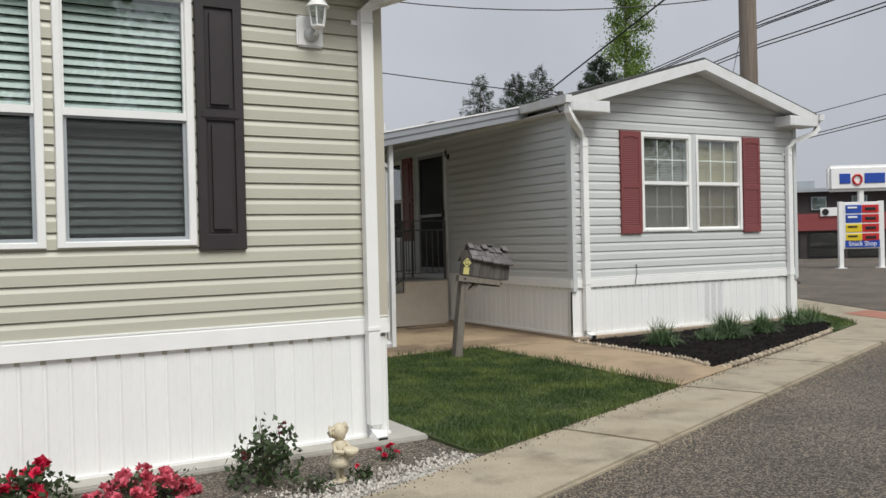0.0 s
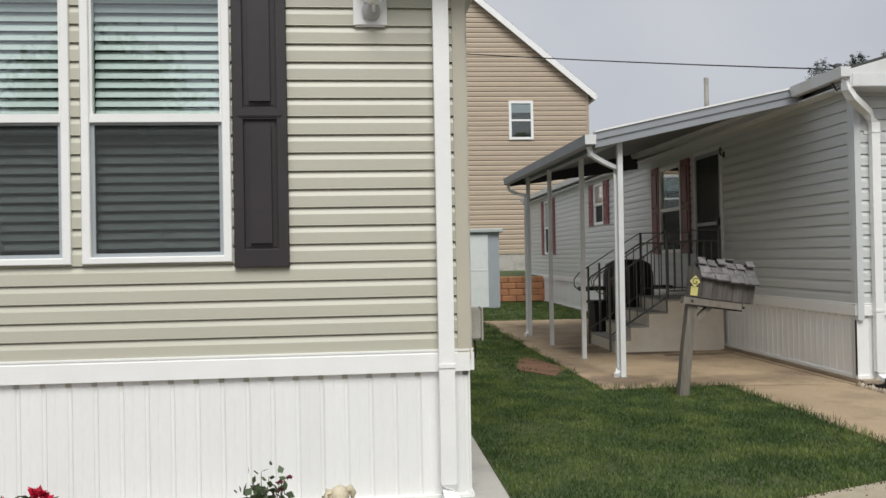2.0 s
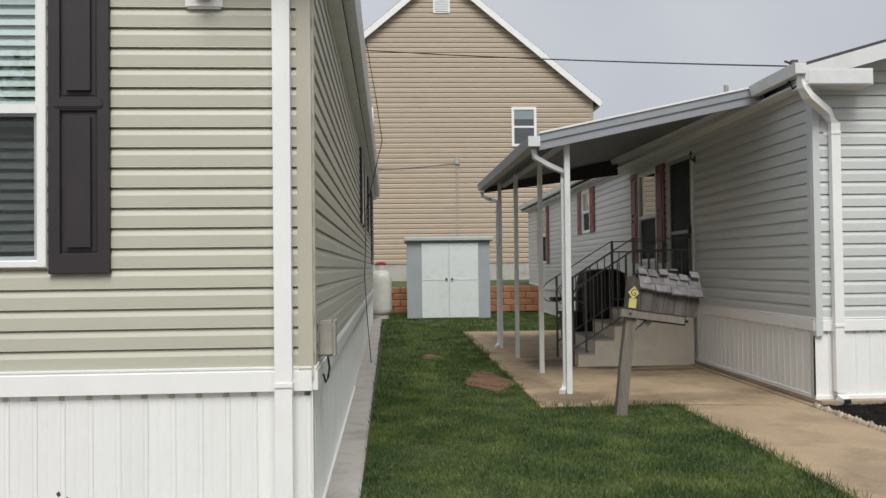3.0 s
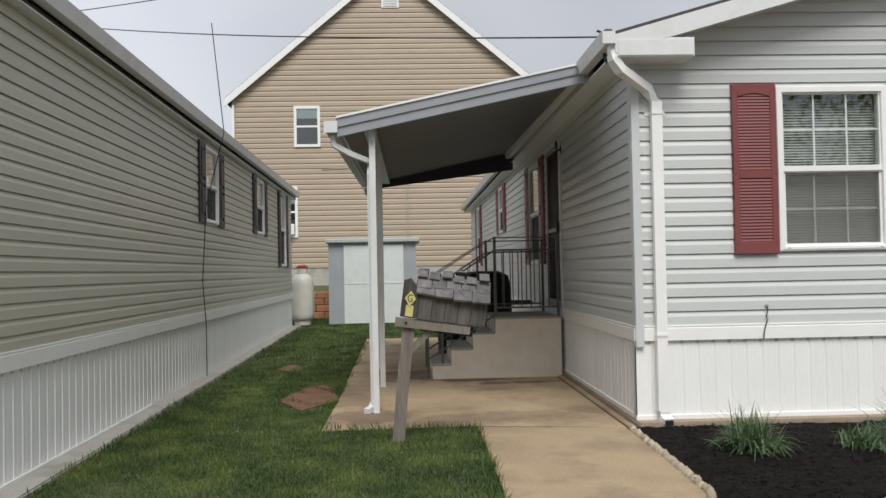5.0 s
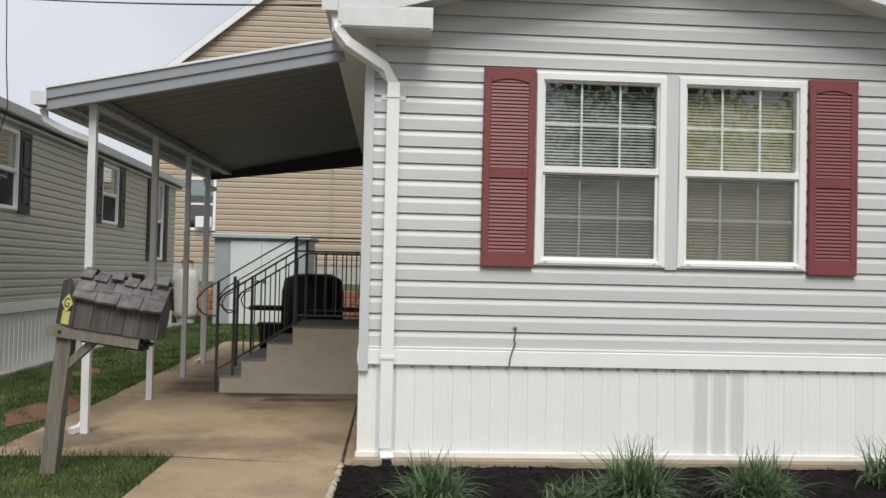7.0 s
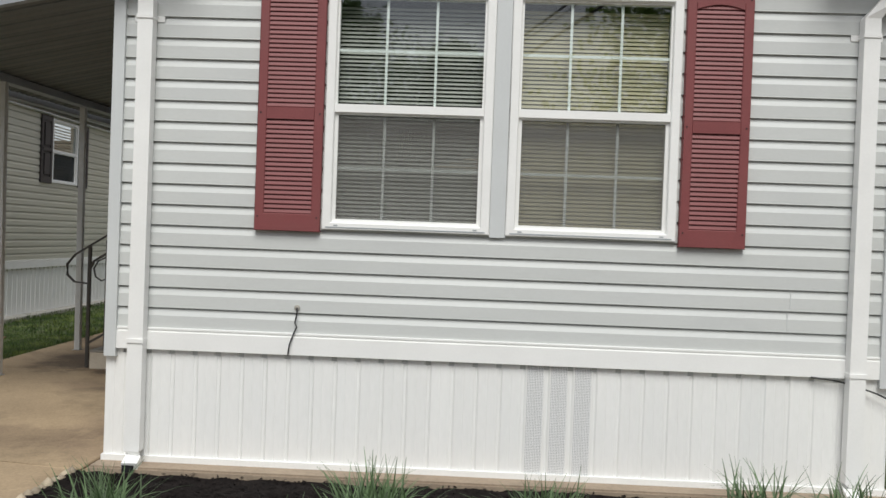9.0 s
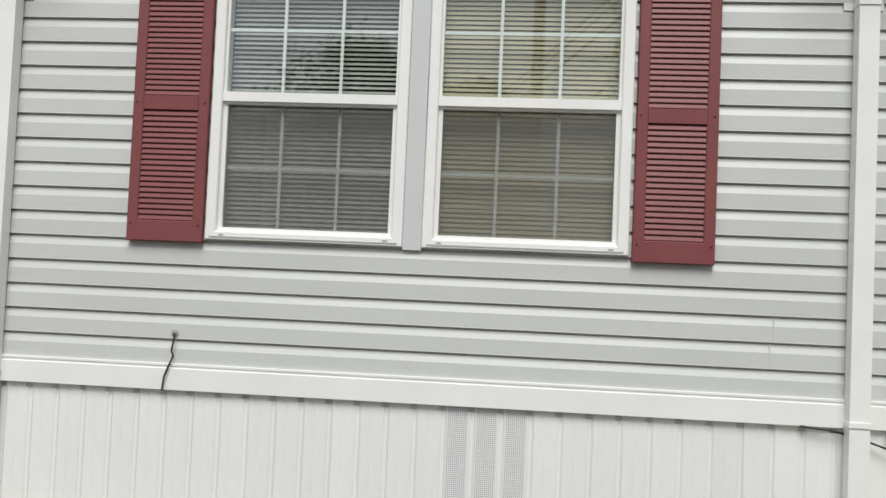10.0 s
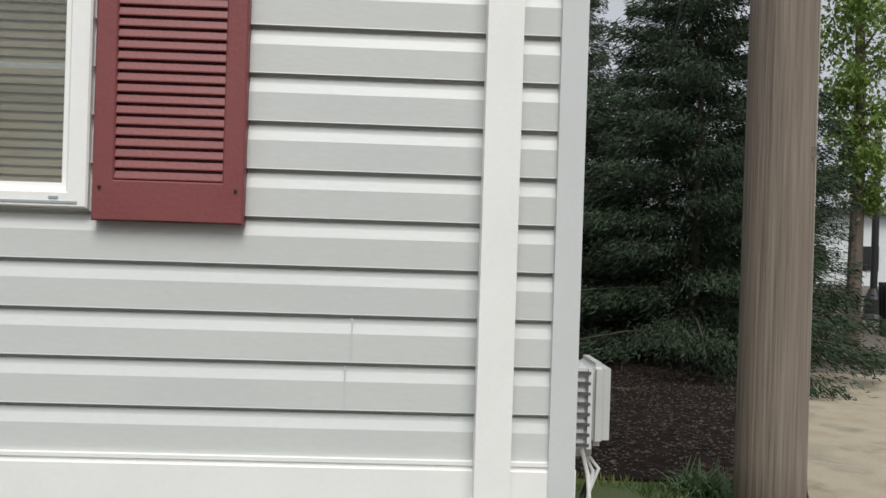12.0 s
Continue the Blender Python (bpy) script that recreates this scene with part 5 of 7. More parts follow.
part("floor_board", boxes((0.0, 0.6, -0.15, 0.15, -0.018, 0.004)), M["old_wood"], mail, "", ex)
part("metal_box", soft_box(0.02, 0.56, -0.12, 0.12, -0.1, -0.02, 0.03, 2), M["black"], mail, "dark metal underside", ex)
for i in range(5):
    part("wall_board", boxes((0.0 + 0.122 * i + 0.002, 0.12 + 0.122 * i, -0.155, -0.137, -0.01 - 0.004 * (i % 2), 0.215)), M["old_wood"], mail, "", ex)
    part("wall_board", boxes((0.0 + 0.122 * i + 0.002, 0.12 + 0.122 * i, 0.137, 0.155, -0.01, 0.215)), M["old_wood"], mail, "", ex)
for x in (-0.016, 0.612):
    bm = bmesh.new()
    pr = [(-0.15, -0.01), (0.15, -0.01), (0.15, 0.2), (0.0, 0.3), (-0.15, 0.2)]
    a = [bm.verts.new((x, y, z)) for y, z in pr]
    b = [bm.verts.new((x + 0.016, y, z)) for y, z in pr]
    bm.faces.new(a)
    bm.faces.new(b[::-1])
    for i in range(5):
        j = (i + 1) % 5
        bm.faces.new((a[i], a[j], b[j], b[i]))
    part("gable_board", bm, M["old_wood"], mail, "", ex)
for side in (-1, 1):
    for row, (n, y0, y1, z0, z1) in enumerate(((4, 0.2, 0.105, 0.165, 0.245), (5, 0.135, 0.02, 0.225, 0.318))):
        for i in range(n):
            w = 0.69 / n
            xa = -0.04 + w * i
            jit = 0.014 * math.sin(7.3 * i + row * 3 + side)
            bm = bmesh.new()
            v = [bm.verts.new(p) for p in ((xa + 0.003, side * (y0 + jit), z0 - jit), (xa + w - 0.003, side * (y0 + jit), z0 - jit * 0.3), (xa + w - 0.003, side * y1, z1), (xa + 0.003, side * y1, z1))]
            f = bm.faces.new(v)
            out = bmesh.ops.extrude_face_region(bm, geom=[f])
            for q in out["geom"]:
                if isinstance(q, bmesh.types.BMVert):
                    q.co += Vector((0, side * 0.009, 0.014))
            part("shingle", bm, M["old_shingle"], mail, "", ex)
for i in range(6):
    for side in (-1, 1):
        part("ridge_shingle", soft_box(-0.04 + 0.115 * i, 0.055 + 0.115 * i, -0.095, 0.004, 0.0, 0.016, 0.003), M["old_shingle"], mail, "", ex @ pose(0, 0, 0.352 + 0.006 * math.sin(i * 4.1), 0, 3 * math.sin(i * 2.3), 0) @ pose(0, 0, 0, 36, 0, 180 if side > 0 else 0) @ pose(-0.6 if side > 0 else 0, 0, 0))
# end door standing ajar, with its letter card
aj = ex @ pose(-0.012, -0.155, 0, 0, 0, 150)
bm = bmesh.new()
pr = [(0.0, -0.01), (0.17, -0.01), (0.17, 0.27), (0.10, 0.29), (0.0, 0.21)]
a = [bm.verts.new((x, -0.008, z)) for x, z in pr]
b = [bm.verts.new((x, 0.008, z)) for x, z in pr]
bm.faces.new(a)
bm.faces.new(b[::-1])
for i in range(5):
    j = (i + 1) % 5
    bm.faces.new((a[i], a[j], b[j], b[i]))
part("end_door", bm, M["old_wood"], mail, "weathered end door standing ajar", aj)
part("sign_plate", boxes((0.035, 0.115, 0.0082, 0.0125, 0.0, 0.085)), M["yellow"], mail, "pale yellow card", aj)
bm = boxes((-0.042, 0.042, 0.013, 0.018, -0.042, 0.042))
bmesh.ops.rotate(bm, cent=(0, 0, 0), matrix=Matrix.Rotation(radians(45), 3, "Y"), verts=bm.verts)
part("letter_tile", bm, M["yellow"], mail, "yellow diamond tile", aj @ pose(0.075, 0, 0.135))
text_part("letter", "G", 0.085, M["black"], mail, aj @ pose(0.075, 0.0185, 0.135, 90, 0, 180), "black letter", 0.001)

# ---------------- shed, tank ----------------
shed = empty("garden_shed", pose(-2.9, 14.4, zg(0, 14.4)), "grey steel garden shed with white double doors", "shed")
part("body", boxes((-1.13, 1.1, 0.02, 1.9, 0.0, 2.08)), M["steel_grey"], shed)
part("roof", soft_box(-1.2, 1.2, -0.1, 2.0, 2.08, 2.19, 0.02, 1), M["steel_sage"], shed, "sage green flat roof edge")
for x0, x1, k in ((-0.735, -0.005, 1), (0.005, 0.78, -1)):
    d = part("door", boxes((x0, x1, -0.01, 0.02, 0.03, 2.02)), M["steel_white"], shed, "white ribbed steel door")
    part("door_rail", boxes((x0, x1, -0.018, -0.01, 1.03, 1.06)), M["steel_white"], d)
    part("door_frame", boxes((x0, x0 + 0.03, -0.02, -0.01, 0.03, 2.02), (x1 - 0.03, x1, -0.02, -0.01, 0.03, 2.02)), M["steel_white"], d)
    part("handle", boxes((-0.1 if k > 0 else 0.05, -0.05 if k > 0 else 0.1, -0.05, -0.02, 1.04, 1.08)), M["black"], d)
for i in range(5):
    for x in (-1.1 + 0.075 * i, 0.82 + 0.06 * i):
        part("rib", boxes((x, x + 0.02, 0.008, 0.022, 0.02, 2.06)), M["steel_grey"], shed)
tank = empty("propane_tank", pose(-4.74, 14.75, zg(0, 14.75)) @ Matrix.Diagonal((1.08, 1.08, 0.96, 1)), "off-white upright propane tank with red valve cap", "tank")
part("shell", lathe(bmesh.new(), [(0.15, 0.1), (0.22, 0.12), (0.265, 0.2), (0.27, 0.3), (0.27, 1.05), (0.255, 1.2), (0.2, 1.32), (0.1, 1.38), (0.02, 1.39)], 28), M["tank"], tank, "", None, True)
part("foot_ring", lathe(bmesh.new(), [(0.2, 0.0), (0.2, 0.13), (0.18, 0.13)], 24), M["tank"], tank)
part("collar", lathe(bmesh.new(), [(0.13, 1.34), (0.13, 1.52), (0.12, 1.52), (0.12, 1.36)], 20), M["tank"], tank)
part("valve_cap", lathe(bmesh.new(), [(0.14, 1.52), (0.14, 1.56), (0.08, 1.6), (0.02, 1.61)], 20), M["red_plastic"], tank, "red cap")

# ---------------- house on the terrace ----------------
far = empty("gable_house", pose(0, 24.6, 0), "three-storey beige vinyl house with white trim behind the yard", "house")
gx0, gx1, gz0, ge = -8.5, 3.4, 1.36, 8.05
gmid, gr = (gx0 + gx1) / 2, 13.0
bm = bmesh.new()
pr = [(gx0, 0.5), (gx1, 0.5), (gx1, ge), (gmid, gr - 0.05), (gx0, ge)]
a = [bm.verts.new((x, 0.02, z)) for x, z in pr]
b = [bm.verts.new((x, 10, z)) for x, z in pr]
bm.faces.new(a)
bm.faces.new(b[::-1])
for i in range(5):
    j = (i + 1) % 5
    bm.faces.new((a[i], a[j], b[j], b[i]))
gw = part("wall", bm, M["siding_beige"], far, "beige vinyl siding")
z, cc = gz0 + 0.25, 0.196
while z < gr - 0.3:
    x0, x1 = gx0, gx1
    if z + 0.1 > ge:
        k = (z + 0.07 - ge) / (gr - ge) * (gmid - gx0)
        x0, x1 = gx0 + k, gx1 - k
    if x1 - x0 < 0.3:
        break
    part("siding_board", extrude_profile(bmesh.new(), [(0.02, 0), (-0.026, 0), (-0.024, cc * 0.62), (-0.012, cc * 0.8), (-0.008, cc - 0.028), (0.012, cc - 0.024), (0.012, cc + 0.004), (0.02, cc + 0.004)], x0, x1), M["siding_beige"], gw, "", pose(0, 0, z))
    z += cc
part("foundation", boxes((gx0, gx1, 0.0, 0.05, 0.9, gz0 + 0.25)), M["concrete"], far, "grey foundation strip")
for s, xe in ((-1, gx0 - 0.25), (1, gx1 + 0.25)):
    ze = ge - 0.25 * (gr - ge) / (gmid - gx0)
    for y0, y1, dz0, dz1, ms, nm in ((-0.22, 10.2, 0.0, 0.12, "shingle", "roof"), (-0.24, -0.2, -0.2, 0.1, "white", "rake_board"), (-0.2, 0.05, -0.06, -0.01, "white", "soffit")):
        bm = bmesh.new()
        pr = [(xe, ze + dz0), (gmid, gr + dz0), (gmid, gr + dz1), (xe, ze + dz1)]
        a = [bm.verts.new((x, y0, z)) for x, z in pr]
        b = [bm.verts.new((x, y1, z)) for x, z in pr]
        bm.faces.new(a)
        bm.faces.new(b[::-1])
        for i in range(4):
            j = (i + 1) % 4
            bm.faces.new((a[i], a[j], b[j], b[i]))
        part(nm, bm, M[ms], far, "white rake board" if nm == "rake_board" else "")
    part("corner_post", boxes((*sorted((gx0 if s < 0 else gx1, (gx0 if s < 0 else gx1) - s * 0.12)), -0.03, 0.02, gz0, ge)), M["siding_beige"], far)
part("gutter", boxes((gx1 + 0.2, gx1 + 0.34, -0.1, 10, ge - 0.3, ge - 0.16)), M["white"], far)
part("downspout", rod([(gx0 + 0.05, -0.06, ge - 0.3), (gx0 + 0.05, -0.06, 1.5)], 0.09, 0.07), M["white"], far)
for x0, x1, z0, z1, ac in ((0.16, 1.14, 6.14, 7.68, 0), (-6.2, -5.22, 6.14, 7.68, 0), (-7.2, -6.1, 2.75, 4.66, 1)):
    zm = (z0 + z1) / 2
    w = part("window", boxes((x0, x0 + 0.1, -0.07, 0.02, z0, z1), (x1 - 0.1, x1, -0.07, 0.02, z0, z1), (x0 + 0.1, x1 - 0.1, -0.07, 0.02, z1 - 0.1, z1), (x0 + 0.1, x1 - 0.1, -0.07, 0.02, z0, z0 + 0.1), (x0 + 0.1, x1 - 0.1, -0.06, 0.02, zm - 0.035, zm + 0.035)), M["white"], far, "white double-hung window")
    part("pane", boxes((x0 + 0.09, x1 - 0.09, -0.05, -0.045, z0 + 0.09, z1 - 0.09)), M["glass"], w)
    # no room here: a thin dark sheet gives the pane its unlit depth
    part("room", boxes((x0 + 0.06, x1 - 0.06, -0.034, -0.03, z0 + 0.06, z1 - 0.06)), M["dark"], w, "dark sheet imitating an unlit room behind the glass")
    part("blind", boxes((x0 + 0.1, x1 - 0.1, -0.039, -0.036, zm + 0.3, z1 - 0.1)), M["steel_grey"], w, "grey lowered blind")
    if ac:
        part("air_conditioner", soft_box(x0 + 0.42, x1 - 0.12, -0.22, 0.0, z0 + 0.1, z0 + 0.5, 0.02), M["white"], w, "white window air conditioner")
vt = part("gable_vent", boxes((-2.85, -2.2, -0.05, 0.02, 11.38, 12.25)), M["white"], far, "white gable vent")
for i in range(8):
    part("slat", boxes((-2.79, -2.26, -0.07, -0.04, 11.44 + 0.095 * i, 11.5 + 0.095 * i)), M["steel_white"], vt)
part("conduit", rod([(-2.0, -0.05, 5.5), (-2.0, -0.05, 2.6)], 0.05), M["treads"], far, "thin cable riser")
part("meter", soft_box(-2.08, -1.9, -0.1, 0.0, 5.45, 5.7, 0.02), M["steel_grey"], far)
part("conduit", rod([(-5.2, -0.03, 5.28), (-3.6, -0.03, 5.36), (-2.0, -0.03, 5.5)], 0.03), M["treads"], far)

# ---------------- flower beds ----------------
bed_pts = [(-0.1, -0.17), (-0.13, -1.2), (-0.17, -2.3), (-0.36, -2.9), (0.6, -2.57), (1.8, -2.1), (3.0, -1.62), (3.7, -1.3), (4.35, -0.8), (4.6, -0.18)]
def bed_z(x, y):
    return 0.02 + 0.025 * noise.noise((x * 2.1, y * 2.1, 1.0)) + 0.02 * noise.noise((x * 11, y * 11, 2.0))


tagged(part("mulch_bed", fill_poly(bed_pts, bed_z, -0.15, 0.12), M["mulch"]), "dark bark mulch bed in front of the grey home", "flower bed", kind="structure")


def inside(pts, xy):
    ok = np.zeros(len(xy), bool)
    for (xa, ya), (xb, yb) in zip(pts, pts[1:] + pts[:1]):
        hit = ((ya > xy[:, 1]) != (yb > xy[:, 1])) & (xy[:, 0] < (xb - xa) * (xy[:, 1] - ya) / ((yb - ya) or 1e-9) + xa)
        ok ^= hit
    return ok


def scatter(pts, per_m2, rng):
    p = np.array(pts)
    lo, hi = p.min(0), p.max(0)
    n = int(per_m2 * np.prod(hi - lo))
    xy = lo + rng.random((n, 2)) * (hi - lo)
    return xy[inside(pts, xy)]


rng = np.random.default_rng(5)
xy = scatter(bed_pts, 900, rng)
c = np.c_[xy, [bed_z(x, y) + 0.006 for x, y in xy]]
d = unit(len(c), rng) * [1, 1, 0.35]
L = rng.uniform(0.02, 0.06, (len(c), 1))
w = np.cross(d, [0, 0, 1.0]) * L * 0.22
tagged(cards("bark_chips", c, d * L, w + [0, 0, 0.002], M["mulch"]), "loose dark bark chips", "mulch", kind="stuff")


def stone(bm_seed, sx_, sy_, sz_):
    r = random.Random(bm_seed)
    bm = bmesh.new()
    bmesh.ops.create_icosphere(bm, subdivisions=1, radius=1.0)
    for v in bm.verts:
        v.co = Vector((v.co.x * sx_, v.co.y * sy_, v.co.z * sz_)) * (1 + r.uniform(-0.16, 0.16))
    return bm


border = empty("bed_border", None, "border of tan scalloped concrete edgers and stones", "garden edging", kind="structure")
st = [mesh_of(stone(k, 0.04, 0.034, 0.042), "edging_stone", M["stone"], True) for k in range(6)]
lg = [mesh_of(stone(20 + k, 0.036, 0.034, 0.05), "edger", M["stone"], True) for k in range(4)]
def along(pts, step):
    out, carry = [], 0.0
    for (xa, ya), (xb, yb) in zip(pts, pts[1:]):
        ln, t = math.hypot(xb - xa, yb - ya), carry
        while t < ln:
            out.append((xa + (xb - xa) * t / ln, ya + (yb - ya) * t / ln, math.degrees(math.atan2(yb - ya, xb - xa))))
            t += step
        carry = t - ln
    return out


for i, (x, y, a) in enumerate(along([(-0.1, -0.2), (-0.13, -1.2), (-0.17, -2.3), (-0.36, -2.86)], 0.066)):
    part("edger", lg[i % 4], M["stone"], border, "", pose(x, y, 0.0 + 0.006 * math.sin(i * 2.1), 0, 0, a))
for i, (x, y, a) in enumerate(along([(-0.3, -2.92), (0.6, -2.58), (1.8, -2.11), (3.0, -1.63), (3.7, -1.32)], 0.078)):
    part("edging_stone", st[i % 6], M["stone"], border, "", pose(x + 0.02, y - 0.05, -0.004 + 0.01 * math.sin(i * 2.7), 0, 0, a + 40 * math.sin(i * 1.7)))


def lily(name, x, y, n, length, seed, label, z=0.02):
    """A clump of arching strap leaves."""
    r = np.random.default_rng(seed)
    segs, vs, fs = 5, [], []
    for i in range(n):
        a, lean = r.random() * 2 * math.pi, r.uniform(0.05, 1.25) ** 0.75
        ln, wd = length * r.uniform(0.6, 1.1), r.uniform(0.004, 0.009)
        bx, by_ = r.normal(0, 0.07, 2)
        side = Vector((-math.sin(a), math.cos(a), 0)) * wd
        p, el = Vector((bx, by_, 0)), math.pi / 2 - lean * 0.75
        base = len(vs)
        for k in range(segs + 1):
            wk = max(0.12, 1 - (k / segs) ** 2)
            vs += [tuple(p - side * wk), tuple(p + side * wk)]
            p = p + Vector((math.cos(a) * math.cos(el), math.sin(a) * math.cos(el), math.sin(el))) * ln / segs
            el -= lean * r.uniform(0.2, 0.55)
        fs += [(base + 2 * k, base + 2 * k + 1, base + 2 * k + 3, base + 2 * k + 2) for k in range(segs)]
    me = bpy.data.meshes.new(name)
    me.from_pydata(vs, [], fs)
    me.materials.append(M["lily"])
    ob = new(name, me)
    ob.matrix_basis = pose(x, y, z)
    return tagged(ob, label, "plant", "clumps in the mulch bed")


lily("daylily_clump", 0.52, -1.2, 380, 0.37, 1, "green daylily clump in dark mulch")
lily("daylily_clump", 1.78, -1.15, 560, 0.41, 2, "large pale green daylily clump in dark mulch")
lily("daylily_clump", 1.36, -1.2, 160, 0.23, 3, "small low daylily clump in dark mulch")
lily("daylily_clump", 2.6, -1.05, 380, 0.35, 4, "green daylily clump near the vent panels")
lily("daylily_clump", 3.75, -0.62, 200, 0.36, 6, "ragged grass clump at the bed's end")
lily("daylily_clump", 4.2, -0.6, 200, 0.34, 7, "ragged grass clump at the bed's end")
lily("weed_clump", 6.0, 2.75, 310, 0.2, 8, "thin weeds at the foot of the utility pole")

xy = scatter([(4.8, 3.05), (6.6, 3.0), (9.0, 8.3), (8.0, 9.0), (4.8, 9.0)], 900, rng)
c = np.c_[xy, [0.036 + 0.03 * noise.noise((x * 2, y * 2, 7)) for x, y in xy]]
d = unit(len(c), rng) * [1, 1, 0.3]
L = rng.uniform(0.015, 0.05, (len(c), 1))
tagged(cards("leaf_litter", c, d * L, np.cross(d, [0, 0, 1.0]) * L * 0.3 + [0, 0, 0.002], M["litter"]), "dry brown leaves and twigs under the conifers", "leaf litter", kind="stuff")

# gravel bed by the tan home, falling a little towards its wall
def gravel_z(x, y):
    k = max(0.0, min(1.0, (y - walk_in(x)) / (-3.95 - walk_in(x))))
    return -0.012 - 0.085 * k + 0.006 * noise.noise((x * 3, y * 3, 0))


grav = [(-9.5, -3.93), (-4.46, -3.93), (-4.40, walk_in(-4.4) + 0.03), (-9.5, walk_in(-9.5) + 0.01)]
tagged(part("gravel_bed", fill_poly(grav, gravel_z, -0.18, 0.16), M["concrete"]), "pebble bed in front of the tan home", "flower bed", kind="structure")
xy = scatter([(-9.48, -3.95), (-4.48, -3.95), (-4.42, walk_in(-4.4) + 0.04), (-9.48, walk_in(-9.48) + 0.02)], 1500, rng)
octa = np.array([(1, 0, 0), (0, 1, 0), (-1, 0, 0), (0, -1, 0), (0, 0, 1), (0, 0, -1)], float)
tri = np.array([(0, 1, 4), (1, 2, 4), (2, 3, 4), (3, 0, 4), (1, 0, 5), (2, 1, 5), (3, 2, 5), (0, 3, 5)])
n = len(xy)
sc = rng.uniform(0.008, 0.02, (n, 1, 1)) * rng.uniform(0.6, 1.2, (n, 1, 3))
an = rng.random(n) * 6.28
rot = np.stack([np.stack([np.cos(an), -np.sin(an), 0 * an], 1), np.stack([np.sin(an), np.cos(an), 0 * an], 1), np.stack([0 * an, 0 * an, 0 * an + 1], 1)], 1)
vv = np.einsum("nij,nkj->nki", rot, octa[None] * sc * (1 + rng.uniform(-0.25, 0.25, (n, 6, 1)))) + np.c_[xy, [gravel_z(px, py) for px, py in xy] + rng.uniform(0.0, 0.014, n)][:, None]
me = bpy.data.meshes.new("pebbles")
me.from_pydata(vv.reshape(-1, 3).tolist(), [], (tri[None] + 6 * np.arange(n)[:, None, None]).reshape(-1, 3).tolist())
me.materials.append(M["gravel"])
me.polygons.foreach_set("use_smooth", [True] * len(me.polygons))
tagged(new("pebbles", me), "loose grey and tan pebbles", "gravel", kind="stuff")


def pebble_mesh(name, xy, z, lo, hi, material, seed):
    """Loose stones as small rough octahedra."""
    r = np.random.default_rng(seed)
    k = len(xy)
    size = r.uniform(lo, hi, (k, 1, 1)) * r.uniform(0.6, 1.2, (k, 1, 3))
    v = octa[None] * size * (1 + r.uniform(-0.3, 0.3, (k, 6, 1))) + np.c_[xy, np.full(k, z)][:, None]
    m_ = bpy.data.meshes.new(name)
    m_.from_pydata(v.reshape(-1, 3).tolist(), [], (tri[None] + 6 * np.arange(k)[:, None, None]).reshape(-1, 3).tolist())
    m_.materials.append(material)
    return new(name, m_)


gr = np.random.default_rng(77)
u = gr.uniform(-7.5, 9.0, 5200)
dd = 0.83 + gr.exponential(0.13, 5200)
kerb = np.c_[-3.5 + UD.x * u + UN.x * dd, walk_in(-3.5) + UD.y * u + UN.y * dd]
tagged(pebble_mesh("kerb_grit", kerb, -0.03, 0.003, 0.011, M["grit"], 78), "loose grit and small stones along the kerb", "gravel", kind="stuff")
u = gr.uniform(-7.5, 6.0, 1500)
dd = gr.exponential(0.05, 1500)
spill = np.c_[-3.5 + UD.x * u + UN.x * dd, walk_in(-3.5) + UD.y * u + UN.y * dd]
tagged(pebble_mesh("path_crumbs", spill, 0.003, 0.002, 0.008, M["soil_dark"], 79), "soil crumbs along the sidewalk's lawn edge", "soil", kind="stuff")


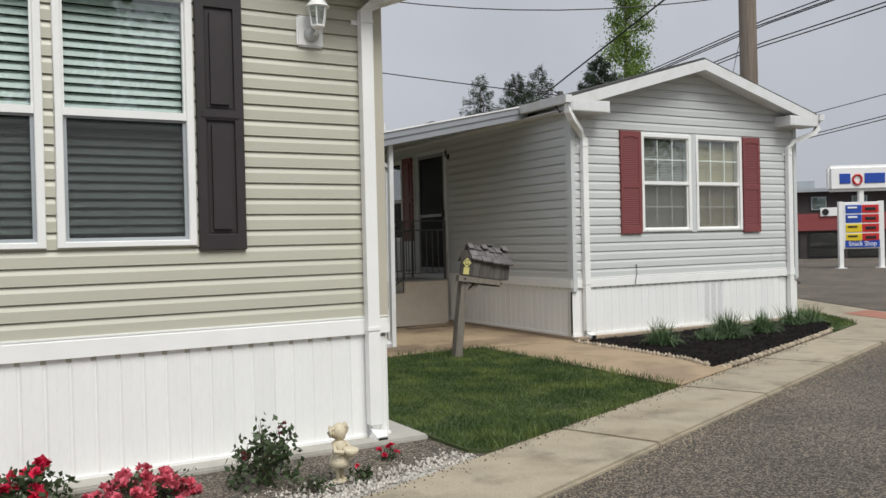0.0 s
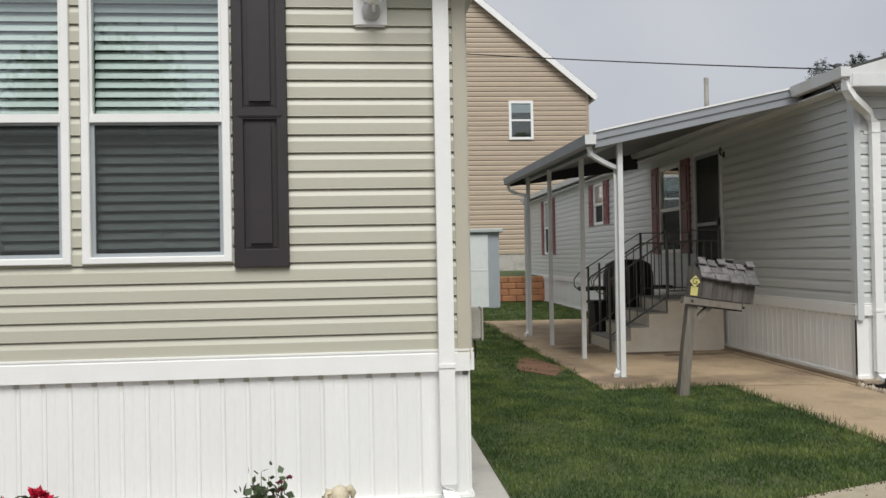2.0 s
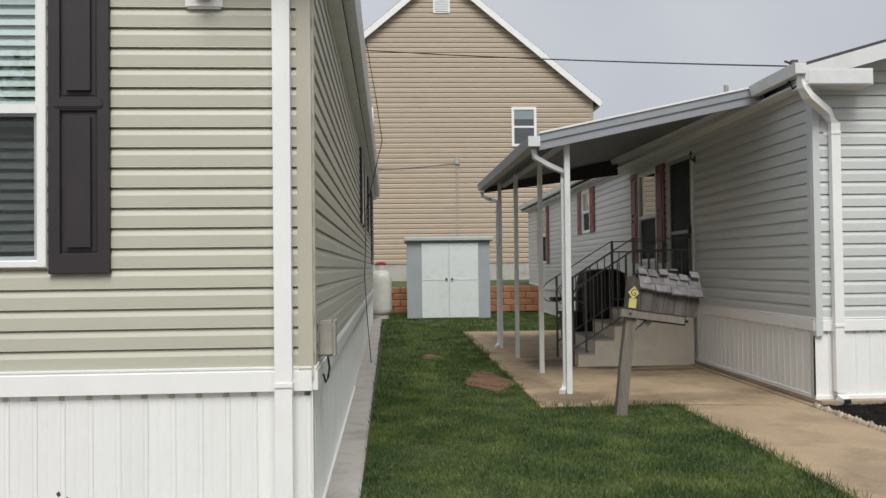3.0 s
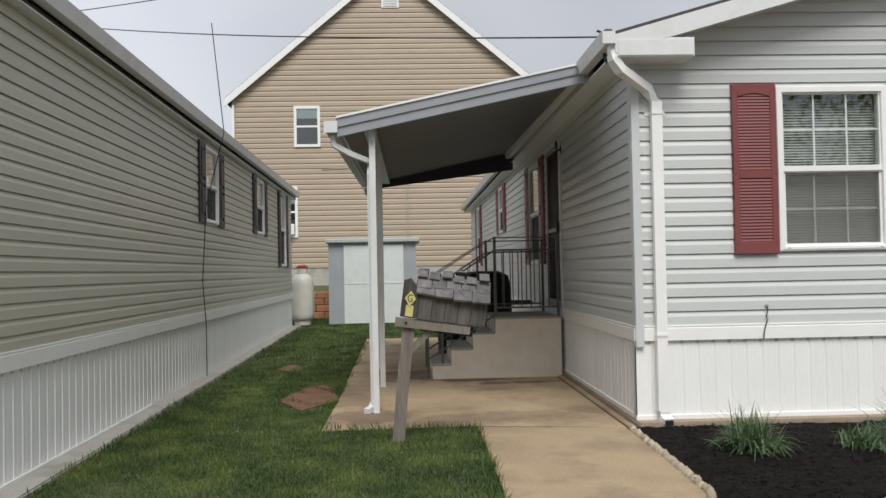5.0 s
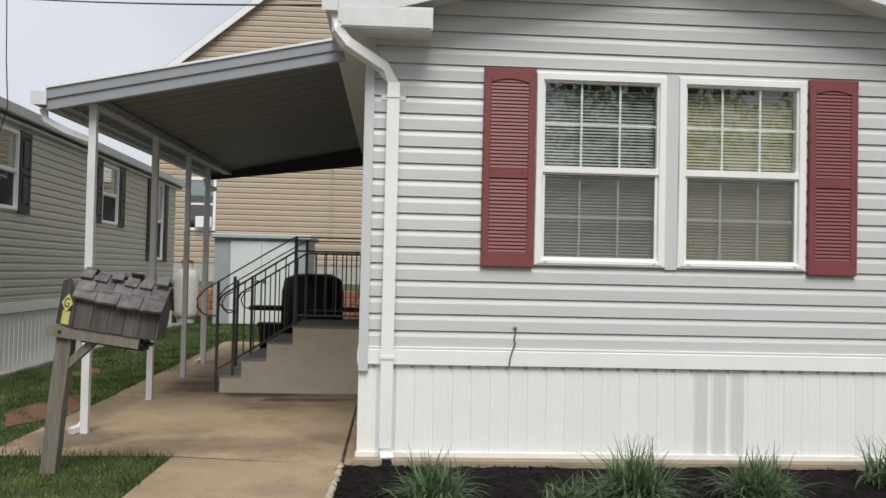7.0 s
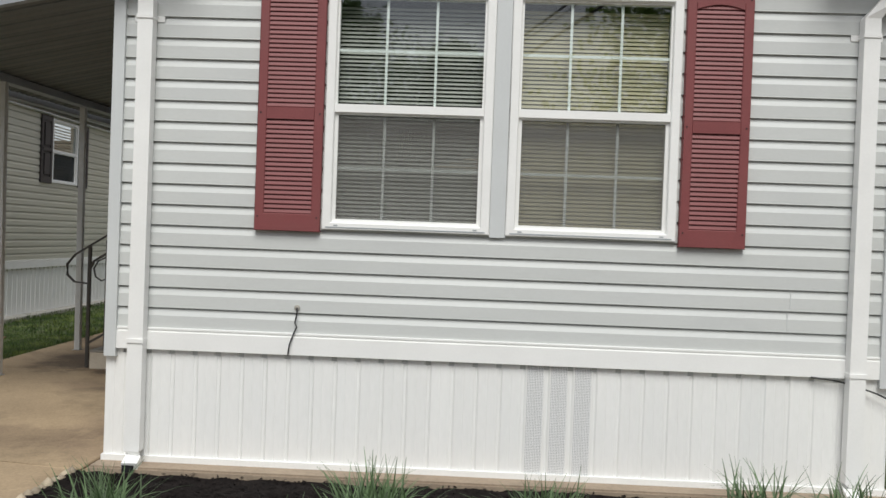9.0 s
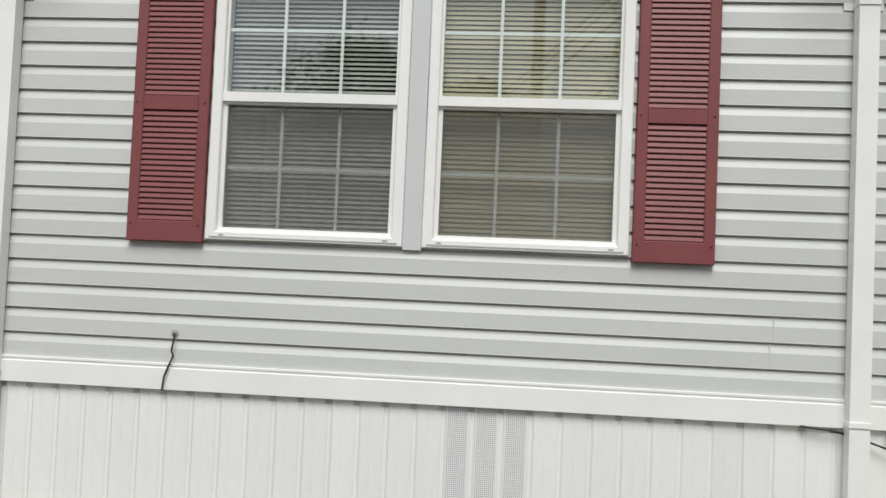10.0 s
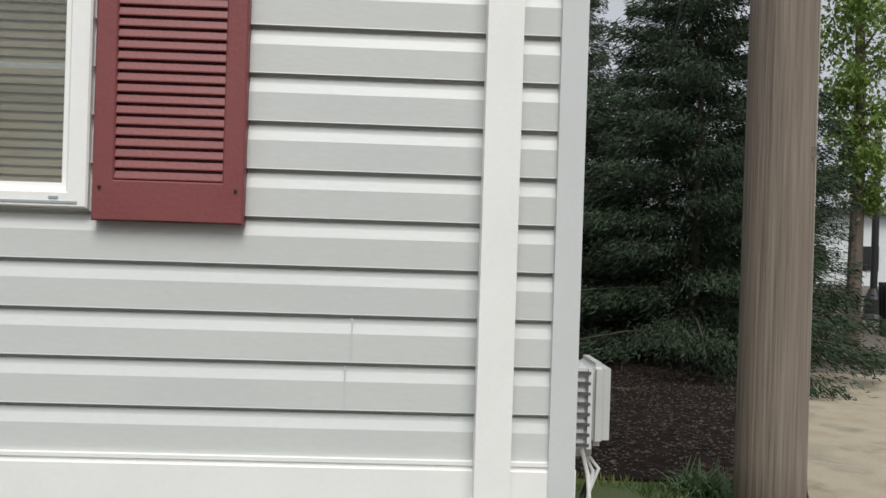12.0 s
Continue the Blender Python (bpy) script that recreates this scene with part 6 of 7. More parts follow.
def bush(name, x, y, w, h, leaves, flowers, fm, seed, label, leaf=0.035, flower=0.04, low=0.05):
    """A small shrub: stems, leaves and flower heads made of petals."""
    r = np.random.default_rng(seed)
    b_ = empty(name, pose(x, y, gravel_z(x, y)), label, "flower bush")
    tips = []
    bm = bmesh.new()
    for i in range(14):
        a, rad = r.random() * 6.28, w * r.uniform(0.2, 0.95)
        tip = Vector((math.cos(a) * rad, math.sin(a) * rad * 0.8, h * r.uniform(0.55, 1.0)))
        sweep(bm, [(0.02 * math.cos(a), 0.02 * math.sin(a), 0), tip * 0.5 + Vector((0, 0, 0.08 * h)), tip], 0.008, None, 5, [1, 0.8, 0.4])
        tips.append(tip)
    part("stems", bm, M["bark"], b_)
    t = np.array([tuple(v) for v in tips])
    k = r.integers(0, len(t), leaves)
    c = t[k] * r.uniform(0.35, 1.05, (leaves, 1)) + r.normal(0, 0.045, (leaves, 3)) * [w * 2.2, w * 2.2, h]
    half = leaves * 3 // 5
    dome = unit(half, r)
    dome[:, 2] = np.abs(dome[:, 2])
    lump = np.array([1 + 0.35 * noise.noise(Vector(v * 2.2) + Vector((seed, 0, 0))) for v in dome])[:, None]
    c[:half] = dome * [w, w * 0.85, h * 0.85] * r.uniform(0.45, 1.0, (half, 1)) ** 0.5 * lump
    c[:, 2] = np.maximum(c[:, 2], low * h)
    d = unit(leaves, r) * r.uniform(0.6, 1.2, (leaves, 1)) * leaf
    cards("leaves", c, d, np.cross(d, unit(leaves, r)) * 0.4, M["rose_leaf"], b_)
    if flowers:
        k = r.integers(0, len(t), flowers)
        f = t[k] * r.uniform(0.8, 1.04, (flowers, 1)) + r.normal(0, 0.03, (flowers, 3)) * [w * 2, w * 2, h * 0.6]
        if flowers > 50:
            dm = unit(flowers, r)
            dm[:, 2] = np.abs(dm[:, 2])
            f = dm * [w, w * 0.85, h] * r.uniform(0.7, 1.12, (flowers, 1))
        pc = np.repeat(f, 16, 0)
        d = unit(len(pc), r)
        d[:, 2] = np.abs(d[:, 2])
        d *= flower * r.uniform(0.5, 0.8, (len(pc), 1))
        wd = np.cross(d, unit(len(pc), r)) * 0.6
        if flowers > 50:
            tagged(cards("blossom", pc, d, wd, M[fm], b_, "open petals"), "open petals", kind="stuff")
        else:
            for q in range(flowers):
                cards("flower", pc[16 * q:16 * q + 16], d[16 * q:16 * q + 16], wd[16 * q:16 * q + 16], M[fm], b_)
    return b_


bush("rose_bush", -7.12, -4.15, 0.32, 0.31, 800, 14, "petal_red", 11, "dark green rose bush with red blooms", 0.05, 0.075)
bush("azalea_bush", -6.5, -4.34, 0.30, 0.20, 600, 150, "petal_pink", 12, "low mound of coral pink azalea blossom", 0.04, 0.055)
bush("rose_bush", -5.79, -4.42, 0.25, 0.42, 620, 9, "bud", 13, "dark green rose bush with dark red buds", 0.052, 0.03)
bush("bedding_plant", -5.26, -4.7, 0.1, 0.12, 160, 1, "petal_red", 14, "small bedding plant with one red flower", 0.03, 0.03)
bush("bedding_plant", -5.6, -4.75, 0.12, 0.12, 160, 0, "petal_red", 15, "low green bedding plant in gravel", 0.03)
bush("potted_geranium", -4.91, -4.33, 0.1, 0.13, 120, 5, "petal_red", 16, "bark-mulched plant with orange-red flowers under the downspout", 0.03, 0.04)

# resin garden figure
fig = bmesh.new()
lathe(fig, [(0.045, 0.0), (0.05, 0.01), (0.045, 0.018)], 14)
for sd in (-1, 1):
    sweep(fig, [(sd * 0.02, -0.012, 0.012), (sd * 0.02, -0.002, 0.06), (sd * 0.024, 0.0, 0.12)], 0.03, None, 8, [0.9, 0.8, 1.2])
    sweep(fig, [(sd * 0.02, -0.035, 0.018), (sd * 0.02, 0.0, 0.022)], 0.026, None, 7)
    sweep(fig, [(sd * 0.042, 0, 0.245), (sd * 0.068, -0.03, 0.205), (sd * 0.03, -0.07, 0.2)], 0.03, None, 7)
    sweep(fig, [(sd * 0.035, 0.006, 0.335), (sd * 0.062, 0.01, 0.345), (sd * 0.075, 0.008, 0.32), (sd * 0.07, 0.004, 0.29)], 0.036, None, 7, [0.7, 1.1, 1.0, 0.3])
lathe(fig, [(0.03, 0.1), (0.07, 0.105), (0.062, 0.14), (0.045, 0.185), (0.04, 0.215), (0.046, 0.25), (0.022, 0.268), (0.02, 0.275)], 16)
lathe(fig, [(0.012, 0.262), (0.034, 0.275), (0.044, 0.305), (0.043, 0.33), (0.032, 0.358), (0.01, 0.37)], 16, pose(0, -0.004, 0))
for q in range(9):
    an_ = math.pi * (0.05 + 0.9 * q / 8)
    sweep(fig, [(0.042 * math.cos(an_), 0.042 * math.sin(an_), 0.345), (0.047 * math.cos(an_), 0.046 * math.sin(an_), 0.315), (0.04 * math.cos(an_), 0.04 * math.sin(an_), 0.28)], 0.022, None, 6, [0.8, 1, 0.5])
lathe(fig, [(0.02, -0.03), (0.045, -0.005), (0.05, 0.02), (0.04, 0.022), (0.015, 0.03)], 12, pose(0.02, -0.075, 0.195, 12, 0, 0))
for v in fig.verts:
    v.co += Vector(noise.noise_vector(v.co * 40)) * 0.003
tagged(part("garden_figurine", fig, M["resin"], None, "", pose(-5.38, -4.62, -0.045, 0, 0, 25), True), "cream resin garden figurine standing in gravel", "statue")

# ---------------- utility pole, wires ----------------
pole = empty("utility_pole", pose(6.15, 2.18, 0), "tall weathered wooden utility pole", "utility pole")
bm = lathe(bmesh.new(), [(0.183, -0.3), (0.181, 0.4), (0.177, 2.0), (0.168, 4.0), (0.163, 7.0), (0.15, 11.5), (0.05, 11.52)], 28)
part("shaft", bm, M["pole_wood"], pole, "", None, True)
part("staple", rod([(0.10, -0.13, 2.0), (0.12, -0.16, 2.0), (0.12, -0.16, 1.95), (0.10, -0.13, 1.95)], 0.008), M["chrome"], pole, "bent steel staple")
part("ground_wire", rod([(0.152, -0.09, 0.0), (0.148, -0.09, 4.0), (0.143, -0.08, 8.0)], 0.01, None, 5), M["treads"], pole)
part("cross_arm", boxes((-1.2, 1.2, -0.06, 0.06, 10.4, 10.52)), M["pole_wood"], pole, "", pose(0, 0, 0, 0, 0, -30))


def wire(a, b, sag, d, name="overhead_cable", label="black overhead utility cable"):
    a, b = Vector(a), Vector(b)
    n = 24
    pts = [a.lerp(b, i / n) - Vector((0, 0, 4 * sag * (i / n) * (1 - i / n))) for i in range(n + 1)]
    return tagged(part(name, rod(pts, d, None, 6), M["black"]), label, "cable", "overhead cables")


wire((-6.5, 16.6, 11.2), (17.5, 2.0, 9.6), 2.85, 0.03)
wire((12.5, 25.5, 4.8), (3.2, -19.9, 11.8), 0.0, 0.05)
wire((-0.1, -0.05, 3.4), (-14, 14, 8.2), 0.25, 0.016)
wire((-14, 14, 8.2), (-26.0, 26, 10.8), 0.2, 0.016)
tagged(part("drop_cable", rod([(-4.66, 4.5, 4.9), (-4.5, 4.2, 3.9), (-4.42, 4.1, 3.3), (-4.66, 4.05, 2.3), (-4.69, 3.95, 1.3), (-4.66, 4.0, 0.7), (-4.6, 3.75, 0.08)], 0.014, None, 6), M["black"]), "thin black cable hanging down the tan siding", "cable")
for z, off in ((5.66, 0.1), (5.56, 0.0), (5.60, 0.2), (5.22, 0.08), (5.12, -0.02)):
    wire((6.42 + off, 2.1, z), (17.2 + off, 46.0, z + 0.1), 0.25, 0.024)
    wire((6.42 + off, 2.1, z), (0.95 + off, -20.0, z + 0.1), 0.2, 0.024)
wire((6.1, 2.3, 5.4), (5.75, 2.9, 2.6), 0.05, 0.012, "drop_cable", "thin cable hanging beside the utility pole")
wire((14.7, -15.0, 7.1), (38.4, 50.0, 7.1), 0.3, 0.035)
for dz in (0.0, 0.16):
    wire((19.2, -10.0, 7.1 + dz), (47.0, 50.0, 7.1 + dz), 0.3, 0.05)
wire((6.15, 2.18, 6.8), (-26, 26, 11.2), 0.9, 0.022)
for x, y, h in ((-14.0, 14.0, 8.6), (-26.0, 26.0, 11.6), (14.7, -15.0, 7.6), (38.4, 50.0, 7.6), (19.2, -10.0, 7.8), (47.0, 50.0, 7.8), (17.2, 46.0, 6.4), (12.5, 25.6, 5.2)):
    up = empty("utility_pole", pose(x, y, 0), "wooden utility pole carrying cables", "utility pole", "wooden utility poles")
    part("shaft", lathe(bmesh.new(), [(0.17, -0.1), (0.13, h), (0.03, h + 0.02)], 14), M["pole_wood"], up)
farpole = empty("utility_pole", pose(23.5, 62.5, 0), "distant bare utility pole beyond the homes", "utility pole")
part("shaft", lathe(bmesh.new(), [(0.24, 0.0), (0.2, 16.7), (0.05, 16.72)], 12), M["concrete"], farpole)
vent = empty("vent_pipe", pose(1.2, 8.5, 3.6), "thin white vent pipe on the grey home's roof", "vent pipe")
part("pipe", rod([(0, 0, -0.2), (0, 0, 0.62)], 0.05, None, 10), M["white"], vent)
vent = empty("roof_vent", pose(0.9, 5.6, 3.62), "black mushroom roof vent", "roof vent")
part("cap", lathe(bmesh.new(), [(0.09, -0.1), (0.09, 0.12), (0.15, 0.13), (0.15, 0.2), (0.05, 0.24)], 16), M["black"], vent)


# ---------------- trees ----------------
def conifer(x, y, h, r0, n, seed, label, z0=0.25):
    r = np.random.default_rng(seed)
    t = empty("conifer_tree", pose(x, y, 0.0), label, "tree", "conifer row")
    bm = rod([(0, 0, -0.1), (0.03, 0, h * 0.5), (0, 0.02, h * 0.97)], 0.16, None, 8, [1, 0.6, 0.08])
    nb = 90
    tips = []
    for i in range(nb):
        f = (i + 0.5) / nb
        z = z0 + (h - z0) * f
        a = i * 2.4 + r.uniform(-0.3, 0.3)
        ln = r0 * (1 - f) ** 0.75 * r.uniform(0.75, 1.15) + 0.1
        tip = Vector((math.cos(a) * ln, math.sin(a) * ln, z + (0.3 * f - 0.12) * ln + 0.1))
        sweep(bm, [(0, 0, z), ((tip.x) * 0.5, tip.y * 0.5, z + 0.0), tip], 0.03, None, 5, [1, 0.7, 0.25])
        tips.append((z, a, ln))
    part("trunk", bm, M["bark"], t)
    tp = np.array(tips)
    k = r.choice(nb, n, p=tp[:, 2] / tp[:, 2].sum())
    f = np.where(r.random(n) < 0.3, r.uniform(0.05, 0.65, n), r.uniform(0.18, 1.08, n) ** 0.7)
    z, a, ln = tp[k].T
    aa = a + r.normal(0, 0.14, n) / np.maximum(f, 0.3)
    c = np.c_[np.cos(aa) * ln * f, np.sin(aa) * ln * f, z + (0.3 * (z - z0) / (h - z0) - 0.12) * ln * f + r.normal(0, 0.07, n)]
    out = np.c_[np.cos(aa), np.sin(aa), r.uniform(-0.25, 0.5, n)] + r.normal(0, 0.45, (n, 3))
    out /= np.linalg.norm(out, axis=1, keepdims=True)
    d = out * r.uniform(0.04, 0.11, (n, 1))
    d[:, 2] -= 0.03
    cards("crown", c, d, np.cross(d, unit(n, r)) * 0.12, M["fir"], t)
    return t


def leafy(name, x, y, h, r0, clear, n, seed, material, label, leaf=0.1, narrow=1.0):
    r = np.random.default_rng(seed)
    t = empty(name, pose(x, y, 0.0), label, "tree")
    bm = rod([(0, 0, -0.1), (0.05, 0.03, h * 0.3), (-0.03, 0.05, h * 0.6), (0.02, 0, h * 0.95)], 0.03 * h ** 0.9, None, 9, [1, 0.75, 0.45, 0.06])
    cl = []
    for i in range(34):
        f = (i + 0.5) / 34
        z = clear + (h - clear) * f
        a = i * 2.39 + r.uniform(-0.4, 0.4)
        ln = r0 * (math.sin(math.pi * min(1, f * 0.85 + 0.16)) ** 0.7) * r.uniform(0.55, 1.1)
        tip = Vector((math.cos(a) * ln, math.sin(a) * ln, z + 0.35 * ln * narrow))
        sweep(bm, [(0, 0, z - 0.15 * ln), tip * 0.5 + Vector((0, 0, z * 0.5 - 0.05)), tip], 0.06, None, 5, [1, 0.6, 0.2])
        cl += [(*tip, 0.5 * ln + 0.2), (*(Vector((tip.x * 0.55, tip.y * 0.55, tip.z))), 0.45 * ln + 0.2)]
    part("trunk", bm, M["bark"], t)
    cl = np.array(cl)
    k = r.integers(0, len(cl), n)
    c = cl[k, :3] + r.normal(0, 0.42, (n, 3)) * cl[k, 3:]
    d = unit(n, r) * leaf * r.uniform(0.6, 1.2, (n, 1))
    d[:, 2] -= leaf * 0.4
    cards("crown", c, d, np.cross(d, unit(n, r)) * 0.3, M[material], t)
    return t


conifer(7.95, 8.9, 6.4, 2.2, 190000, 21, "dense dark green conifer over leaf litter", 0.14)
conifer(6.35, 10.6, 6.1, 1.8, 90000, 22, "dense dark green conifer in a row", 0.4)
conifer(8.6, 12.6, 6.9, 1.8, 60000, 23, "dense dark green conifer in a row", 0.4)
conifer(7.4, 14.2, 6.8, 1.7, 50000, 24, "dense dark green conifer in a row", 0.4)
conifer(9.9, 11.0, 5.6, 1.5, 60000, 25, "dense dark green conifer in a row", 0.3)
leafy("street_tree", 11.75, 12.0, 11.5, 0.68, 2.2, 26000, 26, "leaf_light", "slim street tree with fresh light green leaves", 0.09, 1.8)
for i, (x, y, h, r0, ms) in enumerate(((-13, -27, 8.0, 3.6, "leaf_mid"), (-3.5, -29, 10.5, 3.4, "leaf_mid"), (1.2, -27, 8.6, 2.4, "leaf_mid"), (9.0, -24, 13.5, 4.2, "leaf_light"), (15.5, -19, 10, 3.6, "leaf_light"))):
    leafy("roadside_tree", x, y, h, r0, 2.0, 11000, 40 + i, ms, "leafy tree across the lane", 0.28)
op = empty("utility_pole", pose(3.1, -20.0, 0), "wooden utility pole across the lane", "utility pole")
part("shaft", lathe(bmesh.new(), [(0.2, -0.1), (0.15, 12.1), (0.03, 12.12)], 14), M["pole_wood"], op)

# ---------------- corner street lamp and bin ----------------
lampp = empty("street_lamp", pose(15.2, 17.6, 0), "black cast-iron street lamp post", "street lamp")
part("base", lathe(bmesh.new(), [(0.3, 0.0), (0.3, 0.1), (0.22, 0.2), (0.2, 0.55), (0.14, 0.7), (0.1, 0.8)], 16), M["black"], lampp)
part("shaft", rod([(0, 0, 0.75), (0, 0, 4.4)], 0.16, None, 12), M["black"], lampp)
part("globe", lathe(bmesh.new(), [(0.08, 4.4), (0.18, 4.5), (0.2, 4.8), (0.12, 5.05), (0.03, 5.1)], 14), M["white"], lampp)
lb = empty("litter_bin", pose(13.45, 13.5, 0), "black slatted street litter bin", "litter bin")
part("liner", lathe(bmesh.new(), [(0.26, 0.05), (0.3, 1.0), (0.24, 1.02)], 20), M["black"], lb)
for q in range(20):
    a = 2 * math.pi * q / 20
    part("slat", rod([(0.3 * math.cos(a), 0.3 * math.sin(a), 0.03), (0.35 * math.cos(a), 0.35 * math.sin(a), 1.05)], 0.05, 0.015), M["black"], lb)
for q, s in enumerate((3.0, 5.2, 7.4, 9.6, 11.8)):
    a, b = road_pt(s, -0.02), road_pt(s, -4.0)
    part("joint", prism(bmesh.new(), [(a[0], a[1]), (a[0] + 0.012, a[1] + 0.02), (b[0] + 0.012, b[1] + 0.02), (b[0], b[1])], -0.05, 0.003), M["treads"], plaza)

# ---------------- filling station and shops across the road ----------------
sgn = empty("price_sign", pose(22.15, 12.0, -0.05, 0, 0, -32) @ Matrix.Diagonal((0.86, 0.86, 0.97, 1)), "white filling-station price sign on two posts", "sign")
def plate(name, x0, x1, z0, z1, ms, y=0.0, parent=sgn, label=""):
    return part(name, soft_box(x0, x1, y - 0.03, y, z0, z1, 0.01), M[ms], parent, label)


top = part("brand_panel", soft_box(-0.35, 2.6, -0.2, 0.2, 3.15, 4.2, 0.12, 3), M["white"], sgn, "white rounded sign box")
for x0, x1, z0, z1 in ((0.12, 0.6, 3.46, 3.86), (1.22, 2.12, 3.46, 3.86)):
    plate("blue_bar", x0, x1, z0, z1, "blue", -0.2, top)
ringm = bmesh.new()
rp = [(0.9 + 0.19 * math.cos(a), -0.22, 3.61 + 0.19 * math.sin(a)) for a in np.linspace(0, 2 * math.pi, 21)]
part("red_ring", sweep(ringm, rp, 0.1, 0.02, 6), M["red"], top)
for x in (0.2, 2.0):
    part("sign_post", boxes((x - 0.09, x + 0.09, -0.1, 0.1, 0.1, 2.75)), M["white"], sgn)
    part("post_base", boxes((x - 0.2, x + 0.2, -0.2, 0.2, 0.0, 0.1)), M["white"], sgn)
part("neck", boxes((1.02, 1.22, -0.1, 0.1, 2.7, 3.2)), M["white"], sgn)
board = part("price_board", soft_box(0.3, 1.95, -0.09, 0.09, 0.85, 2.72, 0.02), M["white"], sgn)
for i, (a, b) in enumerate((("blue", "red"), ("blue", "red"), ("sign_yellow", "red"), ("sign_yellow", "red"))):
    z = 2.28 - 0.38 * i
    plate("fuel_panel", 0.4, 1.1, z, z + 0.32, a, -0.09, board)
    plate("price_panel", 1.12, 1.86, z, z + 0.32, b, -0.09, board)
    plate("fuel_name_bar", 0.48, 0.9, z + 0.18, z + 0.25, "white" if i < 2 else "black", -0.115, board)
    plate("price_bar", 1.25, 1.72, z + 0.1, z + 0.22, "black", -0.115, board)
plate("shop_panel", 0.36, 1.88, 0.9, 1.2, "blue", -0.09, board)
text_part("shop_name", "Snack Shop", 0.27, M["white"], board, pose(1.12, -0.125, 1.05, 90, 0, 0), "white lettering")
shops = empty("shop_building", pose(27.5, 24.5, 0, 0, 0, -42), "two-storey dark brown shop building with a red band", "building")
part("lower_storey", boxes((3.2, 22, 0, 8, 0.0, 1.55)), M["dark_clad"], shops)
part("red_band", boxes((3.1, 22.1, -0.15, 8, 1.55, 2.45)), M["brick_red"], shops, "dull red cladding band")
part("upper_storey", boxes((3.2, 22, 0.05, 8, 2.45, 3.6)), M["dark_clad"], shops)
part("roof", boxes((3.0, 22.3, -0.4, 8.3, 3.6, 3.78)), M["steel_grey"], shops)
part("rooftop_unit", soft_box(4.6, 6.4, 1.5, 3.5, 3.78, 4.35, 0.05), M["steel_grey"], shops)
for i in range(9):
    x = 3.7 + 2.0 * i
    w = part("window", boxes((x + 0.2, x + 0.95, -0.02, 0.05, 2.65, 3.35)), M["steel_grey"], shops)
    part("pane", boxes((x + 0.25, x + 0.9, -0.03, -0.02, 2.7, 3.3)), M["glass"], w)
    w = part("shop_window", boxes((x, x + 1.6, -0.05, 0.0, 0.15, 1.45)), M["black"], shops)
    part("pane", boxes((x + 0.08, x + 1.52, -0.06, -0.05, 0.2, 1.4)), M["glass"], w)
plate("sign_board", 6.3, 7.5, 2.3, 2.75, "white", -0.2, shops, "white oval-marked sign board")
part("sign_oval", lathe(bmesh.new(), [(0.17, 0.0), (0.16, 0.03), (0.02, 0.03)], 20, pose(6.55, -0.24, 2.52, 90, 0, 0)), M["black"], shops)
car = empty("parked_car", pose(19.9, 14.2, -0.02, 0, 0, 60), "dark parked saloon car across the road", "car")
bm = bmesh.new()
pr = [(-2.1, 0.25), (2.1, 0.25), (2.15, 0.6), (1.9, 0.8), (1.0, 0.92), (0.5, 1.35), (-0.9, 1.4), (-1.6, 0.98), (-2.1, 0.9)]
a = [bm.verts.new((x, -0.85, z)) for x, z in pr]
b = [bm.verts.new((x, 0.85, z)) for x, z in pr]
bm.faces.new(a)
bm.faces.new(b[::-1])
for i in range(len(pr)):
    j = (i + 1) % len(pr)
    bm.faces.new((a[i], a[j], b[j], b[i]))
bmesh.ops.bevel(bm, geom=bm.edges[:], offset=0.06, segments=2, affect="EDGES")
part("body", bm, M["car"], car)
for s in (-1, 1):
    part("side_window", boxes((-1.3, 0.6, s * 0.855 - 0.01, s * 0.855 + 0.01, 0.98, 1.28)), M["glass"], car)
    for x in (-1.3, 1.3):
        wh = part("wheel", lathe(bmesh.new(), [(0.2, -0.1), (0.32, -0.1), (0.33, 0.0), (0.32, 0.1), (0.2, 0.1)], 20, pose(x, s * 0.82, 0.33, 90, 0, 0)), M["rubber"], car)
        part("rim", lathe(bmesh.new(), [(0.05, -0.105), (0.2, -0.1), (0.2, 0.1), (0.05, 0.105)], 16, pose(x, s * 0.82, 0.33, 90, 0, 0)), M["chrome"], wh)
house2 = empty("distant_house", pose(27, 48, -0.06, 0, 0, -30), "pale house beyond the corner", "house")
part("wall", boxes((-6, 6, 0, 7, 0, 4.2)), M["steel_white"], house2)
part("roof", prism(bmesh.new(), [(-6.5, -0.5), (6.5, -0.5), (6.5, 7.5), (-6.5, 7.5)], 4.2, lambda x, y: 4.6 + (2.0 if 3 < y < 4 else 0)), M["shingle"], house2)
for i in range(4):
    part("window", boxes((-5 + 2.8 * i, -3.8 + 2.8 * i, -0.05, 0.0, 1.0, 2.4)), M["dark"], house2)

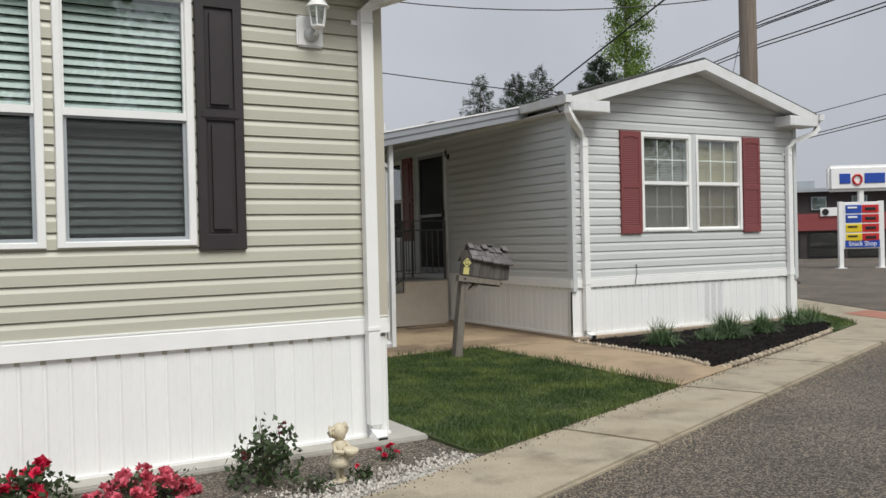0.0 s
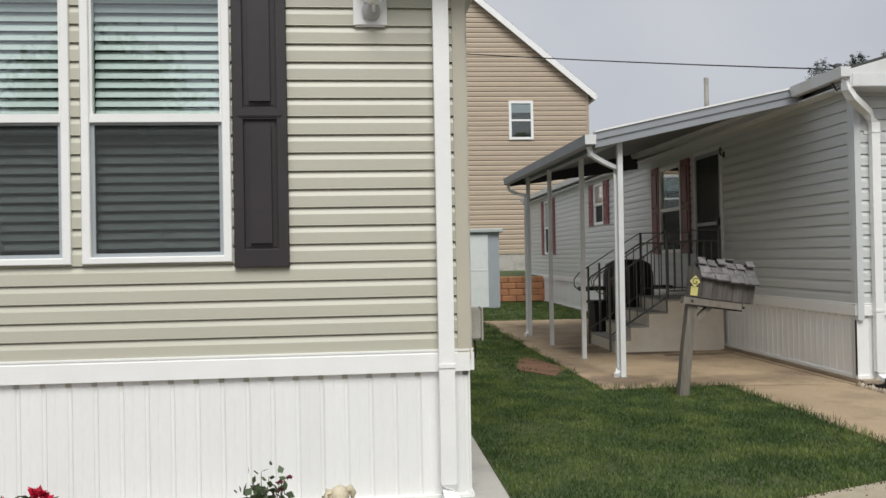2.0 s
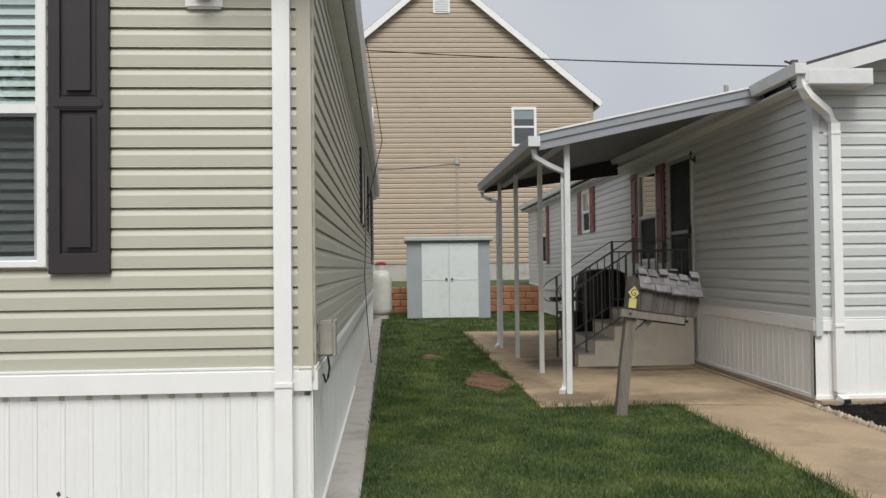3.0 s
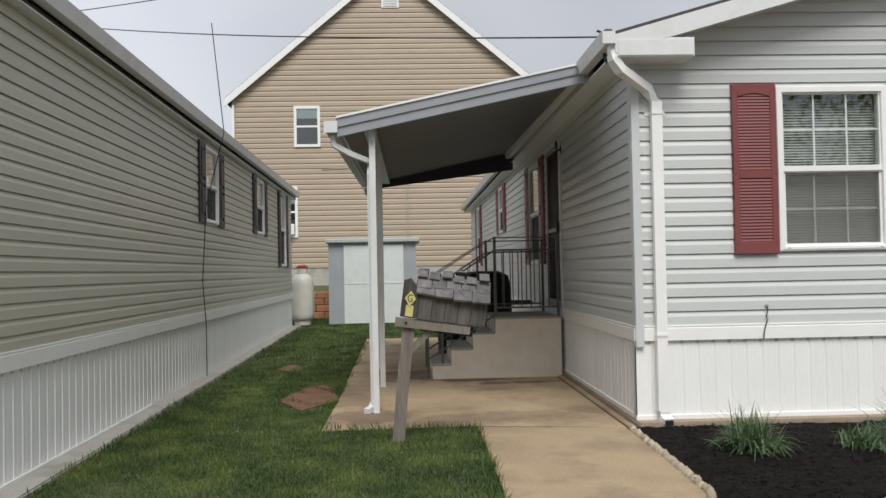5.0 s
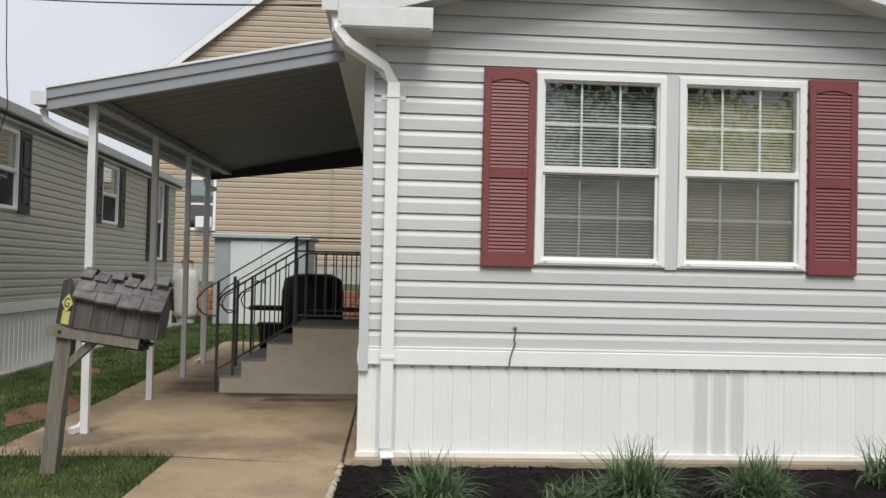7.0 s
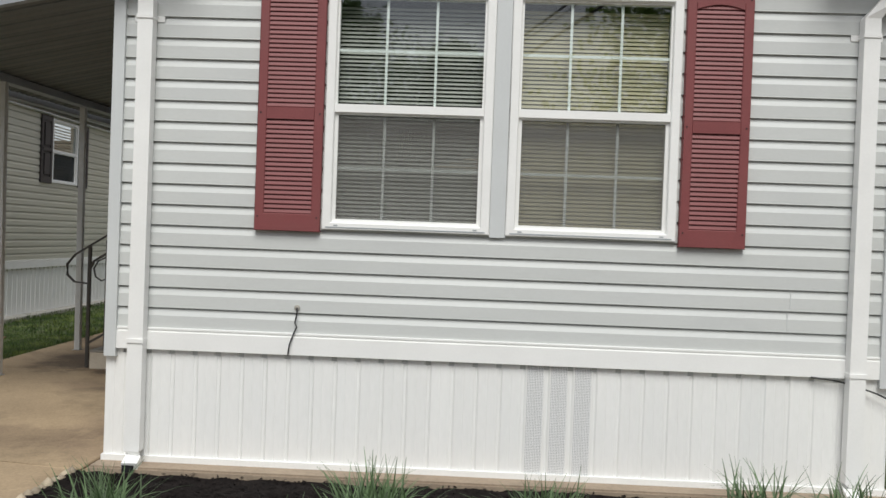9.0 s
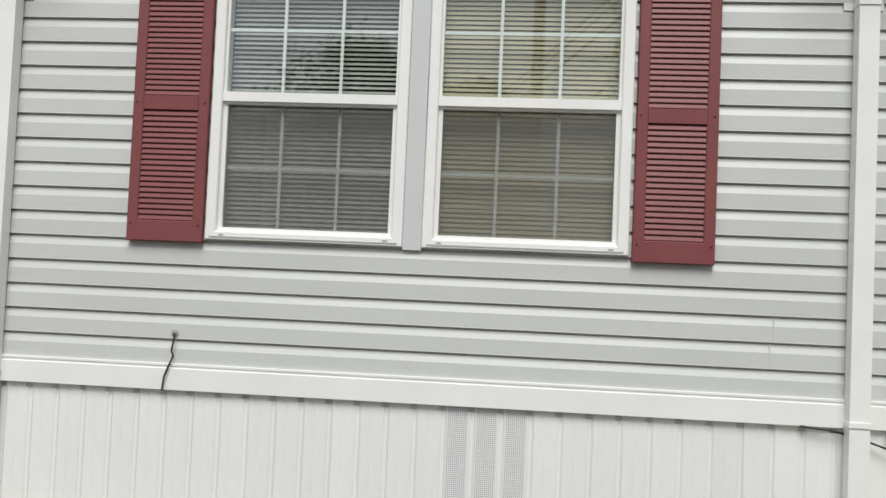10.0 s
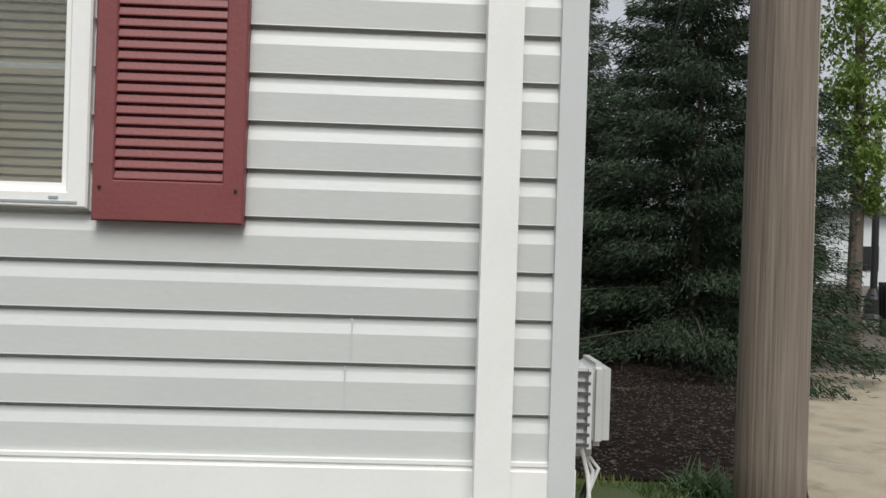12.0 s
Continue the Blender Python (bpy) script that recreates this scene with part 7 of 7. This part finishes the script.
# ---------------- grass ----------------
def blades(name, pts, per_m2, hgt, wid, zf, seed, label, keep=None):
    r = np.random.default_rng(seed)
    xy = scatter(pts, per_m2, r)
    if keep is not None:
        xy = xy[keep(xy)]
    n = len(xy)
    c = np.c_[xy, [zf(x, y) - 0.006 for x, y in xy]]
    tall = np.array([0.75 + 0.5 * noise.noise((x * 0.8, y * 0.8, 3.0)) for x, y in xy])[:, None]
    d = np.c_[r.normal(0, 0.45, (n, 2)), np.ones(n)]
    d = d / np.linalg.norm(d, axis=1, keepdims=True) * hgt * r.uniform(0.55, 1.25, (n, 1)) * tall
    a = r.random(n) * 6.28
    w = np.c_[np.cos(a), np.sin(a), 0 * a] * wid * r.uniform(0.7, 1.3, (n, 1))
    ob = cards(name, c, d, w, M["grass"])
    return tagged(ob, label, "grass", kind="stuff")


def off_patches(xy):
    ok = np.ones(len(xy), bool)
    for cx, cy, rx_, ry_ in ((-3.08, 2.3, 0.24, 0.8), (-3.72, 5.1, 0.07, 0.2)):
        ok &= ((xy[:, 0] - cx) / rx_) ** 2 + ((xy[:, 1] - cy) / ry_) ** 2 > 0.8 + 0.5 * np.sin(xy[:, 0] * 17 + xy[:, 1] * 11)
    return ok


lp = lawn_polys[0]
blades("lawn_grass", lp, 6500, 0.052, 0.0026, lawn_height, 51, "thick mown green lawn", lambda q: (q[:, 1] < 1.2) & off_patches(q))
blades("lawn_grass", lp, 2800, 0.055, 0.004, lawn_height, 52, "thick mown green lawn", lambda q: (q[:, 1] >= 1.2) & (q[:, 1] < 6) & off_patches(q))
blades("lawn_grass", lp, 900, 0.07, 0.007, lawn_height, 53, "thick mown green lawn", lambda q: q[:, 1] >= 6)
blades("lawn_edge_grass", [(-1.52, walk_in(-1.5)), (-1.4, walk_in(-1.4)), (-1.36, 0.12), (-1.46, 0.12)], 1600, 0.11, 0.003, lambda x, y: 0.0, 54, "uncut grass along the path edge")
blades("lawn_edge_grass", [(-2.75, 0.05), (-1.4, 0.03), (-1.4, 0.18), (-2.75, 0.2)], 1300, 0.12, 0.003, lambda x, y: 0.0, 55, "uncut grass along the pad edge")
blades("lawn_edge_grass", [(-4.39, -3.9), (-4.29, -3.9), (-4.60, 13.5), (-4.70, 13.5)], 700, 0.09, 0.004, lambda x, y: zg(x, y), 56, "uncut grass along the foundation ledge")
blades("lawn_edge_grass", [(-4.3, walk_in(-4.3) - 0.05), (-1.5, walk_in(-1.5) - 0.05), (-1.5, walk_in(-1.5) + 0.06), (-4.3, walk_in(-4.3) + 0.06)], 1500, 0.085, 0.003, lambda x, y: -0.004, 58, "grass leaning over the sidewalk edge")
blades("lawn_edge_grass", [(-2.86, 0.2), (-2.72, 0.2), (-2.74, 3.2), (-2.78, 9.8), (-2.92, 9.8), (-2.86, 3.2)], 900, 0.1, 0.0035, lambda x, y: zg(x, y) - 0.004, 59, "uncut grass along the pad's lawn side", lambda q: np.sin(q[:, 1] * 5.1) + np.sin(q[:, 1] * 2.3 + 1) > -0.4)
blades("verge_grass", verge, 1900, 0.09, 0.004, lambda x, y: 0.02, 57, "ragged verge grass", lambda q: (q[:, 1] < 0.4) | (np.sin(q[:, 0] * 9) + np.sin(q[:, 1] * 7) > -0.2))
